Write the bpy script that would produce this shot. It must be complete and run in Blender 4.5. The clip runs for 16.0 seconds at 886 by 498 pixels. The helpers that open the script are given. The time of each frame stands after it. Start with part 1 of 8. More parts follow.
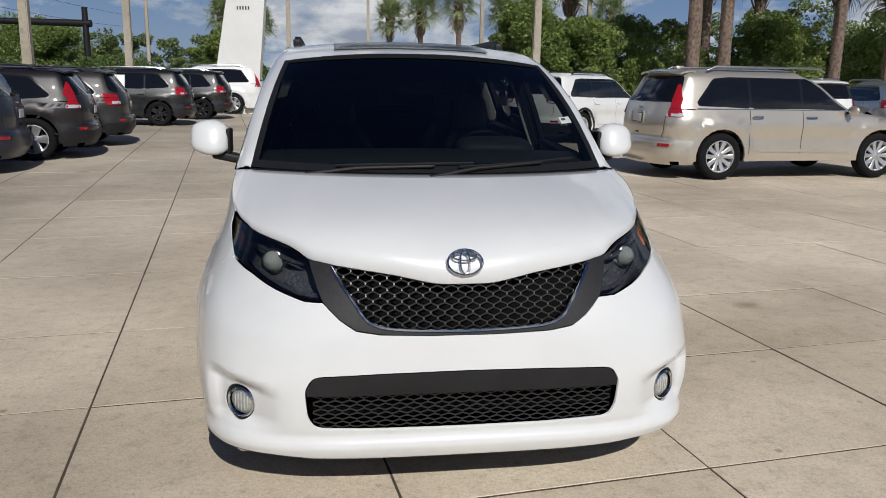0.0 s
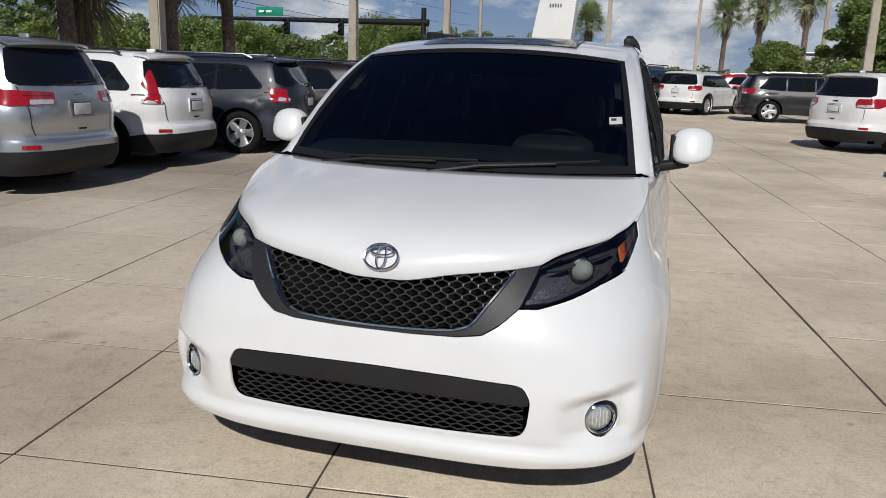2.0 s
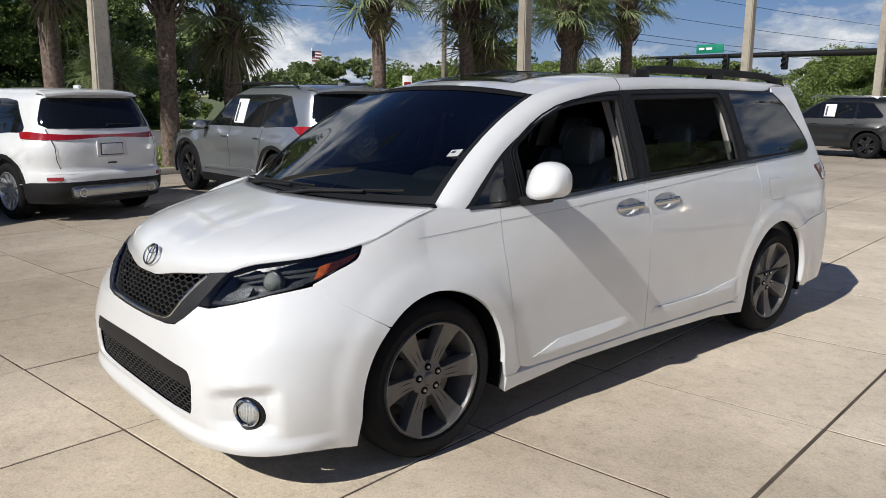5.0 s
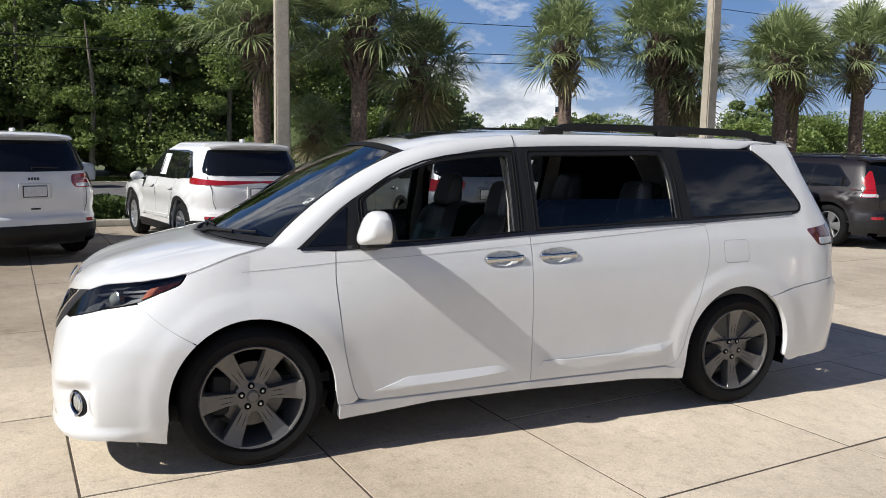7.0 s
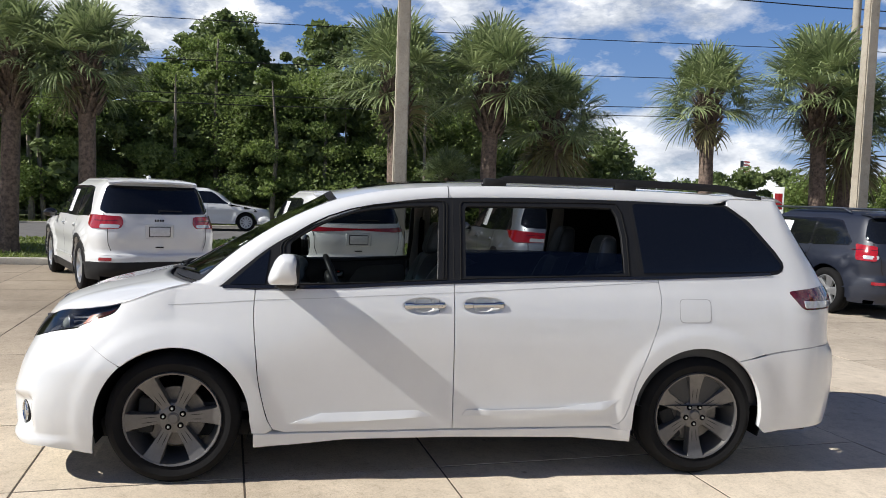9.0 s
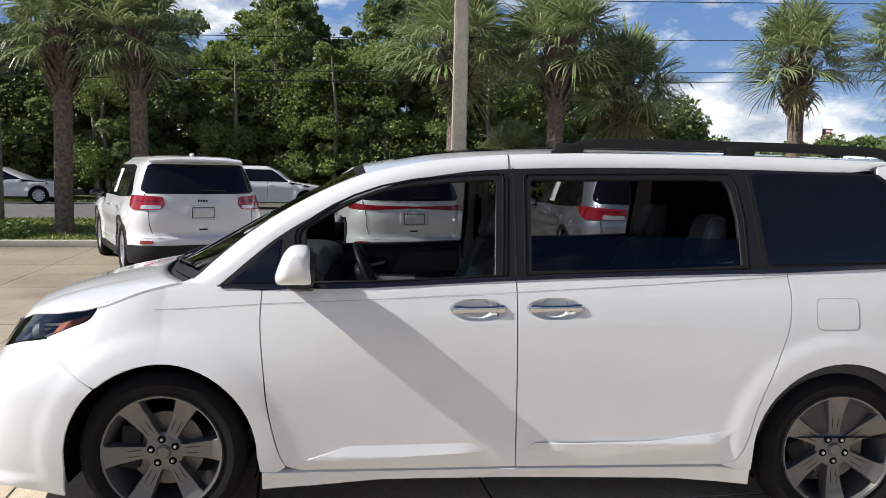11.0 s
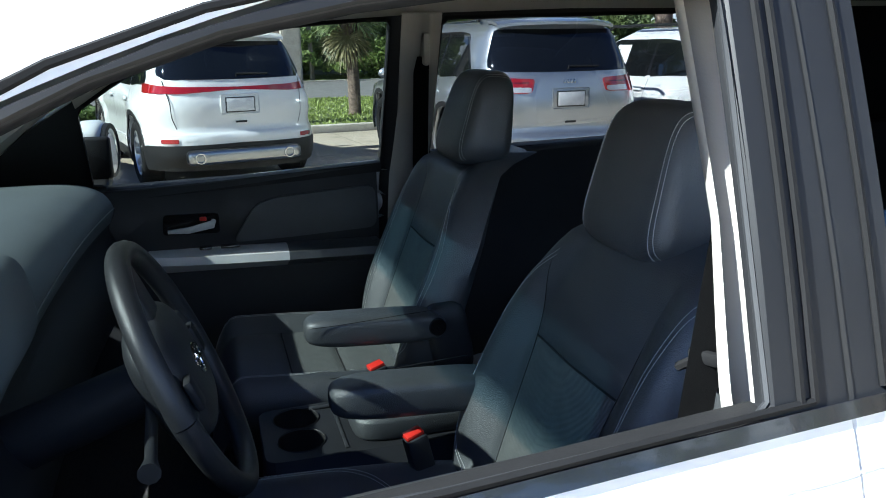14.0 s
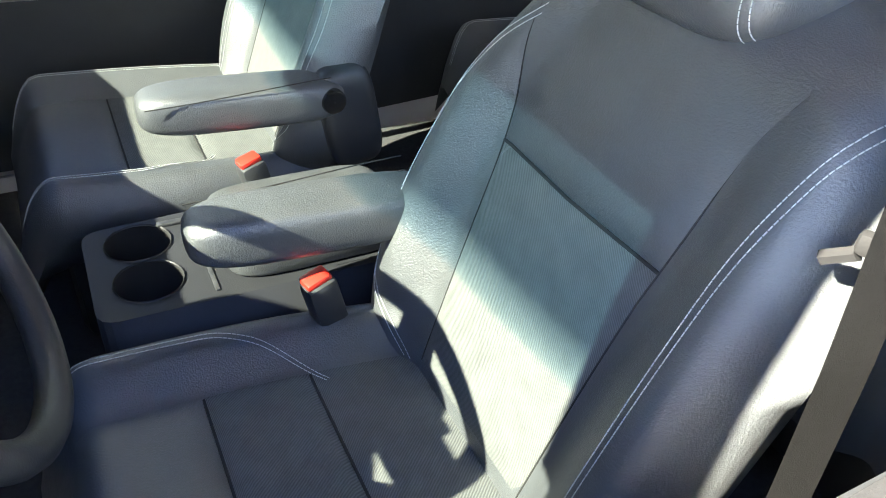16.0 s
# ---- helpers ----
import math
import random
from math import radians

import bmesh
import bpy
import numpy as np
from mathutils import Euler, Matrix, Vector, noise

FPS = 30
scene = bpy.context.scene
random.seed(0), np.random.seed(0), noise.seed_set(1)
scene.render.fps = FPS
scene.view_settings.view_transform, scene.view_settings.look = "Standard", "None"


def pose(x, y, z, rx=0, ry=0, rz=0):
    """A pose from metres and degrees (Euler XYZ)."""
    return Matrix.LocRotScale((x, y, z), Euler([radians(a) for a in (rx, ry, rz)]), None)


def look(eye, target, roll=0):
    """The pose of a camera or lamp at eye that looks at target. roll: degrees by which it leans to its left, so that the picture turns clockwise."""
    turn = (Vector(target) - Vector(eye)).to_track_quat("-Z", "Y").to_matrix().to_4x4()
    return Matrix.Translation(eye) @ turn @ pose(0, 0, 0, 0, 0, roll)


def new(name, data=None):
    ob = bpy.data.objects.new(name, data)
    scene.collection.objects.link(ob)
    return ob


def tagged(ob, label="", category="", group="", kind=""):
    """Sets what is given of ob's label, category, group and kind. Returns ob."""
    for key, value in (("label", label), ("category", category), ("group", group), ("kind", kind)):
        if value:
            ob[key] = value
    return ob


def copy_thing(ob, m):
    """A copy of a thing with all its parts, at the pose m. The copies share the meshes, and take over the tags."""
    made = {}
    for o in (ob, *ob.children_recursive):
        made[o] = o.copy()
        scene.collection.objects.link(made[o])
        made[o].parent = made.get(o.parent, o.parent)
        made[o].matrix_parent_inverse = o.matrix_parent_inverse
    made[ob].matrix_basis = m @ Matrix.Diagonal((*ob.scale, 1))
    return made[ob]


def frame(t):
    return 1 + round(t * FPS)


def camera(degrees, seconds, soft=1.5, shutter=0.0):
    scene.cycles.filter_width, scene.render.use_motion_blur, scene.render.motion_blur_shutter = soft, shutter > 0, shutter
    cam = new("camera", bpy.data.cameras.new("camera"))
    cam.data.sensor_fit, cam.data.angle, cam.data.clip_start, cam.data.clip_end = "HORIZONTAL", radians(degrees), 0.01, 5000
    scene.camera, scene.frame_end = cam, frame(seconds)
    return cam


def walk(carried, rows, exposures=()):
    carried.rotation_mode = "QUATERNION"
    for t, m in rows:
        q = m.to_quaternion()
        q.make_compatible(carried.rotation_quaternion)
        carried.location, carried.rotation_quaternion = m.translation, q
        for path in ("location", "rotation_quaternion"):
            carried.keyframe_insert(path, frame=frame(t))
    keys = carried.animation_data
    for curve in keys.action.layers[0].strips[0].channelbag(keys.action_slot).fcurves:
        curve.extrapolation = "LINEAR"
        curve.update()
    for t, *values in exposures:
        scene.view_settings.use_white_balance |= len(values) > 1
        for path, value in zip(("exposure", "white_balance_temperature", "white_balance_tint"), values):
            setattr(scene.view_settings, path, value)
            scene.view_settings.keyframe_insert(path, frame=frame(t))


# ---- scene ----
cam = camera(59.1, 16.0, 0.9)
PATH = [
    (0, (-0.474, -3.48, 1.504), (-0.185, -1.547, 1.08), 1.0),
    (0.5, (-0.331, -3.485, 1.505), (-0.211, -1.535, 1.074), 1.1),
    (1, (-0.03, -3.456, 1.493), (-0.093, -1.506, 1.056), 1.3),
    (1.5, (0.413, -3.428, 1.508), (0.134, -1.498, 1.062), 1.5),
    (2, (0.909, -3.348, 1.524), (0.395, -1.468, 1.074), 1.8),
    (2.5, (1.38, -3.194, 1.525), (0.64, -1.392, 1.07), 1.5),
    (3, (1.867, -3.057, 1.544), (0.93, -1.349, 1.091), 0.9),
    (3.5, (2.245, -2.868, 1.536), (1.143, -1.258, 1.093), 0.4),
    (4, (2.638, -2.649, 1.553), (1.4, -1.138, 1.124), 0.3),
    (6.5, (4.471, -0.975, 1.581), (2.702, -0.086, 1.297), 0.9),
    (7, (4.76, -0.557, 1.598), (2.923, 0.192, 1.344), 1.0),
    (7.5, (4.938, -0.158, 1.586), (3.045, 0.451, 1.366), 1.4),
    (8, (5.145, 0.252, 1.603), (3.212, 0.732, 1.42), 1.6),
    (8.5, (5.248, 0.57, 1.618), (3.29, 0.944, 1.466), 1.9),
    (9, (5.292, 0.811, 1.622), (3.318, 1.104, 1.488), 2.0),
    (11.5, (3.811, 0.987, 1.593), (1.826, 1.088, 1.365), 1.0),
    (12, (3.289, 0.983, 1.581), (1.31, 1.074, 1.314), 1.0),
    (12.5, (2.797, 0.961, 1.576), (0.825, 1.081, 1.261), 1.0),
    (13, (2.322, 0.886, 1.553), (0.368, 1.093, 1.183), 0.6),
    (13.5, (1.884, 0.893, 1.51), (-0.036, 1.251, 1.076), 0.1),
    (14, (1.488, 0.93, 1.501), (-0.364, 1.485, 0.987), -0.7),
    (14.5, (1.187, 0.972, 1.5), (-0.559, 1.731, 0.888), -0.9),
    (15, (1.076, 1.008, 1.499), (-0.547, 1.922, 0.771), -0.7),
    (15.5, (1.027, 1.012, 1.462), (-0.495, 1.923, 0.537), 0.9),
    (16, (0.99, 1.02, 1.415), (-0.451, 1.787, 0.259), 3.4),
]
EXPOSURES = [(0.0, -0.18, 6250, 10), (4.0, 0.0, 6250, 10), (6.5, 0.37, 6300, 10), (9.0, 0.53, 6300, 10), (12.5, 0.66, 6330, 10), (13.5, 0.95, 6200, 7), (14.0, 2.45, 5650, 2), (14.5, 3.62, 5700, -1), (15.0, 4.2, 6200, 0), (16.0, 5.18, 7150, 4)]
walk(cam, [(row[0], look(*row[1:])) for row in PATH], EXPOSURES)
SKY_STRENGTH, SUN_STRENGTH, CLOUD_STRENGTH = 0.044, 4.35, 0.76

# ---- world, sun ----
world = bpy.data.worlds.new("world")
scene.world = world
world.use_nodes = True
wn = world.node_tree.nodes
sky = wn.new("ShaderNodeTexSky")
sky.sky_type = "NISHITA"
sky.sun_disc = False
SUN_WAY = Vector((-0.155, 1.22, -1.0)).normalized()
sky.sun_elevation = math.asin(-SUN_WAY.z)
sky.sun_rotation = math.atan2(-SUN_WAY.x, -SUN_WAY.y)
sky.air_density, sky.dust_density, sky.ozone_density = 1.0, 0.0, 3.0
wn["Background"].inputs["Strength"].default_value = SKY_STRENGTH
deep = wn.new("ShaderNodeHueSaturation")
deep.inputs["Hue"].default_value, deep.inputs["Saturation"].default_value = 0.520, 1.12
world.node_tree.links.new(sky.outputs[0], deep.inputs["Color"])
world.node_tree.links.new(deep.outputs[0], wn["Background"].inputs["Color"])
sun_data = bpy.data.lights.new("sun", "SUN")
sun_data.energy, sun_data.angle, sun_data.color = SUN_STRENGTH, radians(0.55), (1.0, 0.95, 0.87)
sun = new("sun", sun_data)
sun.matrix_world = look((0, 0, 30), Vector((0, 0, 30)) + SUN_WAY)


# ---- materials ----
def nodes_of(name):
    m = bpy.data.materials.new(name)
    m.use_nodes = True
    return m, m.node_tree.nodes, m.node_tree.links, m.node_tree.nodes["Principled BSDF"]


def coords(n, l, scale=(1, 1, 1)):
    tc, mp = n.new("ShaderNodeTexCoord"), n.new("ShaderNodeMapping")
    mp.inputs["Scale"].default_value = scale
    l.new(tc.outputs["Object"], mp.inputs["Vector"])
    return mp.outputs["Vector"]


def noise_at(n, l, vec, scale, detail=5.0, rough=0.6):
    t = n.new("ShaderNodeTexNoise")
    t.inputs["Scale"].default_value, t.inputs["Detail"].default_value, t.inputs["Roughness"].default_value = scale, detail, rough
    l.new(vec, t.inputs["Vector"])
    return t.outputs["Fac"]


def ramp(n, l, fac, stops):
    r = n.new("ShaderNodeValToRGB")
    while len(r.color_ramp.elements) < len(stops):
        r.color_ramp.elements.new(0.5)
    for e, (p, c) in zip(r.color_ramp.elements, stops):
        e.position, e.color = p, (*c, 1)
    l.new(fac, r.inputs["Fac"])
    return r.outputs["Color"]


def blend(n, l, fac, a, b, mode="MIX"):
    x = n.new("ShaderNodeMix")
    x.data_type, x.blend_type = "RGBA", mode
    for src, i in ((fac, 0), (a, 6), (b, 7)):
        if isinstance(src, (int, float)):
            x.inputs[i].default_value = src
        elif isinstance(src, tuple):
            x.inputs[i].default_value = (*src, 1)
        else:
            l.new(src, x.inputs[i])
    return x.outputs[2]


def bump(n, l, bs, height, strength=0.2, distance=0.01):
    b = n.new("ShaderNodeBump")
    b.inputs["Strength"].default_value, b.inputs["Distance"].default_value = strength, distance
    l.new(height, b.inputs["Height"])
    l.new(b.outputs["Normal"], bs.inputs["Normal"])


def plain(name, color, rough=0.5, metal=0.0, vary=0.12, scale=6.0, bumps=0.0, bump_scale=60.0, coat=0.0, spec=0.5):
    m, n, l, bs = nodes_of(name)
    v = coords(n, l)
    lo, hi = tuple(c * (1 - vary) for c in color), tuple(min(1, c * (1 + vary)) for c in color)
    l.new(ramp(n, l, noise_at(n, l, v, scale), [(0.3, lo), (0.7, hi)]), bs.inputs["Base Color"])
    bs.inputs["Roughness"].default_value, bs.inputs["Metallic"].default_value = rough, metal
    bs.inputs["Coat Weight"].default_value, bs.inputs["Coat Roughness"].default_value = coat, 0.04
    bs.inputs["Specular IOR Level"].default_value = spec
    if bumps:
        bump(n, l, bs, noise_at(n, l, v, bump_scale), bumps, 0.004)
    return m


def paint(name, color, metal=0.0, rough=0.3, coat=1.0):
    """Car paint under a clear coat, with a trace of dust."""
    m, n, l, bs = nodes_of(name)
    v = coords(n, l)
    dust = noise_at(n, l, v, 2.5)
    l.new(ramp(n, l, dust, [(0.35, tuple(c * 0.95 for c in color)), (0.75, tuple(min(1, c * 1.02) for c in color))]), bs.inputs["Base Color"])
    bs.inputs["Metallic"].default_value, bs.inputs["Roughness"].default_value = metal, rough
    bs.inputs["Coat Weight"].default_value, bs.inputs["Coat Roughness"].default_value = coat, 0.05
    bump(n, l, bs, noise_at(n, l, v, 900.0, 2.0), 0.02, 0.0005)
    return m


def glass(name, tint, gloss=1.0):
    m, n, l, bs = nodes_of(name)
    out = n["Material Output"]
    n.remove(bs)
    tr, gl, fr, mx = n.new("ShaderNodeBsdfTransparent"), n.new("ShaderNodeBsdfGlossy"), n.new("ShaderNodeFresnel"), n.new("ShaderNodeMixShader")
    tr.inputs["Color"].default_value = (*tint, 1)
    gl.inputs["Roughness"].default_value = 0.015
    gl.inputs["Color"].default_value = (gloss, gloss, gloss, 1)
    fr.inputs["IOR"].default_value = 1.5
    l.new(fr.outputs[0], mx.inputs[0]), l.new(tr.outputs[0], mx.inputs[1]), l.new(gl.outputs[0], mx.inputs[2])
    l.new(mx.outputs[0], out.inputs["Surface"])
    return m


def leafy(name, dark, light, scale=1.2, through_light=0.35, rough=0.55):
    m, n, l, bs = nodes_of(name)
    v = coords(n, l)
    g = n.new("ShaderNodeNewGeometry")
    c1 = ramp(n, l, noise_at(n, l, v, scale), [(0.3, dark), (0.75, light)])
    c2 = ramp(n, l, g.outputs["Random Per Island"], [(0.0, tuple(c * 0.65 for c in dark)), (1.0, tuple(c * 1.25 for c in light))])
    col = blend(n, l, 0.5, c1, c2)
    l.new(col, bs.inputs["Base Color"])
    bs.inputs["Roughness"].default_value = rough
    ts, mx = n.new("ShaderNodeBsdfTranslucent"), n.new("ShaderNodeMixShader")
    l.new(col, ts.inputs["Color"])
    mx.inputs[0].default_value = through_light
    l.new(bs.outputs[0], mx.inputs[1]), l.new(ts.outputs[0], mx.inputs[2])
    l.new(mx.outputs[0], n["Material Output"].inputs["Surface"])
    return m


def concrete(name, tone, stain=1.0):
    m, n, l, bs = nodes_of(name)
    tc = n.new("ShaderNodeNewGeometry")
    pos = tc.outputs["Position"]
    info = n.new("ShaderNodeObjectInfo")
    big = noise_at(n, l, pos, 0.55, 4)
    mid = noise_at(n, l, pos, 3.2, 6, 0.65)
    fine = noise_at(n, l, pos, 110, 4, 0.8)
    c = ramp(n, l, mid, [(0.28, tuple(x * 0.92 for x in tone)), (0.7, tuple(x * 1.05 for x in tone))])
    c = blend(n, l, 1.0, c, ramp(n, l, big, [(0.32, (0.80, 0.79, 0.78)), (0.62, (1.0, 1.0, 1.0))]), "MULTIPLY")
    c = blend(n, l, 1.0, c, ramp(n, l, fine, [(0.30, (0.70, 0.69, 0.68)), (0.45, (0.96, 0.96, 0.96)), (0.72, (1.12, 1.12, 1.11))]), "MULTIPLY")
    c = blend(n, l, 1.0, c, ramp(n, l, info.outputs["Random"], [(0.0, (0.93, 0.92, 0.91)), (1.0, (1.05, 1.05, 1.05))]), "MULTIPLY")
    spots = n.new("ShaderNodeTexVoronoi")
    spots.inputs["Scale"].default_value = 0.8
    l.new(pos, spots.inputs["Vector"])
    c = blend(n, l, 1.0, c, ramp(n, l, spots.outputs["Distance"], [(0.02, (0.62, 0.60, 0.58)), (0.10, (1.0, 1.0, 1.0))]), "MULTIPLY")
    grit = n.new("ShaderNodeTexVoronoi")
    grit.inputs["Scale"].default_value = 75.0
    l.new(pos, grit.inputs["Vector"])
    c = blend(n, l, 1.0, c, ramp(n, l, grit.outputs["Distance"], [(0.08, (0.78, 0.76, 0.74)), (0.26, (1.0, 1.0, 1.0))]), "MULTIPLY")
    sand = noise_at(n, l, pos, 48.0, 3, 0.75)
    c = blend(n, l, 1.0, c, ramp(n, l, sand, [(0.28, (0.78, 0.765, 0.745)), (0.47, (0.98, 0.98, 0.98)), (0.70, (1.07, 1.07, 1.07))]), "MULTIPLY")
    blot = noise_at(n, l, pos, 11.0, 5, 0.7)
    c = blend(n, l, 1.0, c, ramp(n, l, blot, [(0.28, (0.76, 0.745, 0.72)), (0.46, (0.98, 0.98, 0.975)), (0.72, (1.07, 1.07, 1.07))]), "MULTIPLY")
    drift = noise_at(n, l, pos, 0.22, 6, 0.62)
    c = blend(n, l, stain, c, ramp(n, l, drift, [(0.34, (0.72, 0.70, 0.67)), (0.50, (0.97, 0.96, 0.95)), (0.66, (1.08, 1.08, 1.06))]), "MULTIPLY")
    drops = n.new("ShaderNodeTexVoronoi")
    drops.inputs["Scale"].default_value, drops.inputs["Randomness"].default_value = 3.1, 1.0
    l.new(pos, drops.inputs["Vector"])
    c = blend(n, l, stain, c, ramp(n, l, drops.outputs["Distance"], [(0.03, (0.60, 0.57, 0.54)), (0.07, (1.0, 1.0, 1.0))]), "MULTIPLY")
    where = n.new("ShaderNodeSeparateXYZ")
    l.new(pos, where.inputs[0])
    edge = n.new("ShaderNodeMath")
    edge.operation = "MULTIPLY_ADD"
    edge.inputs[1].default_value = 6.0
    l.new(drift, edge.inputs[0]), l.new(where.outputs["X"], edge.inputs[2])
    lane = n.new("ShaderNodeMapRange")
    lane.inputs["From Min"].default_value, lane.inputs["From Max"].default_value = -2.5, 3.5
    l.new(edge.outputs[0], lane.inputs["Value"])
    c = blend(n, l, stain, c, ramp(n, l, lane.outputs[0], [(0.0, (0.72, 0.71, 0.69)), (1.0, (1.10, 1.08, 1.03))]), "MULTIPLY")
    # darker and browner towards low y, with an uneven edge
    y_edge = n.new("ShaderNodeMath")
    y_edge.operation = "MULTIPLY_ADD"
    y_edge.inputs[1].default_value = 5.0
    l.new(drift, y_edge.inputs[0]), l.new(where.outputs["Y"], y_edge.inputs[2])
    y_tone = n.new("ShaderNodeMapRange")
    y_tone.inputs["From Min"].default_value, y_tone.inputs["From Max"].default_value = 0.3, 4.3
    l.new(y_edge.outputs[0], y_tone.inputs["Value"])
    c = blend(n, l, stain, c, ramp(n, l, y_tone.outputs[0], [(0.0, (0.82, 0.79, 0.75)), (1.0, (1.0, 1.0, 1.0))]), "MULTIPLY")
    l.new(c, bs.inputs["Base Color"])
    bs.inputs["Roughness"].default_value = 0.8
    bs.inputs["Specular IOR Level"].default_value = 0.35
    bump(n, l, bs, fine, 0.25, 0.003)
    return m


M = {}
M["slab"] = concrete("sun-bleached concrete", (0.67, 0.60, 0.505))
M["joint"] = plain("dirt joint", (0.075, 0.058, 0.042), 0.95, vary=0.4, scale=4)
M["kerb"] = concrete("kerb concrete", (0.46, 0.43, 0.37), 0.0)
M["asphalt"] = plain("asphalt", (0.13, 0.125, 0.12), 0.9, vary=0.2, scale=3, bumps=0.4, bump_scale=120)
M["grass"] = leafy("grass", (0.16, 0.21, 0.045), (0.28, 0.34, 0.08), 0.7, 0.25)
M["ground"] = plain("ground soil and turf", (0.11, 0.13, 0.05), 0.95, vary=0.35, scale=0.6, bumps=0.4, bump_scale=30)
M["leaf"] = leafy("broad leaves", (0.10, 0.155, 0.040), (0.30, 0.38, 0.105), 0.5, 0.42, 0.5)
M["leaf_far"] = leafy("far foliage", (0.095, 0.135, 0.050), (0.23, 0.29, 0.10), 0.3)
M["hedge"] = leafy("hedge leaves", (0.06, 0.10, 0.025), (0.14, 0.20, 0.05), 2.0)
M["frond"] = leafy("palm fronds", (0.11, 0.165, 0.065), (0.40, 0.46, 0.22), 1.5, 0.30, 0.34)
M["frond_dry"] = leafy("dry fronds", (0.16, 0.14, 0.06), (0.26, 0.23, 0.11), 1.5, 0.2)
M["palm_bark"] = plain("palm bark", (0.150, 0.110, 0.086), 0.95, vary=0.6, scale=14, bumps=1.0, bump_scale=22)
M["bark"] = plain("bark", (0.19, 0.165, 0.13), 0.95, vary=0.4, scale=5, bumps=0.8, bump_scale=20)
M["pole"] = concrete("pole concrete", (0.42, 0.38, 0.31), 0.0)
M["white"] = paint("white paint", (0.72, 0.725, 0.715), 0, 0.35)
M["rubber"] = plain("tyre rubber", (0.0060, 0.0060, 0.0065), 0.85, spec=0.22, vary=0.3, scale=8, bumps=0.15, bump_scale=150)
M["black"] = plain("black plastic", (0.012, 0.012, 0.0125), 0.55, vary=0.2, spec=0.3, bumps=0.12, bump_scale=300)
M["gloss_black"] = plain("gloss black trim", (0.010, 0.010, 0.011), 0.16, vary=0.1, coat=0.6)
M["dark"] = plain("underbody dark", (0.012, 0.012, 0.012), 0.9)
M["chrome"] = plain("chrome", (0.54, 0.545, 0.55), 0.09, 1.0, vary=0.04)
M["satin"] = plain("satin metal", (0.42, 0.43, 0.44), 0.28, 1.0, vary=0.08)
M["rim"] = plain("smoked alloy", (0.138, 0.134, 0.130), 0.40, 0.5, vary=0.12, scale=20)
M["rim_silver"] = plain("silver alloy", (0.60, 0.61, 0.62), 0.30, 0.8, vary=0.08)
M["carglass"] = plain("dark car glass", (0.006, 0.007, 0.008), 0.03, vary=0.05, spec=0.6)
M["red"] = plain("red lamp lens", (0.30, 0.008, 0.012), 0.12, vary=0.15, scale=30, coat=1.0)
M["smoke_red"] = plain("smoked red lens", (0.085, 0.010, 0.013), 0.10, vary=0.2, scale=30, coat=1.0)
M["clear_lens"] = plain("clear lamp lens", (0.55, 0.56, 0.57), 0.12, 0.3, vary=0.15, scale=40, coat=1.0)
M["amber"] = plain("amber reflector", (0.52, 0.11, 0.02), 0.2, vary=0.35, scale=60, coat=1.0)
M["paper"] = plain("window sticker paper", (0.82, 0.83, 0.83), 0.6, vary=0.03)
M["ink"] = plain("dark print", (0.05, 0.05, 0.055), 0.6)
M["plate"] = plain("plate frame", (0.03, 0.03, 0.03), 0.4)


# ---- building helpers ----
def thing(name, m, label, category, group="", kind=""):
    ob = new(name)
    ob.empty_display_size = 0.2
    ob.matrix_world = m
    return tagged(ob, label, category, group, kind)


def finish(ob, parent, label, kind=""):
    if parent is not None:
        ob.parent = parent
    if label:
        ob["label"] = label
    if kind:
        ob["kind"] = kind
    return ob


def part(name, bm, material, parent=None, label="", angle=40, kind=""):
    me = bpy.data.meshes.new(name)
    bmesh.ops.recalc_face_normals(bm, faces=bm.faces)
    bm.to_mesh(me)
    bm.free()
    me.materials.append(material)
    me.shade_smooth()
    me.set_sharp_from_angle(angle=radians(angle))
    return finish(new(name, me), parent, label, kind)


def raw(name, verts, faces, material, parent=None, label="", smooth=False, kind=""):
    me = bpy.data.meshes.new(name)
    me.from_pydata(verts, [], faces)
    me.materials.append(material)
    if smooth:
        me.shade_smooth()
    return finish(new(name, me), parent, label, kind)


def box(bm, size, m=None, bevel=0.0, seg=2):
    r = bmesh.ops.create_cube(bm, size=1, matrix=(m or Matrix()) @ Matrix.Diagonal((*size, 1)))
    if bevel:
        es = list({e for v in r["verts"] for e in v.link_edges})
        bmesh.ops.bevel(bm, geom=es, offset=bevel, segments=seg, affect="EDGES", profile=0.5)
    return bm


def tube(bm, pts, radius, n=8, cap=True):
    """A round bar along points; radius: one number, or one for each point."""
    pts = [Vector(p) for p in pts]
    rr = radius if isinstance(radius, (list, tuple)) else [radius] * len(pts)
    rings = []
    for i, p in enumerate(pts):
        d = (pts[min(i + 1, len(pts) - 1)] - pts[max(i - 1, 0)]).normalized()
        a = d.orthogonal().normalized() if i == 0 else (a - d * a.dot(d)).normalized()
        b = d.cross(a)
        rings.append([bm.verts.new(p + rr[i] * (a * math.cos(2 * math.pi * k / n) + b * math.sin(2 * math.pi * k / n))) for k in range(n)])
    for r0, r1 in zip(rings, rings[1:]):
        for k in range(n):
            bm.faces.new((r0[k], r0[(k + 1) % n], r1[(k + 1) % n], r1[k]))
    if cap:
        bm.faces.new(rings[0][::-1])
        bm.faces.new(rings[-1])
    return bm


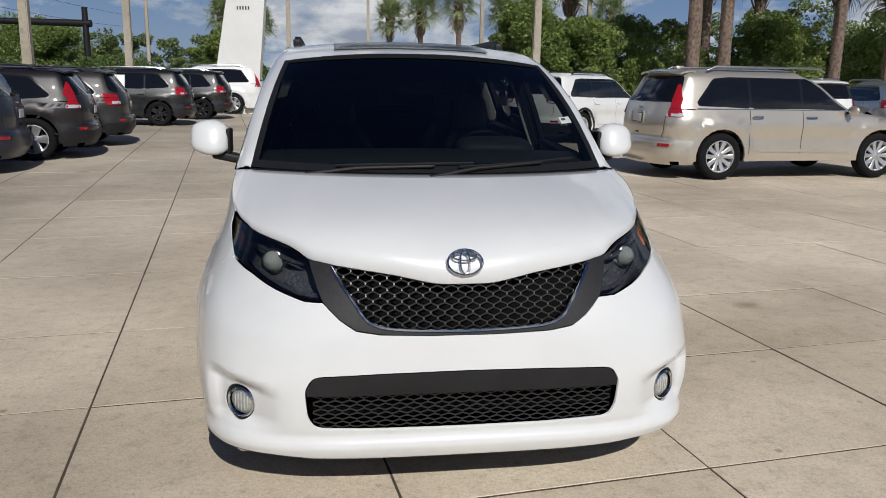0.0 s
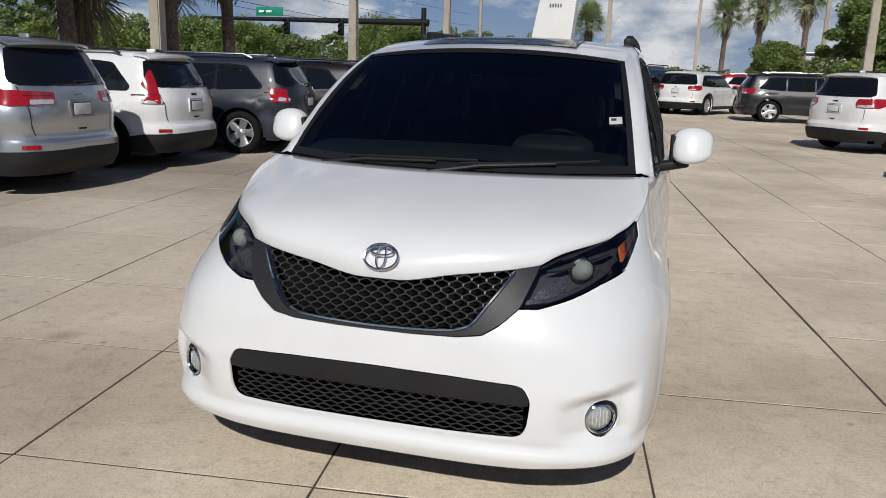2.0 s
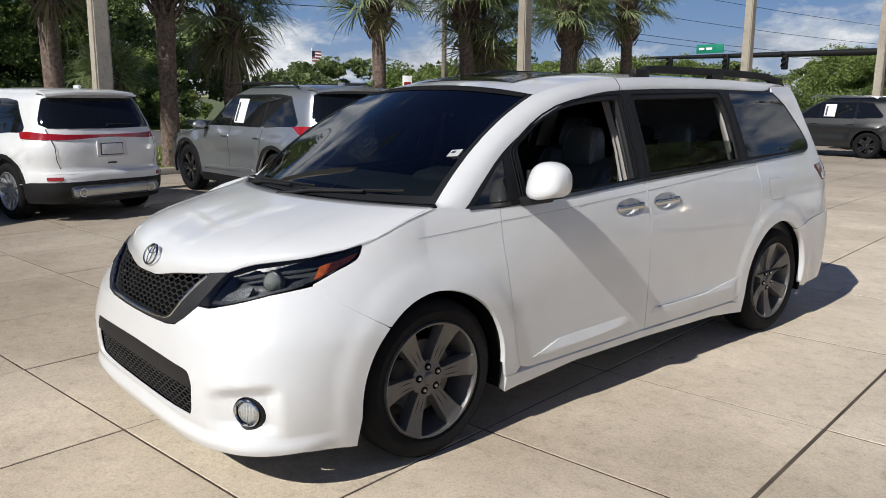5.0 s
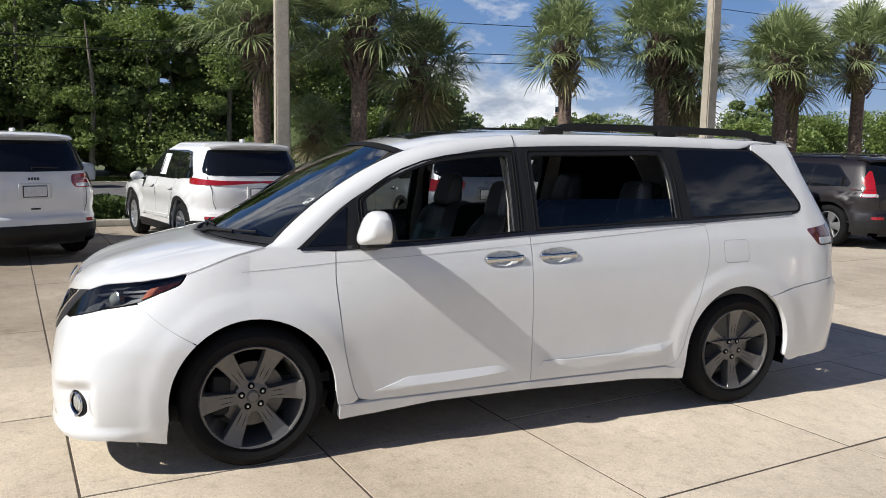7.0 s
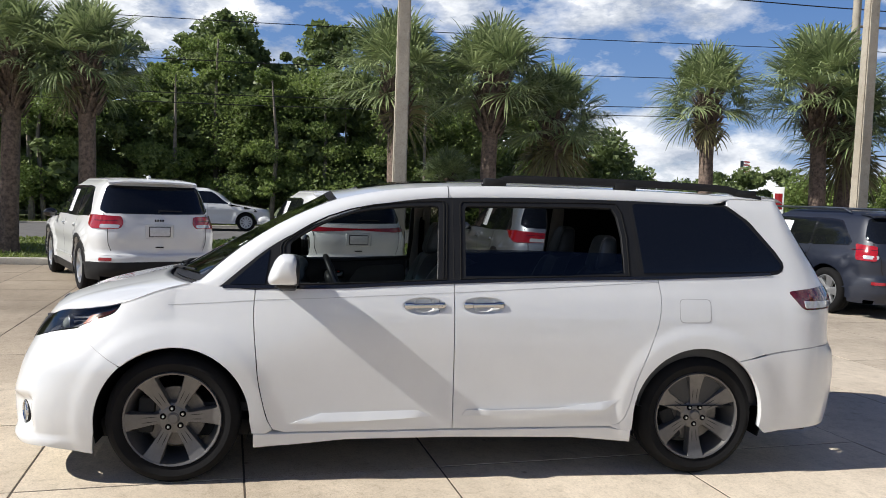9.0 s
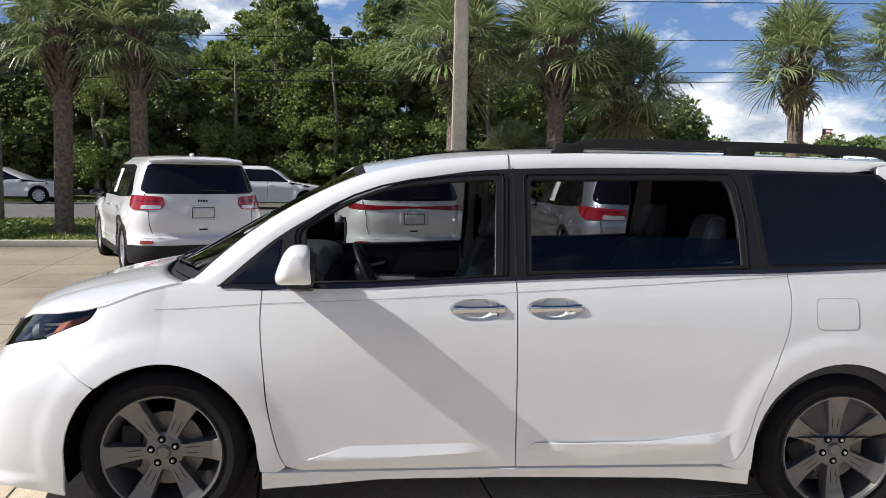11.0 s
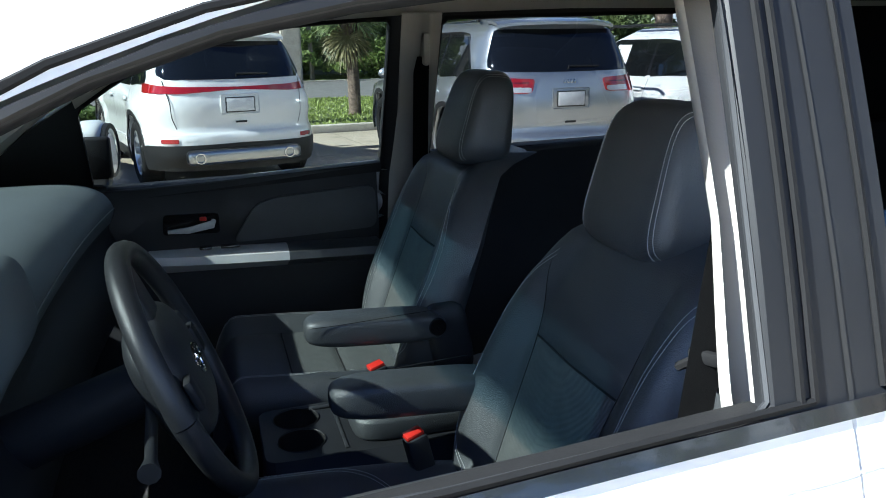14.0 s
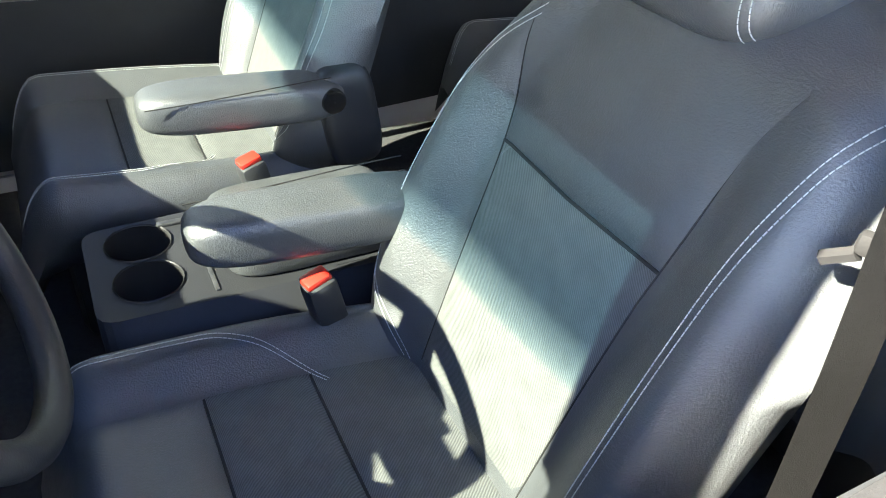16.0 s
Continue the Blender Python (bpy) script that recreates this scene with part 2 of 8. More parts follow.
def lathe(bm, profile, n=40, m=None, closed=False):
    """Turns (r, h) round the local x axis: h along x, r away from it."""
    m = m or Matrix()
    rings = [[bm.verts.new(m @ Vector((h, r * math.cos(2 * math.pi * k / n), r * math.sin(2 * math.pi * k / n)))) for k in range(n)] for r, h in profile]
    pairs = list(zip(rings, rings[1:])) + ([(rings[-1], rings[0])] if closed else [])
    for r0, r1 in pairs:
        for k in range(n):
            bm.faces.new((r0[k], r0[(k + 1) % n], r1[(k + 1) % n], r1[k]))
    return bm


def loft(bm, rows, close=False):
    """A skin through rows of equally many points."""
    vs = [[bm.verts.new(p) for p in r] for r in rows]
    for r0, r1 in zip(vs, vs[1:]):
        n = len(r0)
        for k in range(n if close else n - 1):
            bm.faces.new((r0[k], r0[(k + 1) % n], r1[(k + 1) % n], r1[k]))
    return vs


def curve_pts(pts, n, closed=False):
    """A rounded line through points, resampled."""
    pts = [Vector(p) for p in pts]
    out, m = [], len(pts)
    for i in range(m if closed else m - 1):
        p0, p1, p2, p3 = (pts[(i - 1) % m] if closed or i else pts[0] * 2 - pts[1], pts[i], pts[(i + 1) % m], pts[(i + 2) % m] if closed or i + 2 < m else pts[-1] * 2 - pts[-2])
        for k in range(n):
            u = k / n
            out.append(0.5 * (2 * p1 + (p2 - p0) * u + (2 * p0 - 5 * p1 + 4 * p2 - p3) * u * u + (3 * p1 - p0 - 3 * p2 + p3) * u ** 3))
    if not closed:
        out.append(pts[-1].copy())
    return out


def rounded(pts, radius=0.03, seg=4):
    """A closed 2D outline with rounded corners."""
    out, n = [], len(pts)
    for i in range(n):
        a, p, b = Vector(pts[i - 1]), Vector(pts[i]), Vector(pts[(i + 1) % n])
        r = min(radius, (a - p).length * 0.45, (b - p).length * 0.45)
        p0, p2 = p + (a - p).normalized() * r, p + (b - p).normalized() * r
        for k in range(seg + 1):
            u = k / seg
            q = p0 * (1 - u) ** 2 + p * 2 * u * (1 - u) + p2 * u * u
            out.append((q.x, q.y))
    return out


def skin(name, outline, fn, material, parent=None, holes=(), step=(0.06, 0.06), lip=0.02, proud=0.0, centre=(0, 1.6, 0.75), label="", kind="", extra=None):
    """A panel: the 2D outline (with holes), cut into small faces, laid on the surface fn(u, v), with edges turned inwards by lip."""
    bm = bmesh.new()
    loops = []
    for pts in (outline, *holes):
        vs = [bm.verts.new((p[0], p[1], 0)) for p in pts]
        loops.append([bm.edges.new((vs[i - 1], vs[i])) for i in range(len(vs))])
    bmesh.ops.triangle_fill(bm, use_beauty=True, use_dissolve=False, edges=[e for lp in loops for e in lp])
    for axis in (0, 1):
        lo, hi = min(p[axis] for p in outline), max(p[axis] for p in outline)
        k = math.floor(lo / step[axis]) + 1
        while k * step[axis] < hi:
            co = Vector((0, 0, 0))
            co[axis] = k * step[axis]
            no = Vector((1, 0, 0)) if axis == 0 else Vector((0, 1, 0))
            bmesh.ops.bisect_plane(bm, geom=bm.verts[:] + bm.edges[:] + bm.faces[:], plane_co=co, plane_no=no, dist=1e-6)
            k += 1
    mid, e = Vector(centre), 2e-3
    bm.verts.index_update()
    rim = [(ed.verts[0].index, ed.verts[1].index) for ed in bm.edges if len(ed.link_faces) == 1]
    verts, normals = [], []
    for v in bm.verts:
        u, w = v.co.x, v.co.y
        p = Vector(fn(u, w))
        nn = (Vector(fn(u + e, w)) - Vector(fn(u - e, w))).cross(Vector(fn(u, w + e)) - Vector(fn(u, w - e)))
        nn = nn.normalized() if nn.length > 1e-12 else (p - mid).normalized()
        if nn.dot(p - mid) < 0:
            nn.negate()
        verts.append(p + nn * proud)
        normals.append(nn)
    faces = []
    for f in bm.faces:
        ids = [v.index for v in f.verts]
        a = (verts[ids[1]] - verts[ids[0]]).cross(verts[ids[2]] - verts[ids[0]])
        faces.append(ids if a.dot(normals[ids[0]]) >= 0 else ids[::-1])
    bm.free()
    if lip:
        count = {}
        for f in faces:
            for a, b in zip(f, f[1:] + f[:1]):
                count[(a, b)] = True
        for a, b in rim:
            if (a, b) not in count:
                a, b = b, a
            if (verts[a] - verts[b]).length < 1e-7:
                continue
            t = (verts[b] - verts[a]).normalized()
            na, nb = normals[a], normals[b]
            out = t.cross(na).normalized()
            i = len(verts)
            verts += [verts[a], verts[b], verts[b] - nb * lip, verts[a] - na * lip]
            normals += [(out + na).normalized(), (out + nb).normalized(), out, out]
            faces.append([i + 1, i, i + 3, i + 2])
    me = bpy.data.meshes.new(name)
    me.from_pydata(verts, [], faces)
    me.materials.append(material)
    me.shade_smooth()
    me.normals_split_custom_set_from_vertices(normals)
    return finish(new(name, me), parent, label, kind)


def leaf_quads(rng, centres, n_each, radii, size, flat=0.6):
    """Small leaf clumps scattered through blobs: (verts, faces)."""
    vs, fs, k = [], [], 0
    for c, r in zip(centres, radii):
        d = rng.normal(size=(n_each, 3))
        d /= np.linalg.norm(d, axis=1)[:, None]
        p = np.asarray(c) + d * np.asarray(r) * (rng.random((n_each, 1)) ** 0.35)
        a = rng.normal(size=(n_each, 3)) * (1, 1, flat)
        a /= np.linalg.norm(a, axis=1)[:, None]
        b = np.cross(a, rng.normal(size=(n_each, 3)))
        b /= np.linalg.norm(b, axis=1)[:, None]
        sz = size * (0.6 + 0.8 * rng.random((n_each, 1)))
        q = np.stack([p - a * sz, p + b * sz * 0.66 + a * sz * 0.5, p - b * sz * 0.66 + a * sz * 0.5], 1)
        vs.append(q.reshape(-1, 3))
        fs.append((np.arange(n_each * 3) + k).reshape(-1, 3))
        k += n_each * 3
    return np.concatenate(vs), np.concatenate(fs)


def leaf_mesh(name, data, material, parent=None, label="", kind=""):
    vs, fs = data
    return raw(name, vs.tolist(), fs.tolist(), material, parent, label, kind=kind)
# ---- the minivan's surface: half width, nose and tail ----
def spline(xs, ys, x):
    """A smooth curve through the given stations."""
    if x <= xs[0]:
        return ys[0]
    if x >= xs[-1]:
        return ys[-1]
    i = 0
    while x > xs[i + 1]:
        i += 1
    h = xs[i + 1] - xs[i]
    def slope(k):
        if k == 0 or k == len(xs) - 1:
            return 0.0
        a, b = (ys[k] - ys[k - 1]) / (xs[k] - xs[k - 1]), (ys[k + 1] - ys[k]) / (xs[k + 1] - xs[k])
        return 0.0 if a * b <= 0 else 2 * a * b / (a + b)
    m0 = slope(i) if i else (ys[1] - ys[0]) / (xs[1] - xs[0])
    m1 = slope(i + 1) if i + 2 < len(xs) else (ys[-1] - ys[-2]) / (xs[-1] - xs[-2])
    u = (x - xs[i]) / h
    return ((1 + 2 * u) * ys[i] + u * h * m0) * (1 - u) ** 2 + ((3 - 2 * u) * ys[i + 1] + (u - 1) * h * m1) * u * u


Y_NOSE, Y_TAIL = 0.0, 3.56


def half_width(y, z):
    base = spline((.15, .24, .36, .55, .78, .92, 1.0, 1.07, 1.13, 1.3, 1.5, 1.6, 1.69), (.93, .95, .965, .973, .978, .970, .957, .940, .918, .862, .787, .745, .69), z)
    low = spline((0, .5, 1.2, 3.0, 3.4, 3.7), (.020, .004, 0, .010, .006, -.012), y)
    high = spline((0, .25, .45, .9, 2.6, 3.7), (-.065, -.04, -.025, 0, 0, -.025), y)
    k = min(1, max(0, (z - .62) / .35))
    k = k * k * (3 - 2 * k)
    return base + low * (1 - k) + high * k


def nose(z):
    return spline((.15, .22, .32, .45, .6, .72, .82, .9, 1.0, 1.1), (-.88, -.915, -.935, -.94, -.925, -.895, -.86, -.82, -.72, -.60), z), spline((.2, .37, .6, .8, .97, 1.1), (4.4, 4.8, 3.9, 2.8, 2.25, 2.1), z)


def tail(z):
    return spline((.2, .4, .6, .72, .80, .9, 1.05, 1.2, 1.35, 1.5, 1.7), (4.06, 4.1, 4.12, 4.11, 4.07, 4.07, 4.09, 4.01, 3.90, 3.79, 3.66), z)


def flare(y, z):
    """How far the wings stand out round the wheel arches."""
    out = 0.0
    for cy, cz, r in ((0.005, 0.357, 0.407), (3.020, 0.372, 0.405)):
        k = min(1, max(0, (r + 0.150 - math.hypot(y - cy, z - cz)) / 0.085))
        out = max(out, 0.010 * k * k * (3 - 2 * k))
    return out


def shell(s, z, side=1):
    """The body's skin: s runs from the nose's middle (0) round the corner (1) and along the side in metres to the tail."""
    x, y, z = bare_shell(s, z, side)
    return x + math.copysign(flare(y, z), x) * min(1.0, abs(x) / 0.9) ** 4, y, z


def bare_shell(s, z, side=1):
    if s < 0:
        s, side = -s, -side
    if s <= 1:
        yf, n = nose(z)
        a = s * math.pi / 2
        sa, ca = math.sin(a), math.cos(a)
        r = (sa ** n + max(ca, 0) ** n) ** (-1 / n)
        return side * half_width(Y_NOSE, z) * r * sa, Y_NOSE + (yf - Y_NOSE) * r * ca, z
    y = Y_NOSE + s - 1
    if y <= Y_TAIL:
        return side * half_width(y, z), y, z
    a = min(1, (y - Y_TAIL) / .6) * math.pi / 2
    n, depth = 3.2, tail(z) - Y_TAIL
    sa, ca = math.sin(a), max(0, math.cos(a))
    r = (sa ** n + ca ** n) ** (-1 / n)
    return side * half_width(Y_TAIL, z) * r * ca, Y_TAIL + depth * r * sa, z


def s_of_x(x, z):
    """Where on the nose the skin has that distance from the middle."""
    n, w = nose(z)[1], half_width(Y_NOSE, z)
    q = min(.9999, abs(x) / w)
    return math.copysign(math.atan2(q, (1 - q ** n) ** (1 / n)) / (math.pi / 2), x)


def s_of_y(y, z):
    if y >= Y_NOSE:
        if y <= Y_TAIL:
            return 1 + y - Y_NOSE
        n, depth = 3.2, tail(z) - Y_TAIL
        q = min(.9999, (y - Y_TAIL) / depth)
        return 1 + Y_TAIL - Y_NOSE + .6 * math.atan2(q, (1 - q ** n) ** (1 / n)) / (math.pi / 2)
    yf, n = nose(z)
    c = min(.9999, (y - Y_NOSE) / (yf - Y_NOSE))
    return math.atan2((1 - c ** n) ** (1 / n), c) / (math.pi / 2)


# ---- ground, lot, kerb, grass, road ----
GRID_TURN = radians(7.0)
GC, GS = math.cos(GRID_TURN), math.sin(GRID_TURN)


def lot(u, v, z=0.0):
    return u * GC - v * GS, u * GS + v * GC, z


def strip(name, u0, u1, v0, v1, z, material, label, category, thick=0.1, bevel=0.0):
    bm = bmesh.new()
    box(bm, (u1 - u0, v1 - v0, thick), pose((u0 + u1) / 2, (v0 + v1) / 2, z - thick / 2), bevel)
    ob = part(name, bm, material)
    ob.matrix_world = Matrix.Rotation(GRID_TURN, 4, "Z")
    return tagged(ob, label, category, kind="structure")


bm = bmesh.new()
bmesh.ops.create_grid(bm, x_segments=40, y_segments=40, size=1500)
for v in bm.verts:
    v.co.z = -0.16
ground = tagged(part("ground", bm, M["ground"]), "flat turf and soil reaching to the horizon", "ground", kind="structure")
KERB_U = -11.6
pavement = strip("pavement", KERB_U, 60, -40, 75, -0.0025, M["joint"], "pale sun-bleached concrete car lot with dark sawn joints", "pavement", 0.1)
strip("kerb", KERB_U - 0.18, KERB_U, -40, 75, 0.13, M["kerb"], "grey concrete kerb along the edge of the lot", "kerb", 0.25, 0.03)
strip("road", -31.0, -19.5, -150, 200, -0.08, M["asphalt"], "grey asphalt road behind the grass verge", "road", 0.06)
strip("trim_edge_line", -19.95, -19.83, -150, 200, -0.076, M["paper"], "white painted edge line on the road", "road marking", 0.01)
strip("kerb", -19.5, -19.2, -150, 200, -0.02, M["kerb"], "pale concrete kerb along the road", "kerb", 0.2, 0.02)
strip("kerb", -31.3, -31.0, -150, 200, -0.02, M["kerb"], "pale concrete kerb along the road", "kerb", 0.2, 0.02)
rng = np.random.default_rng(5)


def turf(name, u0, u1, v0, v1, n, z, h=0.06):
    u, v = rng.uniform(u0, u1, n), rng.uniform(v0, v1, n)
    a = rng.uniform(0, 6.28, n)
    hh = h * rng.uniform(0.5, 1.3, n)
    w = 0.025
    x, y = u * GC - v * GS, u * GS + v * GC
    dx, dy = np.cos(a) * w, np.sin(a) * w
    lean = rng.normal(size=(2, n)) * h * 0.5
    q = np.stack([np.stack([x - dx, y - dy, np.full(n, z)], 1), np.stack([x + dx, y + dy, np.full(n, z)], 1), np.stack([x + lean[0], y + lean[1], z + hh], 1)], 1)
    return raw(name, q.reshape(-1, 3).tolist(), np.arange(3 * n).reshape(-1, 3).tolist(), M["grass"], kind="stuff")


tagged(strip("verge", -19.2, KERB_U - 0.18, -60, 75, 0.06, M["ground"], "mown green grass verge between lot and road", "grass", 0.2), kind="structure")
tagged(turf("grass", -19.1, KERB_U - 0.25, -16, 30, 60000, 0.06), "short mown green grass on the verge", "grass")
tagged(turf("grass", -38, -31.4, -40, 40, 50000, -0.16, 0.16), "rough green grass beyond the road", "grass")

# ---- poles, signals, wires, sign ----


def light_pole(x, y, h=9.5, r=0.14, arm=0.0):
    t = thing("light_pole", pose(x, y, 0), "square tapering concrete light pole standing in the lot", "light pole", "lot light poles")
    bm = bmesh.new()
    vs = loft(bm, [[(s * k * 1.0, c * k * 1.0, z) for s, c in ((-1, -1), (1, -1), (1, 1), (-1, 1))] for z, k in ((-0.1, r), (h, r * 0.7))], close=True)
    bm.faces.new(vs[-1])
    bmesh.ops.bevel(bm, geom=[e for e in bm.edges if abs(e.verts[0].co.z - e.verts[1].co.z) > 1], offset=0.025, segments=2, affect="EDGES")
    part("shaft", bm, M["pole"], t)
    bm = bmesh.new()
    for sgn in (-1, 1):
        box(bm, (0.06, 1.0, 0.06), pose(0, sgn * 0.5, h - 0.1), 0.01)
        box(bm, (0.38, 0.62, 0.12), pose(0, sgn * 1.2, h - 0.05), 0.03)
    part("lamp_head", bm, M["satin"], t, "grey flat lamp heads on short arms")
    return t


for x, y, h in ((-9.8, 2.15, 9.5), (-9.82, 11.9, 9.5), (-8.6, 20.1, 8.5), (-7.6, 27.3, 9.0), (6.75, 23.75, 8.5), (-2.6, 44, 9), (2.8, 60, 9), (9.5, 48, 9), (14, 40, 9)):
    light_pole(x, y, h)
for x, y, h in ((-12.5, 54, 9.5), (-17.2, -9.5, 10), (-29, 26, 11), (-15.5, 15.6, 10)):
    t = thing("utility_pole", pose(x, y, -0.1), "weathered grey wooden utility pole with a crossarm", "utility pole", "utility poles")
    bm = bmesh.new()
    tube(bm, [(0, 0, 0), (0, 0, h)], [0.15, 0.1], 10)
    part("shaft", bm, M["bark"] if x < -16 else M["pole"], t)
    bm = bmesh.new()
    box(bm, (0.1, 2.0, 0.1), pose(0, 0, h - 0.6), 0.01)
    part("crossarm", bm, M["bark"], t)


def wire(p, q, sag, r=0.018, label="black overhead cable sagging between poles"):
    p, q = Vector(p), Vector(q)
    bm = bmesh.new()
    tube(bm, [p.lerp(q, k / 12) - Vector((0, 0, sag * 4 * (k / 12) * (1 - k / 12))) for k in range(13)], r, 5)
    return tagged(part("overhead_cable", bm, M["black"]), label, "cable", "overhead cables")


for dz, s in ((9.2, 0.6), (7.7, 0.8), (6.4, 0.9), (6.0, 0.9)):
    wire((-29.3, -60, dz), (-29, 26, dz), s)
    wire((-29, 26, dz), (-27, 110, dz), s)
wire((-17.2, -9.5, 8.6), (-17, 40, 8.4), 0.7)
wire((-17.2, -9.5, 5.9), (-19.5, -20.5, -0.05), 0.0, 0.02, "taut steel guy cable anchored in the verge")

# sign tower
t = thing("sign_tower", pose(-4.2, 30, 0, 0, 0, -8), "tall white leaning slab sign tower of the car dealer", "sign")
bm = bmesh.new()
rows = []
for z, x0, x1 in ((-0.1, -0.98, 0.95), (3, -0.42, 1.24), (6, 0.14, 1.52), (10.5, 0.98, 1.95)):
    rows.append([(x0, -0.22, z), (x1, -0.22, z), (x1, 0.22, z), (x0, 0.22, z)])
vs = loft(bm, rows, close=True)
bm.faces.new(vs[-1])
bmesh.ops.bevel(bm, geom=bm.edges[:], offset=0.012, segments=1, affect="EDGES")
part("slab", bm, plain("sign cladding", (0.72, 0.72, 0.70), 0.45, vary=0.04, scale=1.5), t)
bm = bmesh.new()
for k in range(5):
    box(bm, (0.055, 0.012, 0.14), pose(0.30 + k * 0.11, -0.224, 4.15))
part("number_bars", bm, M["ink"], t, "small dark bars near the middle")
bm = bmesh.new()
box(bm, (0.5, 0.3, 0.4), pose(-1.1, 0.1, 0.1), 0.02)
part("base_block", bm, M["kerb"], t)

# signal mast over the crossroads
t = thing("traffic_signal", pose(-13.4, 43, 0), "dark steel signal mast with a long horizontal arm over the crossroads", "traffic signal")
bm = bmesh.new()
tube(bm, [(0, 0, -0.2), (0, 0, 5.0)], [0.2, 0.15], 12)
part("mast", bm, M["black"], t)
bm = bmesh.new()
tube(bm, [(0.3, 0, 4.15), (-16, 1.5, 4.35)], [0.2, 0.1], 10)
part("arm", bm, M["black"], t)
bm = bmesh.new()
box(bm, (2.0, 0.05, 0.55), pose(-10.6, 0.85, 4.75, 0, 0, -5), 0.02)
part("street_sign", bm, plain("green sign", (0.01, 0.22, 0.13), 0.5), t, "green street name sign with pale bars")
bm = bmesh.new()
for k in range(3):
    box(bm, (0.4, 0.02, 0.14), pose(-11.15 + k * 0.52, 0.81, 4.75, 0, 0, -5))
part("sign_bars", bm, M["paper"], t)
for x in (-13.2, -9.2, -5.5):
    bm = bmesh.new()
    box(bm, (0.32, 0.25, 1.0), pose(x, 0.5, 3.85), 0.04)
    for k in range(3):
        lathe(bm, [(0.11, 0.0), (0.14, 0.12)], 12, pose(x, 0.36, 4.15 - k * 0.3, 0, 0, -90))
    part("signal_head", bm, M["black"], t)

# ---- trees ----


def palm_mesh(seed, trunk_h, crown_r, fronds, boots, dry=4):
    """(trunk bmesh, green leaf data, dry leaf data) of a cabbage palm with its base at the origin."""
    g = random.Random(seed)
    bm = bmesh.new()
    lean = (g.uniform(-0.12, 0.12), g.uniform(-0.12, 0.12))
    n = 14
    rows = []
    for i in range(n + 1):
        u = i / n
        r = 0.205 * (1 - 0.16 * u) + (0.05 if u < 0.06 else 0) + (0.080 * min(1, max(0, (u - 0.70) / 0.12)))
        rows.append([(lean[0] * u * u + r * (1 + 0.05 * math.sin(5 * a + 9 * u)) * math.cos(a), lean[1] * u * u + r * (1 + 0.05 * math.cos(4 * a + 7 * u)) * math.sin(a), u * trunk_h - 0.1) for a in [2 * math.pi * k / 12 for k in range(12)]])
    loft(bm, rows, close=True)
    for k in range(boots):
        u = 1 - (k / boots) * 0.30 * g.uniform(0.9, 1.1)
        a = k * 2.39996
        z = u * trunk_h - 0.1
        r = 0.27
        c, s = math.cos(a), math.sin(a)
        ln = g.uniform(0.22, 0.44)
        p0 = Vector((lean[0] * u * u + c * r * 0.8, lean[1] * u * u + s * r * 0.8, z))
        tip = p0 + Vector((c * 0.7 * ln, s * 0.7 * ln, ln))
        w = Vector((-s, c, 0)) * 0.055
        q = [bm.verts.new(p) for p in (p0 - w, p0 + w, tip + w * 0.6, tip - w * 0.6, p0 + Vector((c, s, 0)) * 0.05)]
        bm.faces.new((q[0], q[1], q[2], q[3]))
        bm.faces.new((q[0], q[4], q[3]))
        bm.faces.new((q[4], q[1], q[2]))
    sets = ([], []), ([], [])
    top = Vector((lean[0], lean[1], trunk_h - 0.15))
    for k in range(fronds + dry):
        isdry = k >= fronds
        vs, fs = sets[1] if isdry else sets[0]
        a = k * 2.39996 + g.uniform(-0.3, 0.3)
        el = math.radians(g.uniform(-75, -45)) if isdry else math.radians(88 - 112 * ((k + 0.5) / fronds) ** 0.95 + g.uniform(-10, 10))
        out = Vector((math.cos(a) * math.cos(el), math.sin(a) * math.cos(el), math.sin(el)))
        side = Vector((-math.sin(a), math.cos(a), 0))
        upv = side.cross(out) * -1
        if upv.z < 0:
            upv.negate()
        L = crown_r * g.uniform(0.42, 0.58)
        hub = top + out * L + Vector((0, 0, -0.10 * L))
        base = len(vs)
        w = side * 0.018
        vs += [top - w, top + w, hub + w * 0.6, hub - w * 0.6]
        fs.append((base, base + 1, base + 2, base + 3))
        blades = 34
        fan = crown_r * g.uniform(0.50, 0.70)
        twist = g.uniform(-0.5, 0.5)
        for b in range(blades):
            ba = math.radians(-118 + 236 * b / (blades - 1)) + g.uniform(-0.05, 0.05)
            ln = fan * (0.55 + 0.45 * math.cos(ba * 0.62)) * g.uniform(0.85, 1.1)
            fold = 0.30 * abs(math.sin(ba)) + g.uniform(-0.10, 0.10)
            d = (out * math.cos(ba) + (side * math.cos(twist) + upv * math.sin(twist)) * math.sin(ba) + upv * fold).normalized()
            nrm = d.cross(upv).normalized() if d.cross(upv).length > 0.1 else side
            droop = g.uniform(0.08, 0.40) * ln
            mid = hub + d * ln * 0.45 + Vector((0, 0, -droop * 0.06))
            far_p = hub + d * ln * 0.74 + Vector((0, 0, -droop * 0.34))
            tip = hub + d * ln * 0.92 + Vector((0, 0, -droop))
            ww = nrm * 0.0175 * (1.0 + 0.3 * g.random())
            i = len(vs)
            vs += [hub, mid - ww, far_p - ww * 0.75, tip, far_p + ww * 0.75, mid + ww]
            fs += [(i, i + 1, i + 5), (i + 1, i + 2, i + 4, i + 5), (i + 2, i + 3, i + 4)]
    return bm, sets


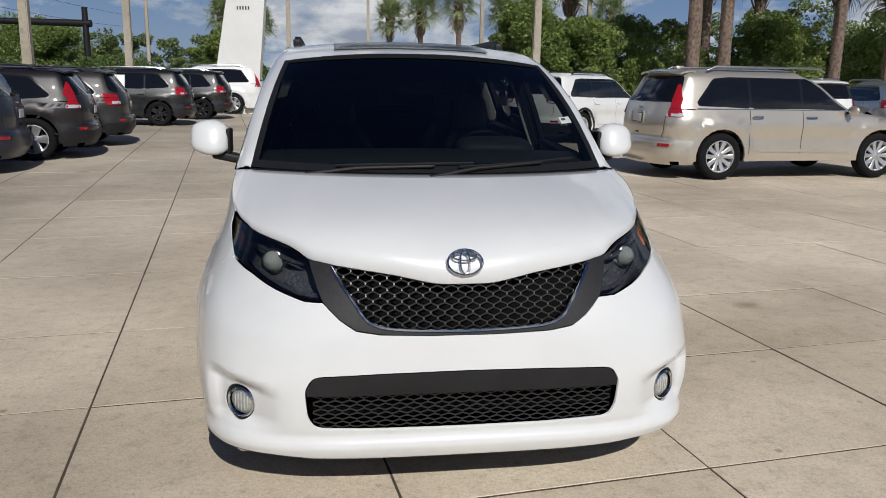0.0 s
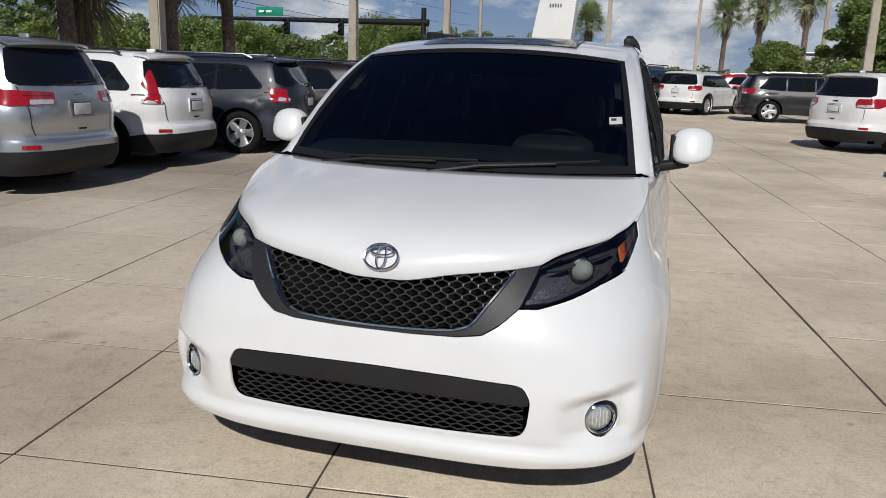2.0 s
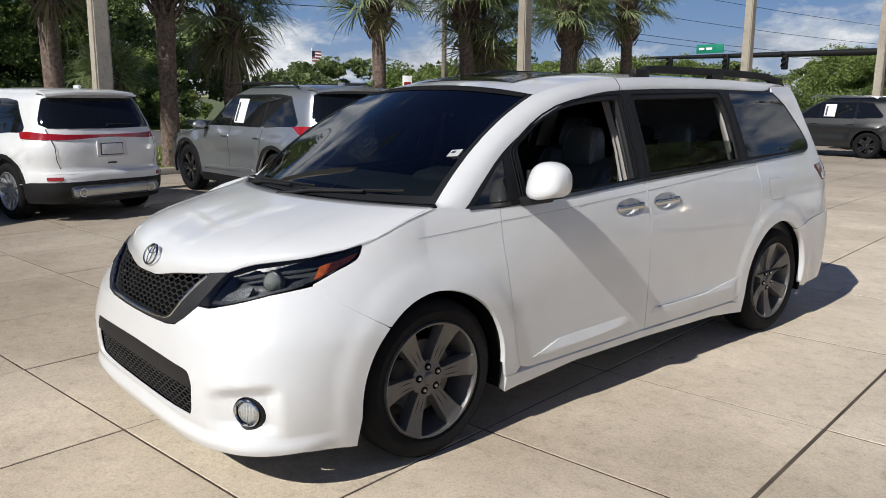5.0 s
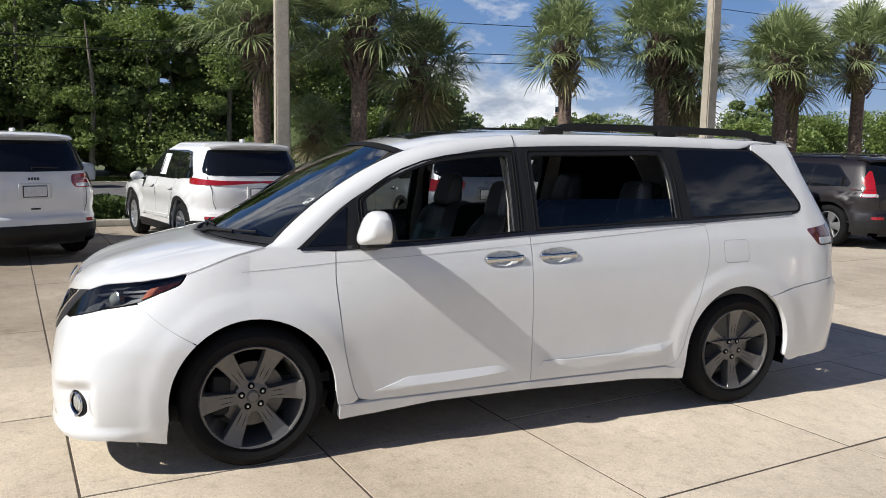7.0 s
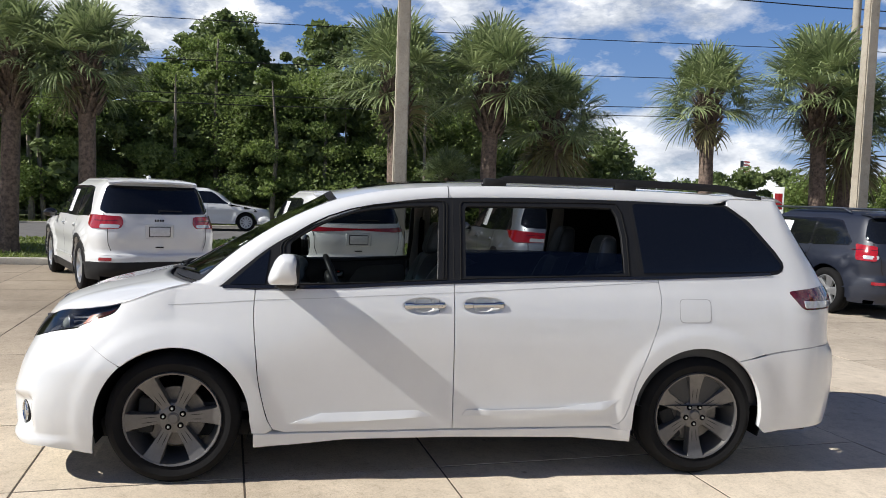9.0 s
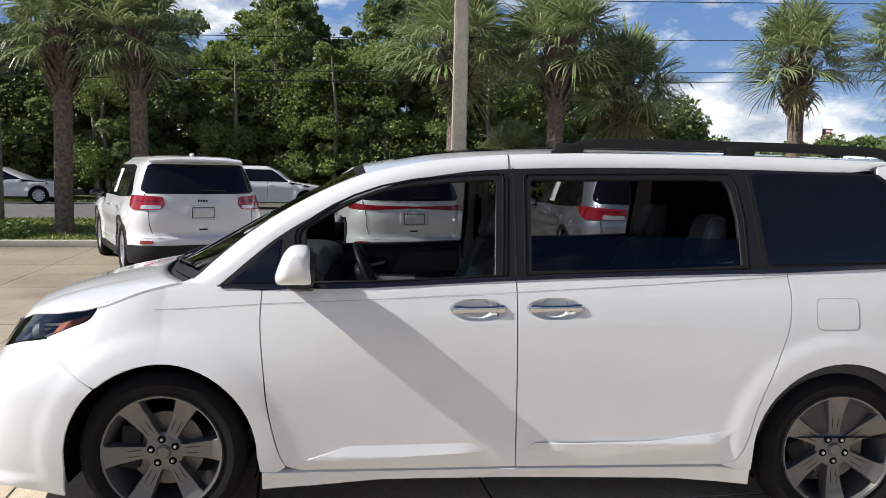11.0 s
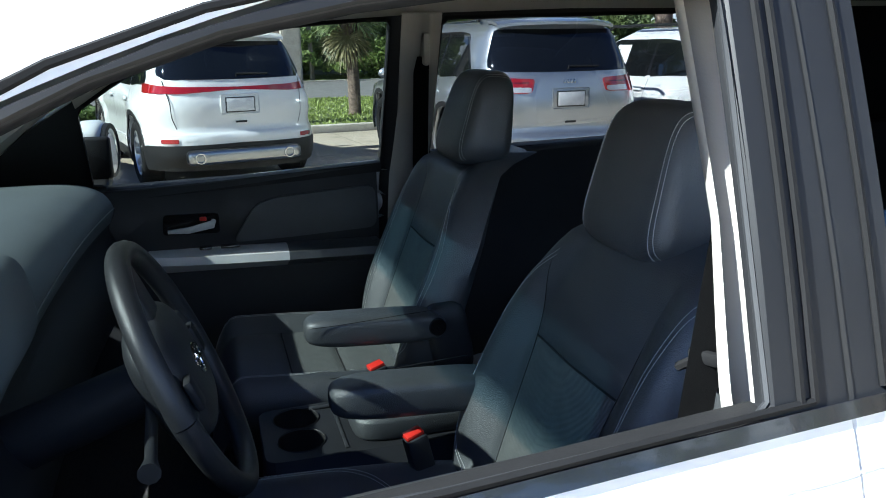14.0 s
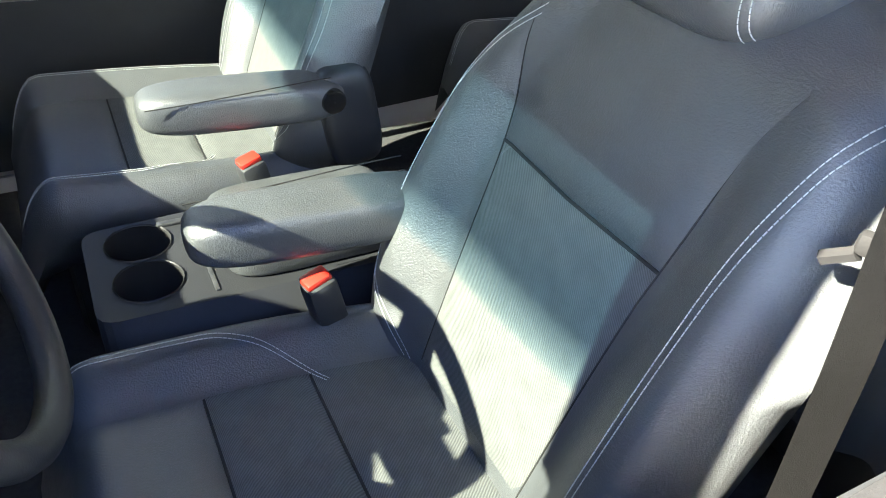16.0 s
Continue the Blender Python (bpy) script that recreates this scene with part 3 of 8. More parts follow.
def palm(variant, label):
    seed, h, r, n, boots, dry = variant
    t = thing("palm_tree", Matrix(), label, "palm tree", "palms along the verge")
    bm, (green, brown) = palm_mesh(seed, h, r, n, boots, dry)
    part("trunk", bm, M["palm_bark"], t)
    raw("crown", green[0], green[1], M["frond"], t)
    raw("dry_fronds", brown[0], brown[1], M["frond_dry"], t)
    return t


tall = [palm(v, "cabbage palm with a stubbled brown trunk and fan-shaped green fronds") for v in ((1, 4.5, 1.70, 58, 130, 0), (2, 4.45, 1.82, 62, 140, 1), (3, 4.7, 1.66, 54, 120, 1))]
squat = palm((4, 3.4, 1.5, 54, 40, 8), "short bushy cabbage palm with fronds hanging low")
for i, (x, y, k, s) in enumerate(((-13.3, -6.2, 0, 1.0), (-13.3, -4.55, 2, 0.95), (-13.3, 2.37, 1, 1.0), (-13.3, 4.6, 0, 1.0), (-13.9, 6.4, 3, 1.1), (-14.6, 3.9, 3, 0.62),
                                  (-13.3, 10.2, 2, 0.93), (-13.3, 13.3, 1, 1.06), (-13.6, 14.2, 3, 1.15), (-13.3, 17.5, 0, 1.0), (-13.3, 20.7, 2, 1.05), (-14.5, 19.3, 1, 1.0), (-13.5, -12, 1, 1.0), (-13.5, -9.5, 0, 1.05))):
    src = squat if k == 3 else tall[k]
    c = copy_thing(src, pose(x, y, 0.05, 0, 0, i * 77))
    c.scale = (s, s, s)
for i, (x, y, k, s) in enumerate(((15.5, 30, 0, 1.9), (17.5, 31, 1, 1.9), (21, 28, 2, 1.5), (25, 30, 0, 1.6), (28.5, 27, 1, 1.6), (32, 31, 2, 1.7), (36, 29, 0, 1.5), (19, 36, 2, 1.5), (23, 38, 0, 1.6), (13, 40, 1, 1.4), (29, 40, 2, 1.6), (34, 42, 1, 1.6), (40, 35, 0, 1.6), (8, 70, 1, 1.5), (12, 72, 2, 1.6), (16, 70, 0, 1.5), (20, 74, 1, 1.6), (26, 70, 2, 1.5), (5.5, 74, 0, 1.4), (-6.5, 72, 1, 1.2), (-9, 66, 2, 1.2))):
    c = copy_thing(tall[k], pose(x, y, 0, 0, 0, i * 51))
    c.scale = (s * 0.82, s * 0.82, s * 1.15)
for o in (*tall, squat):
    for q in (*o.children_recursive, o):
        bpy.data.objects.remove(q)


def woods(name, centres, n, size, material, label, seed, clumps=24, low=0.12, grow=1.0):
    """Trees as many small uneven leaf clumps round their stems."""
    g = np.random.default_rng(seed)
    cs, rs = [], []
    for x, y, h, r in centres:
        for _ in range(clumps):
            a, k = g.uniform(0, 6.28), low + (1 - low) * g.random() ** 0.8
            spread = r * (0.35 + 0.65 * math.sin(math.pi * min(1, 0.25 + 0.72 * k))) * g.random() ** 0.5
            cs.append((x + math.cos(a) * spread, y + math.sin(a) * spread, h * k))
            q = grow * r * (0.10 + 0.26 * g.random() ** 1.6)
            rs.append((q, q, q * g.uniform(0.5, 0.85)))
    return tagged(leaf_mesh(name, leaf_quads(g, cs, n, rs, size), material, kind="stuff"), label, "trees")


g = random.Random(11)
near_line, back_line = [], []
for k in range(36):
    y = -52 + k * 1.9 + g.uniform(-0.8, 0.8)
    if y < 14:
        near_line.append((-36 + g.uniform(-2.5, 2) - 0.10 * y, y, (g.uniform(6.8, 9.8) if y < 11 else g.uniform(4, 6)), g.uniform(1.8, 3.0)))
for k in range(26):
    y = -62 + k * 3 + g.uniform(-1, 1)
    if y < 12:
        back_line.append((-44 + g.uniform(-3, 3), y, g.uniform(9.0, 11.6) * (1 if y < 10 else 0.6), g.uniform(2.6, 4.0)))
woods("wood_edge", near_line, 640, 0.080, M["leaf"], "dense sunlit broadleaf wood edge beyond the road", 21, 30)
woods("wood_fill", [(x + 0.5, y, h * 0.92, r) for x, y, h, r in near_line], 430, 0.075, M["leaf"], "fine loose foliage along the wood edge", 29, 11, 0.10, 2.6)
woods("wood_back", back_line, 300, 0.125, M["leaf_far"], "tall dark trees behind the wood edge", 22, 34)
woods("wood_inner", [(x - 1.0, y, h * 0.9, r * 1.15) for x, y, h, r in near_line] + back_line, 90, 0.26, M["leaf_far"], "deep shaded foliage inside the wood", 28, 40, 0.03)
g2 = np.random.default_rng(33)
tagged(leaf_mesh("wood_depth", leaf_quads(g2, [(-49, y, z) for y in range(-64, 14, 4) for z in (1.5, 4, 6.5)], 60, [(2, 3, 1.6)] * 60, 0.7), M["leaf_far"], kind="stuff"), "deep green shade closing the wood behind", "trees")
undergrowth = [(-33.8 + g.uniform(-1, 1), -48 + k * 1.5, g.uniform(1.2, 3.4), 1.5) for k in range(42)]
woods("undergrowth", undergrowth, 150, 0.11, M["leaf"], "tangled green undergrowth at the foot of the wood", 23, 16)
bm = bmesh.new()
for x, y, h, r in near_line + back_line:
    for _ in range(1):
        x1, y1, t = x + g.uniform(-1.2, 2.2), y + g.uniform(-1, 1), g.uniform(0.06, 0.15)
        tube(bm, [(x1, y1, -0.2), (x1 + g.uniform(-0.4, 0.4), y1 + g.uniform(-0.3, 0.3), h * 0.5), (x1 + g.uniform(-0.6, 0.6), y1, h * 0.92)], [t, t * 0.7, t * 0.25], 6)
tagged(part("wood_trunks", bm, M["bark"], kind="stuff"), "thin grey trunks standing in the wood", "trees")
far = [(x + g.uniform(-2, 2), 95 + g.uniform(-6, 8), g.uniform(3.5, 6.5) * (0.45 if -16 < x < 10 else 1.0), g.uniform(3, 5)) for x in range(-60, 80, 4)] + [(-45 + g.uniform(-4, 4), y, g.uniform(4, 6.5) * (0.66 if 19 < y < 48 else 1.0), g.uniform(3, 4.5)) for y in range(16, 95, 4)] + [(48 + g.uniform(-5, 5), y, g.uniform(6, 11), 4) for y in range(0, 95, 5)]
woods("far_trees", far, 190, 0.20, M["leaf_far"], "distant line of green trees round the lot", 24, 26, 0.05)
mid = [(9, 34, 5.0, 2.2), (11.5, 33, 4.2, 2.0), (7.5, 52, 3.6, 2.2), (-19, 57, 4.5, 3), (-27, 40, 3.6, 2.6), (-22, 58, 5, 3), (-8.5, 58, 4.6, 2.2), (-32, 34, 3.2, 2.6), (-25, 30, 2.6, 2.2), (-34, 27, 3.0, 2.4), (-38, 34, 3.3, 3.0), (-28, 47, 4, 3), (-37, 44, 4.2, 3.2), (16, 36, 4.6, 3), (22, 35, 4.4, 3), (28, 36, 4.4, 3), (34, 34, 4.6, 3)]
woods("oak_trees", mid, 520, 0.085, M["leaf"], "spreading green trees at the edge of the lot", 25, 62, 0.06, 1.35)
bm = bmesh.new()
for x, y, h, r in mid:
    tube(bm, [(x, y, -0.2), (x + 0.2, y, h * 0.45), (x, y + 0.3, h * 0.8)], [0.24, 0.17, 0.06], 7)
tagged(part("tree_trunks", bm, M["bark"], kind="stuff"), "grey-brown trunks of the lot-edge trees", "trees")

# hedges
hr = np.random.default_rng(8)


def hedge(name, u0, u1, v0, v1, h, n, label, size=0.05):
    p = np.stack([hr.uniform(u0, u1, n), hr.uniform(v0, v1, n), hr.uniform(0.08, h, n)], 1)
    p[:, 2] *= 0.88 + 0.12 * np.sin(p[:, 1] * 3.1) 
    vs, fs = leaf_quads(hr, [(0, 0, 0)], n, [(0.001, 0.001, 0.001)], size)
    vs = (vs.reshape(n, 3, 3) + p[:, None, :]).reshape(-1, 3)
    x, y = vs[:, 0] * GC - vs[:, 1] * GS, vs[:, 0] * GS + vs[:, 1] * GC
    return tagged(leaf_mesh(name, (np.stack([x, y, vs[:, 2]], 1), fs), M["hedge"]), label, "hedge")


hedge("hedge", -13.1, -12.2, -1.4, 1.6, 0.55, 5200, "low clipped green hedge behind the kerb")
hedge("hedge", -13.6, -12.2, -9.6, -5.0, 0.42, 5200, "low loose shrubs on the planted verge")
for x, y, r, h in ((-17.5, 38, 3.4, 3.2), (-11.5, 40.5, 3.6, 3.0), (-5.8, 47, 3.0, 3.0)):
    d = leaf_quads(hr, [(x, y, 0.4)], 22000, [(r, r * 0.8, (h - 0.4) * 0.8)], 0.075)
    tagged(leaf_mesh("mound_shrub", d, M["hedge"]), "large rounded green mound of clipped shrubs", "shrub")

# far hall beyond the lot
t = thing("warehouse", pose(24, 118, -0.1), "low pale grey flat-roofed hall beyond the trees", "building")
bm = bmesh.new()
box(bm, (18, 8, 4.9), pose(0, 0, 2.45), 0.03)
part("wall", bm, plain("hall cladding", (0.46, 0.46, 0.45), 0.7, vary=0.06, scale=0.4), t)
bm = bmesh.new()
box(bm, (18.3, 8.3, 0.35), pose(0, 0, 5.05), 0.03)
part("roof", bm, M["satin"], t)
for k in range(5):
    bm = bmesh.new()
    box(bm, (1.6, 0.08, 1.0), pose(-7 + 3.4 * k, -4.02, 3.2), 0.01)
    part("window", bm, M["carglass"], t)

# clouds far off
m, n, l, bs = nodes_of("far cloud bank")
v = coords(n, l, (1, 1, 2.3))
f1 = noise_at(n, l, v, 0.0052, 8, 0.6)
shade = noise_at(n, l, v, 0.011, 6, 0.6)
mask = ramp(n, l, f1, [(0.470, (0, 0, 0)), (0.525, (0.6, 0.6, 0.6)), (0.58, (1, 1, 1))])
em, tr, mx = n.new("ShaderNodeEmission"), n.new("ShaderNodeBsdfTransparent"), n.new("ShaderNodeMixShader")
cloud = ramp(n, l, shade, [(0.36, (0.40, 0.45, 0.54)), (0.60, (1.0, 1.0, 1.0))])
tall_of = n.new("ShaderNodeSeparateXYZ")
l.new(coords(n, l, (1, 1, 1 / 450)), tall_of.inputs[0])
blue = ramp(n, l, tall_of.outputs["Z"], [(0.0, (0.36, 0.46, 0.62)), (0.22, (0.20, 0.33, 0.57)), (0.6, (0.085, 0.21, 0.49))])
l.new(blend(n, l, mask, blue, cloud), em.inputs["Color"])
em.inputs["Strength"].default_value = CLOUD_STRENGTH
haze = ramp(n, l, tall_of.outputs["Z"], [(0.0, (0.92, 0.92, 0.92)), (0.6, (0.80, 0.80, 0.80)), (1.0, (0.0, 0.0, 0.0))])
cover = blend(n, l, 1.0, mask, haze, "LIGHTEN")
fade = ramp(n, l, tall_of.outputs["Z"], [(0.85, (1, 1, 1)), (1.0, (0, 0, 0))])
l.new(blend(n, l, 1.0, cover, fade, "MULTIPLY"), mx.inputs[0])
l.new(tr.outputs[0], mx.inputs[1]), l.new(em.outputs[0], mx.inputs[2])
l.new(mx.outputs[0], n["Material Output"].inputs["Surface"])
n.remove(bs)
bm = bmesh.new()
loft(bm, [[(900 * math.cos(e) * math.cos(a), 900 * math.cos(e) * math.sin(a), 900 * math.sin(e)) for a in [2 * math.pi * k / 72 for k in range(72)]] for e in [math.radians(0.2 + 31 * j / 12) for j in range(13)]], close=True)
tagged(part("backdrop", bm, m), "broken white cumulus clouds in a blue sky", "sky", kind="structure")


# ---- wheels and parked cars ----
def tyre_bm(r, w, rim_r):
    bm = bmesh.new()
    h = w / 2
    s = r - rim_r
    lathe(bm, [(rim_r - 0.005, -h * 0.80), (rim_r + 0.02, -h * 0.92), (rim_r + s * 0.5, -h), (r - 0.03, -h * 0.92), (r - 0.006, -h * 0.72), (r, -h * 0.45), (r - 0.006, -h * 0.43), (r - 0.006, -h * 0.38), (r, -h * 0.36), (r, -0.02), (r - 0.007, -0.016), (r - 0.007, 0.016), (r, 0.02),
               (r, h * 0.36), (r - 0.006, h * 0.38), (r - 0.006, h * 0.43), (r, h * 0.45), (r - 0.006, h * 0.72), (r - 0.03, h * 0.92), (rim_r + s * 0.5, h), (rim_r + 0.02, h * 0.92), (rim_r - 0.005, h * 0.80)], 48)
    return bm


def rim_bm(rim_r, w, spokes, spread=0.5, dish=0.02):
    bm = bmesh.new()
    h = w / 2
    lathe(bm, [(rim_r, h * 0.82), (rim_r - 0.012, h * 0.84), (rim_r - 0.02, h * 0.72), (rim_r - 0.035, h * 0.2), (rim_r - 0.05, -h * 0.7)], 48)
    lathe(bm, [(0.001, h * 0.70), (0.028, h * 0.70), (0.034, h * 0.66), (0.07, h * 0.62), (0.075, h * 0.30)], 24)
    for k in range(spokes):
        a = 2 * math.pi * k / spokes
        rows = []
        for u in (0.0, 0.35, 0.7, 1.0):
            rr = 0.05 + (rim_r - 0.066) * u
            half = rim_r * math.pi / spokes * (0.30 + (spread - 0.30) * u)
            x1 = h * (0.60 + 0.16 * u - 0.06 * math.sin(u * 3.14))
            rows.append([(x1 - 0.05, rr, -half), (x1 - 0.008, rr, -half), (x1, rr, -half * 0.6), (x1, rr, half * 0.6), (x1 - 0.008, rr, half), (x1 - 0.05, rr, half)])
        rot = Matrix.Rotation(a, 4, "X")
        loft(bm, [[rot @ Vector(p) for p in r] for r in rows])
    return bm


def disc_bm(r, x):
    bm = bmesh.new()
    lathe(bm, [(0.001, x), (r, x), (r, x - 0.03)], 32)
    return bm


def add_wheels(car, wb, track, r, rim_r, w, spokes, rim_mat, spread=0.5):
    first = None
    for y in (0, wb):
        for side in (1, -1):
            m = pose(side * track, y, r) @ (Matrix() if side > 0 else Matrix.Rotation(math.pi, 4, "Z"))
            if first is None:
                ty = part("tyre", tyre_bm(r, w, rim_r), M["rubber"], car)
                part("rim", rim_bm(rim_r, w, spokes, spread), rim_mat, ty)
                part("brake_disc", disc_bm(rim_r * 0.72, -0.02), M["dark"], ty)
                first = ty
                ty.matrix_basis = m
            else:
                copy_thing(first, m)


class CarShell:
    """A car's skin from a few stations: half widths, nose and tail over height."""

    def __init__(self, widths, nose_y, tail_y, front_y, y_nose, y_tail, n_nose=2.6, n_tail=3.4):
        self.fy = front_y
        self.w, self.ny, self.ty, self.yn, self.yt, self.nn, self.nt = widths, nose_y, tail_y, y_nose, y_tail, n_nose, n_tail
        self.wheels, self.arch = (), 0.4

    def flare(self, y, z):
        """How far the skin stands out round the wheels, less its taper towards the tail."""
        out = 0.0
        for cy, cz in self.wheels:
            k = min(1, max(0, (self.arch + 0.22 - math.hypot(y - cy, z - cz)) / 0.12))
            out = max(out, 0.030 * k * k * (3 - 2 * k))
        k = min(1, max(0, (y - self.yt + 0.45) / 1.0))
        return out - 0.075 * k * k

    def at(self, s, z, side=1):
        w = spline(*self.w, z)
        length = self.yt - self.yn
        front = spline(*self.fy, z)
        if s < 1:
            a, n, y0, yend, sgn = (1 - max(s, 0)) * math.pi / 2, self.nn, front, spline(*self.ny, z), -1
        elif s > 1 + length:
            a, n, y0, yend, sgn = min(1, (s - 1 - length)) * math.pi / 2, self.nt, self.yt, spline(*self.ty, z), 1
        else:
            y = max(front, self.yn + s - 1)
            return side * (w + self.flare(y, z)), y, z
        sa, ca = abs(math.sin(a)), max(0.0, math.cos(a))
        r = (sa ** n + ca ** n) ** (-1 / n)
        y = y0 + (yend - y0) * r * sa
        return side * (w + self.flare(y, z)) * r * ca, y, z

    def s_y(self, y):
        return 1 + y - self.yn

    def s_tail(self, x, z):
        """Where on the tail the skin has that distance from the middle."""
        q = min(0.9999, abs(x) / (spline(*self.w, z) - 0.05))
        return 1 + self.yt - self.yn + math.atan2((1 - q ** self.nt) ** (1 / self.nt), q) / (math.pi / 2)


def arch(cy, cz, r, z0, n=14):
    """The points of a wheel arch from its front foot to its rear foot."""
    a0 = math.asin(max(-1, min(1, (z0 - cz) / r)))
    return [(cy - r * math.cos(a0 + (math.pi - 2 * a0) * k / n), cz + r * math.sin(a0 + (math.pi - 2 * a0) * k / n)) for k in range(n + 1)]


def suv(name, m, label, paint_mat, spec, rim_mat, lamp="flat", clad=True, spokes=5, sticker=False, rails=True, exhaust=False, group="parked cars", chrome_strip=False):
    """A parked car: local -y is ahead, the front axle at y = 0, the ground at z = 0."""
    L, W, H, wb, fo, r = spec
    car = thing(name, m, label, "car", group)
    hw, rear = W / 2, L - fo
    belt, zs = H * 0.615, 0.30
    sh = CarShell(((0.2, 0.32, 0.50, 0.66, 0.84, 0.93, belt, H * 0.80, H - 0.11, H - 0.03), (hw - 0.07, hw - 0.04, hw - 0.028, hw - 0.036, hw - 0.012, hw - 0.020, hw - 0.062, hw - 0.165, hw - 0.27, hw - 0.39)),
                  ((0.25, 0.5, 0.8, 0.95, belt, H - 0.2, H - 0.03), (-fo + 0.04, -fo, -fo + 0.03, -fo + 0.15, 0.35, 1.05, 1.45)),
                  ((0.25, 0.42, 0.58, 0.66, 0.85, belt + 0.12, H * 0.82, H - 0.1, H - 0.03), (rear - 0.10, rear, rear - 0.004, rear - 0.055, rear - 0.05, rear - 0.11, rear - 0.25, rear - 0.40, rear - 0.48)),
                  ((0.80, 0.95, belt, H - 0.2, H - 0.03), (-0.47, -0.25, 0.58, 1.28, 1.62)),
                  -0.47, rear - 0.62)
    sh.wheels, sh.arch = ((0, r), (wb, r)), r + 0.06
    c = (0, wb / 2, H * 0.45)
    s_end = 2 + sh.yt - sh.yn
    F = lambda s, z: sh.at(s, z, 1)
    G = lambda s, z: sh.at(s, z, -1)
    top = H - 0.05
    ra = r + 0.06
    low = 0.50
    a1 = [(sh.s_y(y) if y > sh.yn else max(0.3, 1 - (sh.yn - y) * 0.75), z) for y, z in arch(0, r, ra, zs)]
    a2 = [(sh.s_y(y), z) for y, z in arch(wb, r, ra, zs)]
    outline = [(0, zs), *a1, *a2, (s_end, zs), (s_end, top), (0, top)]
    for fn in (F, G):
        skin("body", outline, fn, paint_mat, car, step=(0.13, 0.10), lip=0.05, centre=c)
        if clad:
            for cy in (0, wb):
                ring = [(sh.s_y(y) if y > sh.yn else max(0.25, 1 - (sh.yn - y) * 0.75), z) for y, z in arch(cy, r, ra + 0.055, zs - 0.01)]
                inner = a1 if cy == 0 else a2
                skin("arch_trim", ring + inner[::-1], fn, M["black"], car, step=(0.15, 0.15), lip=0.02, proud=0.008, centre=c)
            skin("sill_trim", [(sh.s_y(ra + 0.05), zs - 0.08), (sh.s_y(wb - ra - 0.05), zs - 0.08), (sh.s_y(wb - ra - 0.05), zs + 0.05), (sh.s_y(ra + 0.05), zs + 0.05)], fn, M["black"], car, step=(0.3, 0.2), proud=0.01, centre=c)
        skin("rear_bumper", [(sh.s_y(wb + ra + 0.06), zs - 0.05), (s_end, zs - 0.08), (s_end, low + 0.01), (sh.s_y(rear - 0.4), low), (sh.s_y(rear - 0.62), low - 0.04), (sh.s_y(wb + ra + 0.03), low - 0.05)], fn, M["black"] if clad else paint_mat, car, step=(0.12, 0.06), proud=0.020, lip=0.012, centre=c)
        skin("bumper_skin", rounded([(sh.s_y(wb + ra + 0.10), low - 0.045), (sh.s_y(rear - 0.6), low - 0.025), (s_end, low + 0.015), (s_end, 0.615), (sh.s_y(rear - 0.55), 0.625), (sh.s_y(wb + ra + 0.04), 0.60)], 0.02), fn, paint_mat, car, step=(0.12, 0.05), proud=0.012, lip=0.030, centre=c)
        # side windows
        y0, y1 = 0.62, rear - 0.62
        zb, zt = belt + 0.055, H - 0.155
        dlo = [(sh.s_y(y0 - 0.06), zb - 0.014), (sh.s_y(y1 - 0.02), zb + 0.03), (sh.s_y(y1 + 0.02), zb + 0.09), (sh.s_y(y1 - 0.30), zt - 0.005), (sh.s_y(y1 - 0.6), zt + 0.022), (sh.s_y(y0 + 0.74), zt + 0.014), (sh.s_y(y0 + 0.28), zb + (zt - zb) * 0.50)]
        skin("window_band", rounded(dlo, 0.05), fn, M["gloss_black"], car, step=(0.2, 0.12), lip=0.01, proud=0.003, centre=c)
        for k, (a, b) in enumerate(((y0, wb * 0.5), (wb * 0.5 + 0.05, wb * 0.5 + 0.95), (wb * 0.5 + 1.0, y1))):
            if k == 0:
                o = [(sh.s_y(a), zb), (sh.s_y(b), zb), (sh.s_y(b), zt), (sh.s_y(a + 0.72), zt - 0.01), (sh.s_y(a + 0.30), zb + (zt - zb) * 0.45)]
            elif k == 2:
                o = [(sh.s_y(a), zb), (sh.s_y(b - 0.05), zb + 0.045), (sh.s_y(b - 0.01), zb + 0.09), (sh.s_y(b - 0.32), zt - 0.03), (sh.s_y(a), zt)]
            else:
                o = [(sh.s_y(a), zb), (sh.s_y(b), zb), (sh.s_y(b), zt), (sh.s_y(a), zt)]
            skin("side_window", rounded(o, 0.05), fn, M["carglass"], car, step=(0.2, 0.12), lip=0.01, proud=0.007, centre=c)
        if sticker and fn is F:
            a = wb * 0.5 + 0.12
            st = skin("window_sticker", [(sh.s_y(a), zb + 0.05), (sh.s_y(a + 0.30), zb + 0.05), (sh.s_y(a + 0.30), zt - 0.05), (sh.s_y(a), zt - 0.05)], fn, M["paper"], car, step=(0.2, 0.2), lip=0.002, proud=0.010, centre=c, label="white paper price sheet in the window")
            skin("print_bars", [(sh.s_y(a + 0.03), zb + 0.07), (sh.s_y(a + 0.08), zb + 0.07), (sh.s_y(a + 0.08), zt - 0.10), (sh.s_y(a + 0.03), zt - 0.10)], fn, M["ink"], st, step=(0.2, 0.2), lip=0, proud=0.013, centre=c)
        for y in (wb * 0.5 - 0.22, wb * 0.5 + 0.78):
            skin("door_handle", rounded([(sh.s_y(y), belt - 0.105), (sh.s_y(y + 0.19), belt - 0.105), (sh.s_y(y + 0.19), belt - 0.07), (sh.s_y(y), belt - 0.07)], 0.015), fn, paint_mat if not chrome_strip else M["chrome"], car, step=(0.3, 0.3), lip=0.03, proud=0.03, centre=c)
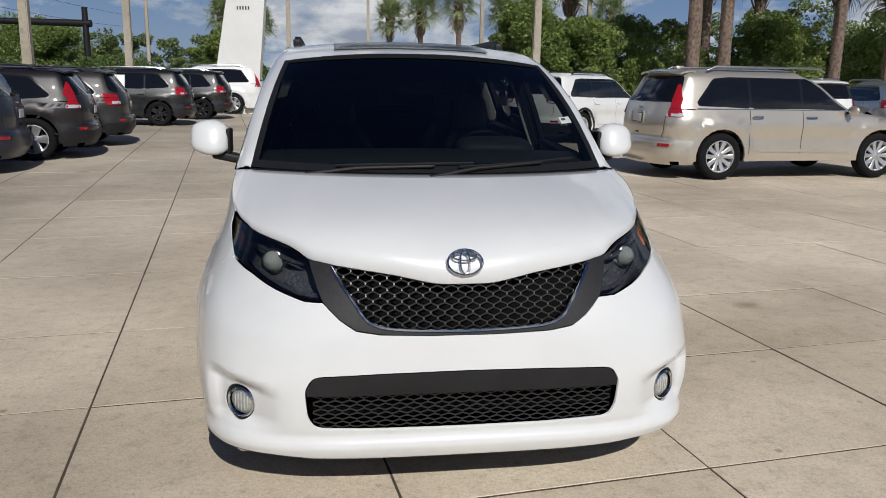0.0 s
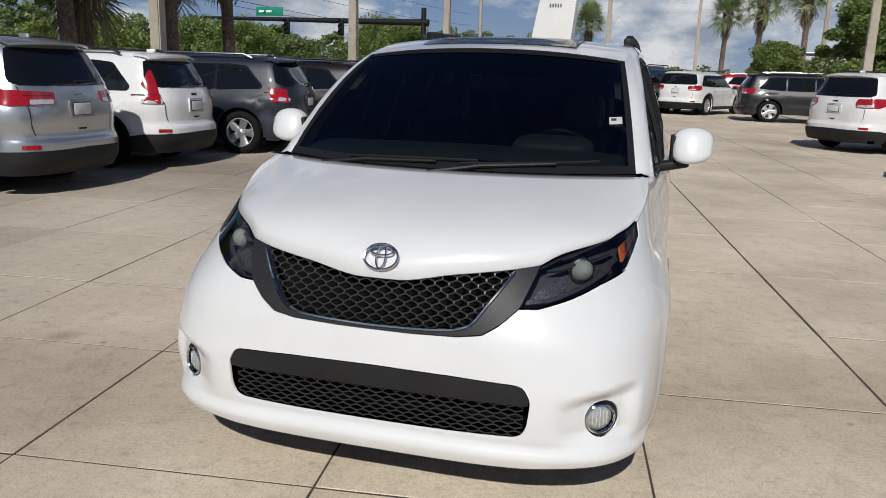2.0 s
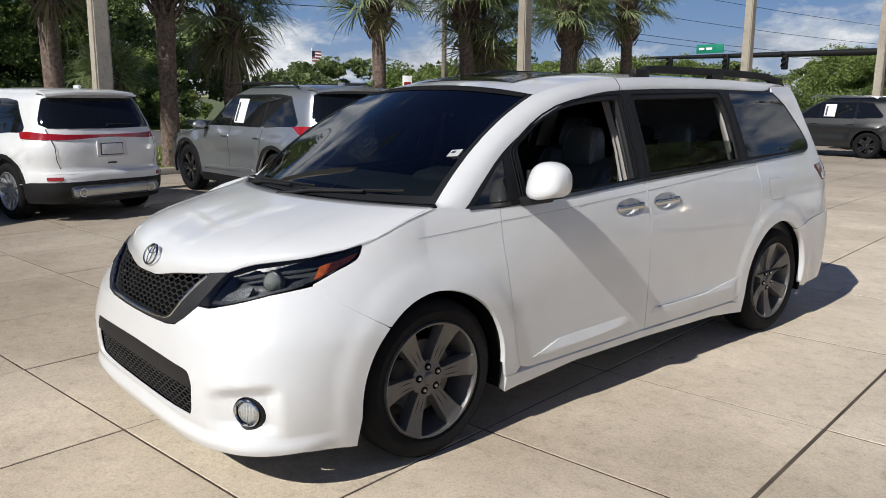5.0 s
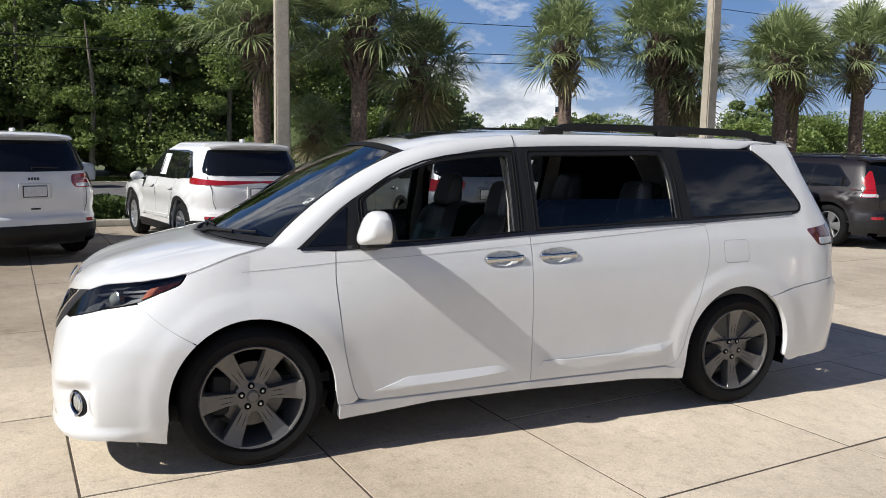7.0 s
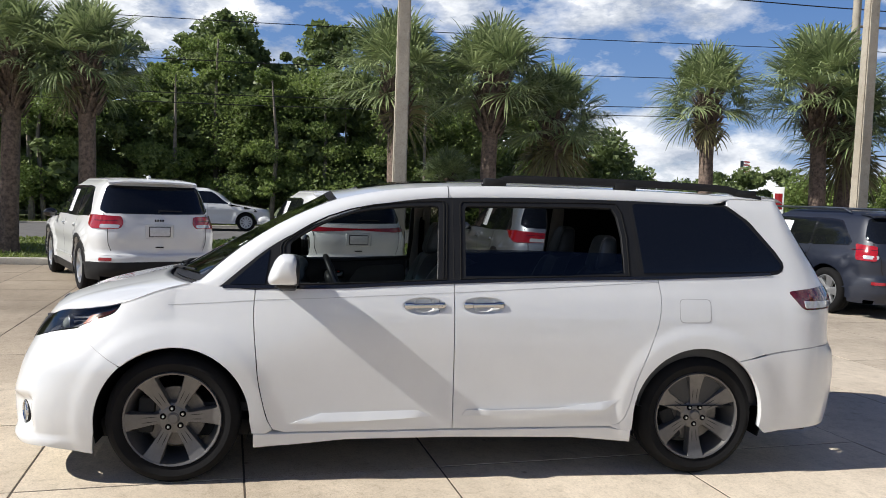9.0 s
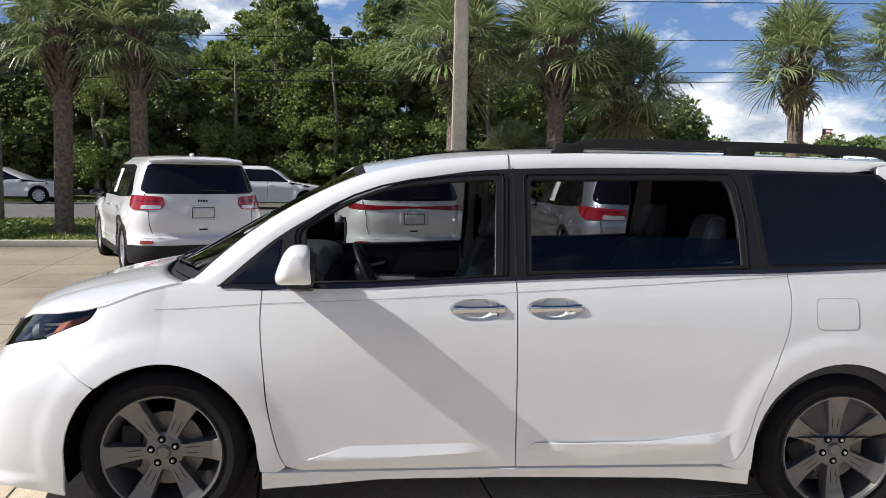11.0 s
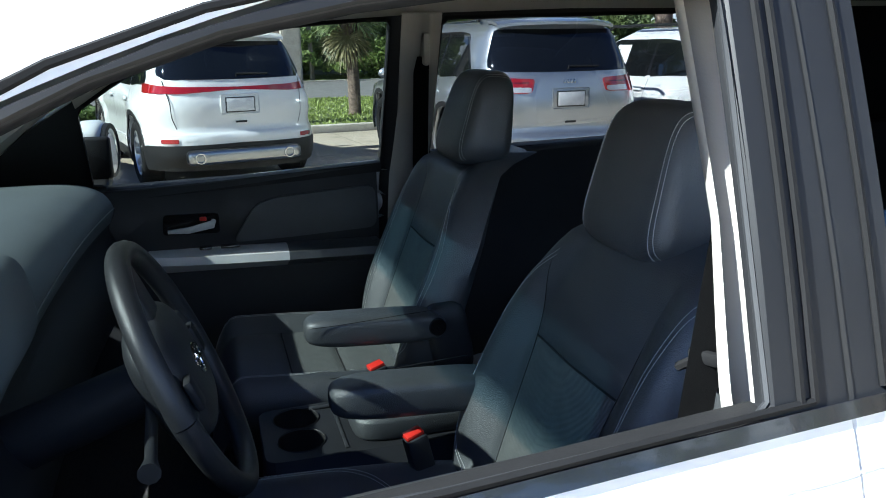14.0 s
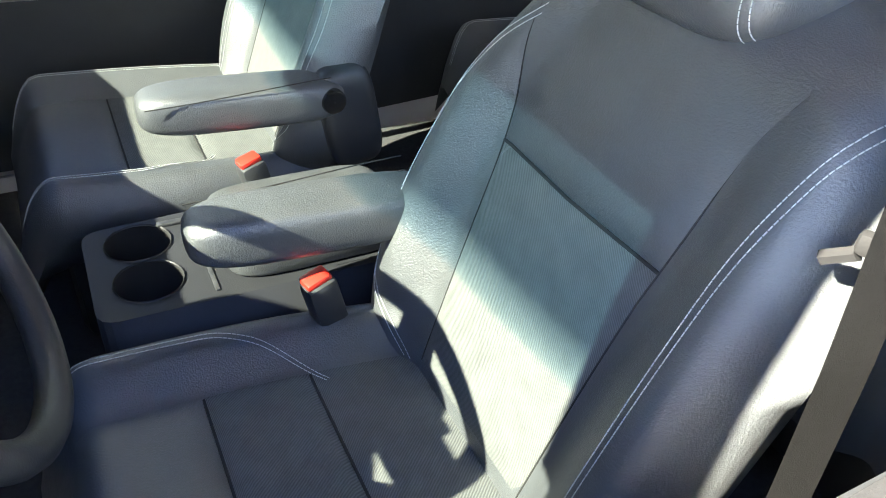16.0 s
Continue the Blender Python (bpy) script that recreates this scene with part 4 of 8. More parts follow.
        for y in (wb * 0.5 + 0.025, wb * 0.5 + 1.0):
            skin("door_gap", [(sh.s_y(y) - 0.004, 0.42), (sh.s_y(y) + 0.004, 0.42), (sh.s_y(y) + 0.004, belt + 0.03), (sh.s_y(y) - 0.004, belt + 0.03)], fn, M["dark"], car, step=(0.3, 0.1), lip=0, proud=0.003, centre=c)
        # tail lamps
        lz = belt + 0.015
        tx = lambda x, z: sh.s_tail(x, z)
        yl = sh.s_y(rear - 0.66)
        if lamp == "flat":
            o = [(yl + 0.16, lz - 0.05), (yl + 0.34, lz - 0.10), (tx(0.56 * hw, lz), lz - 0.095), (tx(0.52 * hw, lz), lz - 0.02), (tx(0.56 * hw, lz), lz + 0.085), (yl + 0.30, lz + 0.10), (yl + 0.10, lz + 0.09)]
        elif lamp == "wing":
            o = [(yl - 0.06, lz + 0.075), (yl + 0.16, lz - 0.03), (yl + 0.36, lz - 0.09), (tx(0.42 * hw, lz), lz - 0.075), (tx(0.40 * hw, lz), lz + 0.055), (yl + 0.30, lz + 0.085)]
        elif lamp == "bar":
            o = [(yl + 0.04, lz - 0.005), (tx(0.62 * hw, lz), lz - 0.012), (s_end, lz + 0.018), (s_end, lz + 0.042), (tx(0.60 * hw, lz), lz + 0.052), (yl + 0.2, lz + 0.085), (yl - 0.02, lz + 0.08)]
        elif lamp == "tall":
            o = [(yl + 0.30, lz - 0.10), (tx(0.70 * hw / 0.95, lz), lz - 0.10), (tx(0.73 * hw / 0.95, lz), lz + 0.06), (tx(hw * 0.665, H - 0.28), H - 0.26), (tx(hw * 0.665, H - 0.28) - 0.05, H - 0.25), (tx(0.78 * hw / 0.95, lz + 0.1) - 0.03, lz + 0.16), (yl + 0.36, lz + 0.06)]
        else:
            o = [(yl + 0.26, lz - 0.13), (tx(0.70 * hw / 0.95, lz), lz - 0.14), (tx(0.72 * hw / 0.95, lz), lz + 0.08), (yl + 0.16, lz + 0.11)]
        tl = skin("tail_lamp", rounded(o, 0.03), fn, M["red"], car, step=(0.1, 0.06), lip=0.02, proud=0.012, centre=c)
        if lamp in ("flat", "wing", "tall", "round"):
            x0, x1 = {"flat": (0.57, 0.80), "wing": (0.43, 0.70), "tall": (0.72, 0.86), "round": (0.72, 0.84)}[lamp]
            dz = {"flat": -0.075, "wing": -0.062, "tall": -0.085, "round": -0.10}[lamp]
            o2 = [(tx(x1 * hw, lz), lz + dz - 0.012), (tx(x0 * hw, lz), lz + dz - 0.008), (tx(x0 * hw, lz), lz + dz + 0.038), (tx(x1 * hw, lz), lz + dz + 0.042)]
            skin("reverse_lamp", rounded(o2, 0.015), fn, M["clear_lens"], tl, step=(0.1, 0.06), lip=0.006, proud=0.0125, centre=c)
            o2 = [(tx(min(0.93, x1 + 0.06) * hw, lz), lz + 0.012), (tx((x0 + 0.03) * hw, lz), lz + 0.016), (tx((x0 + 0.03) * hw, lz), lz + 0.026), (tx(min(0.93, x1 + 0.06) * hw, lz), lz + 0.024)]
            skin("lamp_rib", o2, fn, M["smoke_red"], tl, step=(0.1, 0.06), lip=0.004, proud=0.0135, centre=c)
        skin("reflector", rounded([(tx(0.84 * hw, 0.5), 0.525), (tx(0.70 * hw, 0.5), 0.525), (tx(0.70 * hw, 0.5), 0.57), (tx(0.84 * hw, 0.5), 0.57)], 0.01), fn, M["red"], car, step=(0.1, 0.1), lip=0.01, proud=0.022, centre=c)
        # rear window, half by half from the middle
        zr0, zr1 = belt + 0.135, H - 0.125
        skin("rear_window", [(s_end, zr0), (s_end, zr1), (tx(0.62 * hw, zr1), zr1), (tx(0.655 * hw, zr1 - 0.02), zr1 - 0.02), (tx(0.775 * hw, zr0 + 0.10), zr0 + 0.10), (tx(0.785 * hw, zr0 + 0.05), zr0 + 0.05), (tx(0.74 * hw, zr0 + 0.008), zr0 + 0.008)][::-1], fn, M["carglass"], car, step=(0.1, 0.08), lip=0.01, proud=0.005, centre=c)
        skin("tailgate_gap", [(s_end, 0.635), (s_end, 0.655), (tx(0.68 * hw, .64), 0.658), (tx(0.70 * hw, .64), 0.638)][::-1], fn, M["dark"], car, step=(0.2, 0.2), lip=0, proud=0.004, centre=c)
        gap = [(0.70, 0.66), (0.735, 0.76), (0.745, 0.90), (0.745, lz - 0.10), (0.765, zr0)]
        skin("tailgate_gap", [(tx(a * hw, z), z) for a, z in gap] + [(tx((a - 0.009) * hw, z), z) for a, z in gap[::-1]], fn, M["dark"], car, step=(0.1, 0.1), lip=0, proud=0.0035, centre=c)
        sill = [(ra + 0.14, 0.43), (wb - ra - 0.14, 0.45), (wb - ra - 0.18, 0.50), (ra + 0.18, 0.475)]
        skin("door_crease", rounded([(sh.s_y(y), z) for y, z in sill], 0.02), fn, paint_mat, car, step=(0.2, 0.1), lip=0.014, proud=0.014, centre=c)
        if chrome_strip:
            skin("chrome_strip", [(sh.s_y(y0 - 0.1), belt + 0.030), (sh.s_y(y1 + 0.02), belt + 0.036), (sh.s_y(y1 + 0.02), belt + 0.050), (sh.s_y(y0 - 0.1), belt + 0.042)], fn, M["chrome"], car, step=(0.4, 0.2), lip=0.01, proud=0.01, centre=c)
    # roof and floor
    bm = bmesh.new()
    ring = [sh.at(s_end * k / 30, top, 1) for k in range(31)] + [sh.at(s_end * (30 - k) / 30, top, -1) for k in range(1, 30)]
    cy = sum(p[1] for p in ring) / len(ring)
    loft(bm, [[(p[0] * q, cy + (p[1] - cy) * q, top + dz) for p in ring] for q, dz in ((1, 0), (0.985, 0.012), (0.95, 0.026), (0.85, 0.042), (0.5, 0.058), (0.01, 0.064))], close=True)
    part("roof", bm, paint_mat, car, angle=80)
    bm = bmesh.new()
    box(bm, (W * 0.76, L - 0.9, 0.16), pose(0, L / 2 - fo, zs + 0.06))
    part("underbody", bm, M["dark"], car)
    ys = spline(*sh.ty, H - 0.1)
    bm = bmesh.new()
    xs = [-0.665 * hw + 1.33 * hw * k / 12 for k in range(13)]
    rows = []
    for v, dz in ((0.0, -0.012), (0.35, -0.010), (0.7, -0.022), (1.0, -0.050)):
        rows.append([(x, ys - 0.26 + (0.36 - 0.10 * abs(x / (0.665 * hw)) ** 2.5) * v, H + dz - 0.030 * abs(x / (0.665 * hw)) ** 3) for x in xs])
    under = [[(x, y, z - 0.030) for x, y, z in rw] for rw in rows]
    loft(bm, rows + under[::-1], close=False)
    for k in (0, -1):
        for j in range(3):
            bm.faces.new([bm.verts.new(q) for q in (rows[j][k], rows[j + 1][k], under[j + 1][k], under[j][k])])
    bmesh.ops.remove_doubles(bm, verts=bm.verts, dist=1e-4)
    sp = part("spoiler", bm, paint_mat, car, angle=50)
    bm = bmesh.new()
    box(bm, (0.26, 0.016, 0.018), pose(0, ys + 0.085, H - 0.068, 0, 0, 0), 0.006)
    part("stop_lamp", bm, M["smoke_red"], sp, "slim red stop lamp")
    bm = bmesh.new()
    yp = spline(*sh.ty, belt - 0.11)
    box(bm, (0.40, 0.010, 0.20), pose(0, yp + 0.003, belt - 0.115), 0.018, 3)
    part("plate_recess", bm, paint_mat, car)
    bm = bmesh.new()
    box(bm, (0.31, 0.012, 0.155), pose(0, yp + 0.014, belt - 0.12), 0.006)
    pl = part("plate", bm, M["plate"], car, "dealer plate in a dark frame")
    bm = bmesh.new()
    box(bm, (0.285, 0.006, 0.13), pose(0, yp + 0.022, belt - 0.12), 0.003)
    part("plate_insert", bm, M["plate_grey"], pl)
    bm = bmesh.new()
    yb = spline(*sh.ty, belt + 0.045)
    for k in range(4):
        box(bm, (0.026, 0.010, 0.034), pose(-0.054 + 0.036 * k, yb + 0.006, belt + 0.045, 10), 0.004)
    part("badge", bm, M["gloss_black"] if paint_mat is M["white"] and clad else M["chrome"], car)
    bm = bmesh.new()
    box(bm, (0.12, 0.02, 0.02), pose(0, spline(*sh.ty, 0.72) + 0.006, 0.72), 0.006)
    part("tailgate_grip", bm, M["dark"], car)
    bm = bmesh.new()
    tube(bm, [(0.0, spline(*sh.ty, belt + 0.17) + 0.015, belt + 0.165), (0.0, spline(*sh.ty, belt + 0.19) + 0.02, belt + 0.19), (-0.34, spline(*sh.ty, belt + 0.18) + 0.0, belt + 0.185)], 0.009, 6)
    part("rear_wiper", bm, M["black"], car)
    if rails:
        for side in (1, -1):
            bm = bmesh.new()
            x = side * (hw - 0.30)
            tube(bm, [(x, 1.0, H - 0.03), (x, 1.12, H + 0.03), (x, rear - 1.0, H + 0.03), (x, rear - 0.85, H - 0.03)], 0.018, 8)
            part("roof_rail", bm, M["satin"] if not clad else M["black"], car)
    for side in (1, -1):
        bm = bmesh.new()
        bmesh.ops.create_uvsphere(bm, u_segments=14, v_segments=10, radius=1, matrix=pose(side * (hw + 0.075), 0.66, belt + 0.045) @ Matrix.Diagonal((0.115, 0.062, 0.075, 1)))
        wm = part("wing_mirror", bm, M["gloss_black"] if lamp == "flat" else paint_mat, car)
        bm = bmesh.new()
        box(bm, (0.12, 0.05, 0.03), pose(side * (hw - 0.01), 0.66, belt + 0.0), 0.01)
        part("mirror_arm", bm, M["black"], wm)
    if exhaust:
        for side in (1, -1):
            bm = bmesh.new()
            lathe(bm, [(0.055, -0.10), (0.055, 0.02), (0.045, 0.02), (0.042, -0.08)], 20, pose(side * 0.47, rear + 0.03, 0.375, 0, 0, 90))
            part("exhaust_tip", bm, M["chrome"], car)
        bm = bmesh.new()
        box(bm, (1.20, 0.06, 0.15), pose(0, rear + 0.012, 0.385), 0.05, 3)
        part("skid_plate", bm, M["satin"], car, "silver skid plate under the bumper")
    bm = bmesh.new()
    box(bm, (0.05, 0.14, 0.05), pose(0, rear - 0.75, H + 0.02), 0.02)
    part("roof_aerial", bm, paint_mat, car)
    add_wheels(car, wb, hw - 0.125, r, r * 0.68, 0.24, spokes, rim_mat)
    return car


def parked(rear_left, ahead, W, wb):
    """The pose of a car whose rear left tyre stands there."""
    f = Vector((*ahead, 0)).normalized()
    rz = math.degrees(math.atan2(f.x, -f.y))
    m = pose(0, 0, 0, 0, 0, rz)
    p = Vector((*rear_left, 0)) - m @ Vector((W / 2 - 0.125, wb, 0))
    return pose(p.x, p.y, 0, 0, 0, rz)


silver = paint("silver paint", (0.46, 0.48, 0.50), 0.80, 0.30)
navy = paint("dark blue grey paint", (0.013, 0.017, 0.030), 0.1, 0.45, 0.45)
maroon = paint("black cherry paint", (0.007, 0.0045, 0.006), 0.0, 0.45, 0.45)
bronze = paint("grey brown paint", (0.026, 0.024, 0.024), 0.2, 0.45, 0.45)
charcoal = paint("charcoal paint", (0.0065, 0.0075, 0.009), 0.0, 0.45, 0.45)
gold = paint("pale gold paint", (0.60, 0.55, 0.47), 0.7, 0.30)
redpaint = paint("red paint", (0.30, 0.012, 0.016), 0.1, 0.3)
M["plate_grey"] = plain("dealer plate", (0.60, 0.61, 0.62), 0.5, vary=0.1, scale=25)
J = (4.82, 1.94, 1.74, 2.915, 0.93, 0.385)
suv("suv", parked((-7.26, -2.82), (-0.90, -0.437), J[1], J[3]), "white sport utility car with dark rear glass and wide red lamps", M["white"], J, M["rim_silver"], "flat", True, 5, True, False)
C = (4.55, 1.87, 1.65, 2.69, 0.92, 0.36)
suv("suv", parked((-7.66, 0.30), (-0.97, -0.23), C[1], C[3]), "white crossover with a red lamp bar and twin exhausts", M["white"], C, M["rim_silver"], "bar", True, 10, True, False, True)
C = (4.86, 1.92, 1.73, 2.79, 0.98, 0.385)
suv("suv", parked((-6.62, 3.52), (-1, -0.03), C[1], C[3]), "silver crossover on black wheels with a price sheet in its window", silver, C, M["gloss_black"], "wing", True, 6, True, True)
C = (4.55, 1.82, 1.63, 2.62, 0.91, 0.35)
suv("suv", parked((-6.70, 6.15), (-1, -0.05), C[1], C[3]), "white compact crossover with tall red tail lamps", M["white"], C, M["rim_silver"], "tall", True, 5, True, True)
C = (4.77, 1.84, 1.63, 2.86, 0.92, 0.36)
suv("suv", parked((-6.02, 8.72), (-1, -0.12), C[1], C[3]), "dark blue-grey crossover with red tail lamps on silver wheels", navy, C, M["rim_silver"], "round", False, 5, True, True)
C = (4.69, 1.90, 1.60, 2.86, 0.90, 0.37)
suv("suv", parked((-5.52, 11.1), (-1, -0.12), C[1], C[3]), "black cherry crossover with tall red tail lamps", maroon, C, M["rim_silver"], "tall", True, 5)
suv("suv", parked((-5.52, 13.85), (-1, -0.12), C[1], C[3]), "grey-brown crossover parked in the row", bronze, C, M["rim_silver"], "round", True, 5)
C = (4.6, 1.84, 1.68, 2.70, 0.95, 0.36)
suv("suv", parked((-5.43, 21.2), (-1, -0.05), C[1], C[3]), "charcoal crossover on black wheels with a price sheet in its window", charcoal, C, M["gloss_black"], "round", False, 5, True)
suv("suv", parked((-4.75, 25.0), (-1, 0.0), C[1], C[3]), "black crossover parked behind another car", charcoal, C, M["gloss_black"], "round", False, 5)
B = (5.2, 2.05, 1.90, 2.95, 1.0, 0.40)
suv("suv", parked((-4.2, 29.5), (-1, 0.0), B[1], B[3]), "large white square-backed sport utility car", M["white"], B, M["rim_silver"], "tall", False, 6, False, True)
G = (4.95, 1.95, 1.75, 2.98, 0.93, 0.375)
gx = parked((5.55 + 0, 8.33 + 1.70), (1, 0.095), G[1], G[3])
suv("suv", gx, "pale gold estate-bodied sport utility car with tall red lamps", gold, G, M["rim_silver"], "tall", False, 10, False, True, group="parked cars", chrome_strip=True)
A = (4.97, 1.99, 1.72, 2.98, 0.95, 0.385)
suv("suv", parked((4.75, 17.06), (0.8, 0.6), A[1], A[3]), "white crossover with a sloping tail parked across the aisle", M["white"], A, M["rim_silver"], "flat", True, 5)
suv("suv", parked((4.4, 28.8), (1, 0.05), A[1], A[3]), "black crossover parked far across the aisle", charcoal, A, M["rim_silver"], "flat", False, 5)
suv("suv", parked((0.9, 31.2), (0.45, 0.89), A[1], A[3]), "white sport utility car standing at the far end of the aisle", M["white"], A, M["rim_silver"], "flat", True, 5)
suv("suv", parked((-1.3, 30.6), (0.35, 0.94), B[1], B[3]), "black square sport utility car at the far end of the aisle", charcoal, B, M["gloss_black"], "tall", True, 6)
suv("suv", parked((1.2, 46), (-0.5, -0.85), A[1], A[3]), "white sport utility car far down the lot", M["white"], A, M["rim_silver"], "flat", False, 5)
suv("suv", parked((4.5, 47), (1, 0.1), A[1], A[3]), "red crossover far down the lot", redpaint, A, M["rim_silver"], "flat", False, 5)
suv("suv", parked((9.5, 42), (-0.9, -0.4), A[1], A[3]), "white crossover far down the lot", M["white"], A, M["rim_silver"], "flat", False, 5)
for k in range(5):
    suv("suv", parked((12.5 + k * 2.9, 17.5 + k * 0.3), (0.1, 1), C[1], C[3]), "parked crossover in the far row under the palms", (M["white"], silver, charcoal, M["white"], navy)[k], C, M["rim_silver"], "round", False, 5)


for x, y, sp, words in ((-28.3, -2.6, (5.1, 1.98, 1.72, 3.0, 1.0, 0.37), "white people carrier on the road behind the verge"), (-29.6, -13.6, (4.85, 1.85, 1.47, 2.8, 0.95, 0.35), "white low-roofed car on the road behind the verge")):
    suv("road_car", pose(x, y, -0.08, 0, 0, 187), words, M["white"], sp, M["rim_silver"], "round", False, 10, False, False, group="cars on the road")

# flag on its pole, and a small post sign
t = thing("flagpole", pose(-61, 37.5, -0.2), "white pole with a red, white and blue striped flag", "flag")
bm = bmesh.new()
tube(bm, [(0, 0, 0), (0, 0, 6.2)], [0.06, 0.035], 8)
part("pole", bm, M["paper"], t)
for k in range(7):
    bm = bmesh.new()
    loft(bm, [[(0.05 + 1.5 * j / 8, 0.08 * math.sin(j * 1.1), 5.95 - 0.14 * k - 0.12 * (j / 8) ** 2 - dz) for j in range(9)] for dz in (0, 0.14)])
    bmesh.ops.solidify(bm, geom=bm.faces[:], thickness=0.01)
    part("stripe", bm, redpaint if k % 2 == 0 else M["paper"], t)
bm = bmesh.new()
loft(bm, [[(0.05 + 0.6 * j / 4, 0.08 * math.sin(j * 0.9) - 0.02, 5.955 - 0.02 * (j / 4) ** 2 - dz) for j in range(5)] for dz in (0, 0.54)])
bmesh.ops.solidify(bm, geom=bm.faces[:], thickness=0.05)
part("canton", bm, navy, t)
t = thing("post_sign", pose(-19.5, 16, -0.1, 0, 0, 60), "narrow red and white post sign on the verge", "sign")
bm = bmesh.new()
box(bm, (0.34, 0.10, 2.45), pose(0, 0, 1.225), 0.015)
part("panel", bm, M["paper"], t)
bm = bmesh.new()
box(bm, (0.25, 0.11, 0.55), pose(0, 0, 1.95), 0.01)
part("red_field", bm, redpaint, t)


# ---- minivan surfaces above the belt, and its own materials ----
def cowl(i):
    """The hood's rear edge, i from -1 to 1 across."""
    a = abs(i)
    return Vector((0.835 * i, -0.165 + 0.235 * a ** 2.2, 1.104 - 0.004 * a ** 3))


def ws_point(i, v):
    """The windscreen: i across, v from its foot to its head."""
    a = abs(i)
    foot = Vector((0.815 * i, -0.135 + 0.250 * a ** 2.2, 1.105))
    head = Vector((0.690 * i, 0.825 + 0.035 * a ** 2.2, 1.634 - 0.048 * a ** 2.2))
    p = foot.lerp(head, v)
    return p + Vector((0, -0.03, 0.035)) * (4 * v * (1 - v)) * (0.12 * (1 - 0.5 * a) + 1.05 * a ** 4)


def roof_edge(y, side=1):
    """Where the roof skin or the screen ends at the side."""
    if y < 0.86:
        v = max(0.0, (y - 0.115) / 0.745)
        p = ws_point(side, min(1, v))
        return p
    return Vector((side * spline((0.86, 1.1, 1.53, 2.5, 3.4, 3.75), (0.690, 0.690, 0.688, 0.685, 0.670, 0.655), y), y, spline((0.86, 1.0, 1.2, 1.53, 2.0, 2.6, 3.3, 3.75), (1.586, 1.620, 1.655, 1.683, 1.697, 1.698, 1.684, 1.662), y)))


def roof_z(x, y):
    e = roof_edge(max(y, 0.861)).z
    crown = spline((0.7, 0.9, 1.2, 1.6, 3.75), (0.048, 0.048, 0.043, 0.036, 0.022), y)
    return e + crown * (1 - min(1, abs(x) / 0.69) ** 2.4)


def roof_point(i, v):
    a = abs(i)
    y0 = 0.825 + 0.035 * a ** 2.2
    y = y0 + (3.63 - y0) * v
    x = roof_edge(max(y, 0.861)).x * i
    if v == 0:
        return ws_point(i, 1)
    e = roof_edge(max(0.861, y)).z
    c = roof_z(x, y)
    return Vector((x, y, c))


def recess(fn, s, z, yc, zc):
    """A shallow oval dish in a door's skin with a deeper finger bowl, flush at its rim."""
    p = Vector(fn(s, z))
    d = math.hypot((p.y - yc) / 0.132, (p.z - zc) / 0.052)
    k = min(1, max(0, (1 - d) / 0.35))
    b = math.hypot((p.y - yc) / 0.062, (p.z - zc - 0.004) / 0.050)
    q = min(1, max(0, (1 - b) / 0.30))
    p.x -= math.copysign(0.017 * k * k * (3 - 2 * k) + 0.018 * q * q * (3 - 2 * q), p.x)
    return p


def scooped(s, z):
    """The bumper's skin with scoops round the fog lamps."""
    p = Vector(shell(s, z))
    a = abs(p.x)
    ease = lambda q: (lambda c: c * c * (3 - 2 * c))(min(1.0, max(0.0, q)))
    zt = 0.470 + 0.05 * (a - 0.68) / 0.25
    k = ease((zt - z) / 0.065) * ease((a - 0.62) / 0.16) * ease((0.925 - a) / 0.060) * ease((z - 0.262) / 0.075)
    p.y += 0.046 * k
    p.x -= math.copysign(0.012 * k, p.x)
    chin = ease((0.282 - z) / 0.05) * ease((-0.46 - p.y) / 0.16)
    p.y -= 0.026 * chin
    p.x += math.copysign(0.012 * chin * ease((a - 0.6) / 0.25), p.x)
    return p


M["van_white"] = paint("minivan white", (0.675, 0.685, 0.685), 0, 0.35)
M["trim_black"] = plain("black pillar trim", (0.012, 0.0125, 0.014), 0.50, vary=0.1, spec=0.22)
# white paint darkened: stands for shade in panel gaps and along the shoulder
M["seam_grey"] = plain("seam shadow grey", (0.36, 0.36, 0.36), 0.6)
M["tint_dark"] = plain("privacy glass", (0.005, 0.006, 0.008), 0.025, vary=0.05, spec=0.6)
M["tint_side"] = glass("tinted side glass", (0.27, 0.28, 0.285))
M["clear_glass"] = glass("clear green-tinged glass", (0.36, 0.39, 0.378))
M["ws_glass"] = glass("windscreen glass", (0.215, 0.234, 0.228))
SHADE = [glass("shade band glass %d" % k, (1 - 0.97 * ((k + 1) / 12) ** 0.42, 1 - 0.93 * ((k + 1) / 12) ** 0.62, 1 - 0.90 * ((k + 1) / 12) ** 0.75), 0.2) for k in range(12)]
M["lamp_glass"] = glass("lamp cover", (0.86, 0.87, 0.88))
M["lamp_house"] = plain("lamp housing", (0.055, 0.056, 0.060), 0.32, vary=0.2, scale=30, coat=0.5)
M["lens"] = plain("projector lens", (0.27, 0.29, 0.26), 0.06, vary=0.1, coat=1.0)
M["fog_lens"] = plain("fog lens", (0.45, 0.47, 0.45), 0.08, 0.5, vary=0.25, scale=70, coat=1.0)
M["smoke_chrome"] = plain("smoked chrome", (0.022, 0.022, 0.024), 0.48, 0.1, vary=0.2, scale=60, spec=0.3)
M["mesh_satin"] = plain("satin grille mesh", (0.042, 0.043, 0.045), 0.40, 0.5, vary=0.15, scale=40)
M["void"] = plain("grille backing", (0.004, 0.004, 0.004), 0.95, spec=0.1)
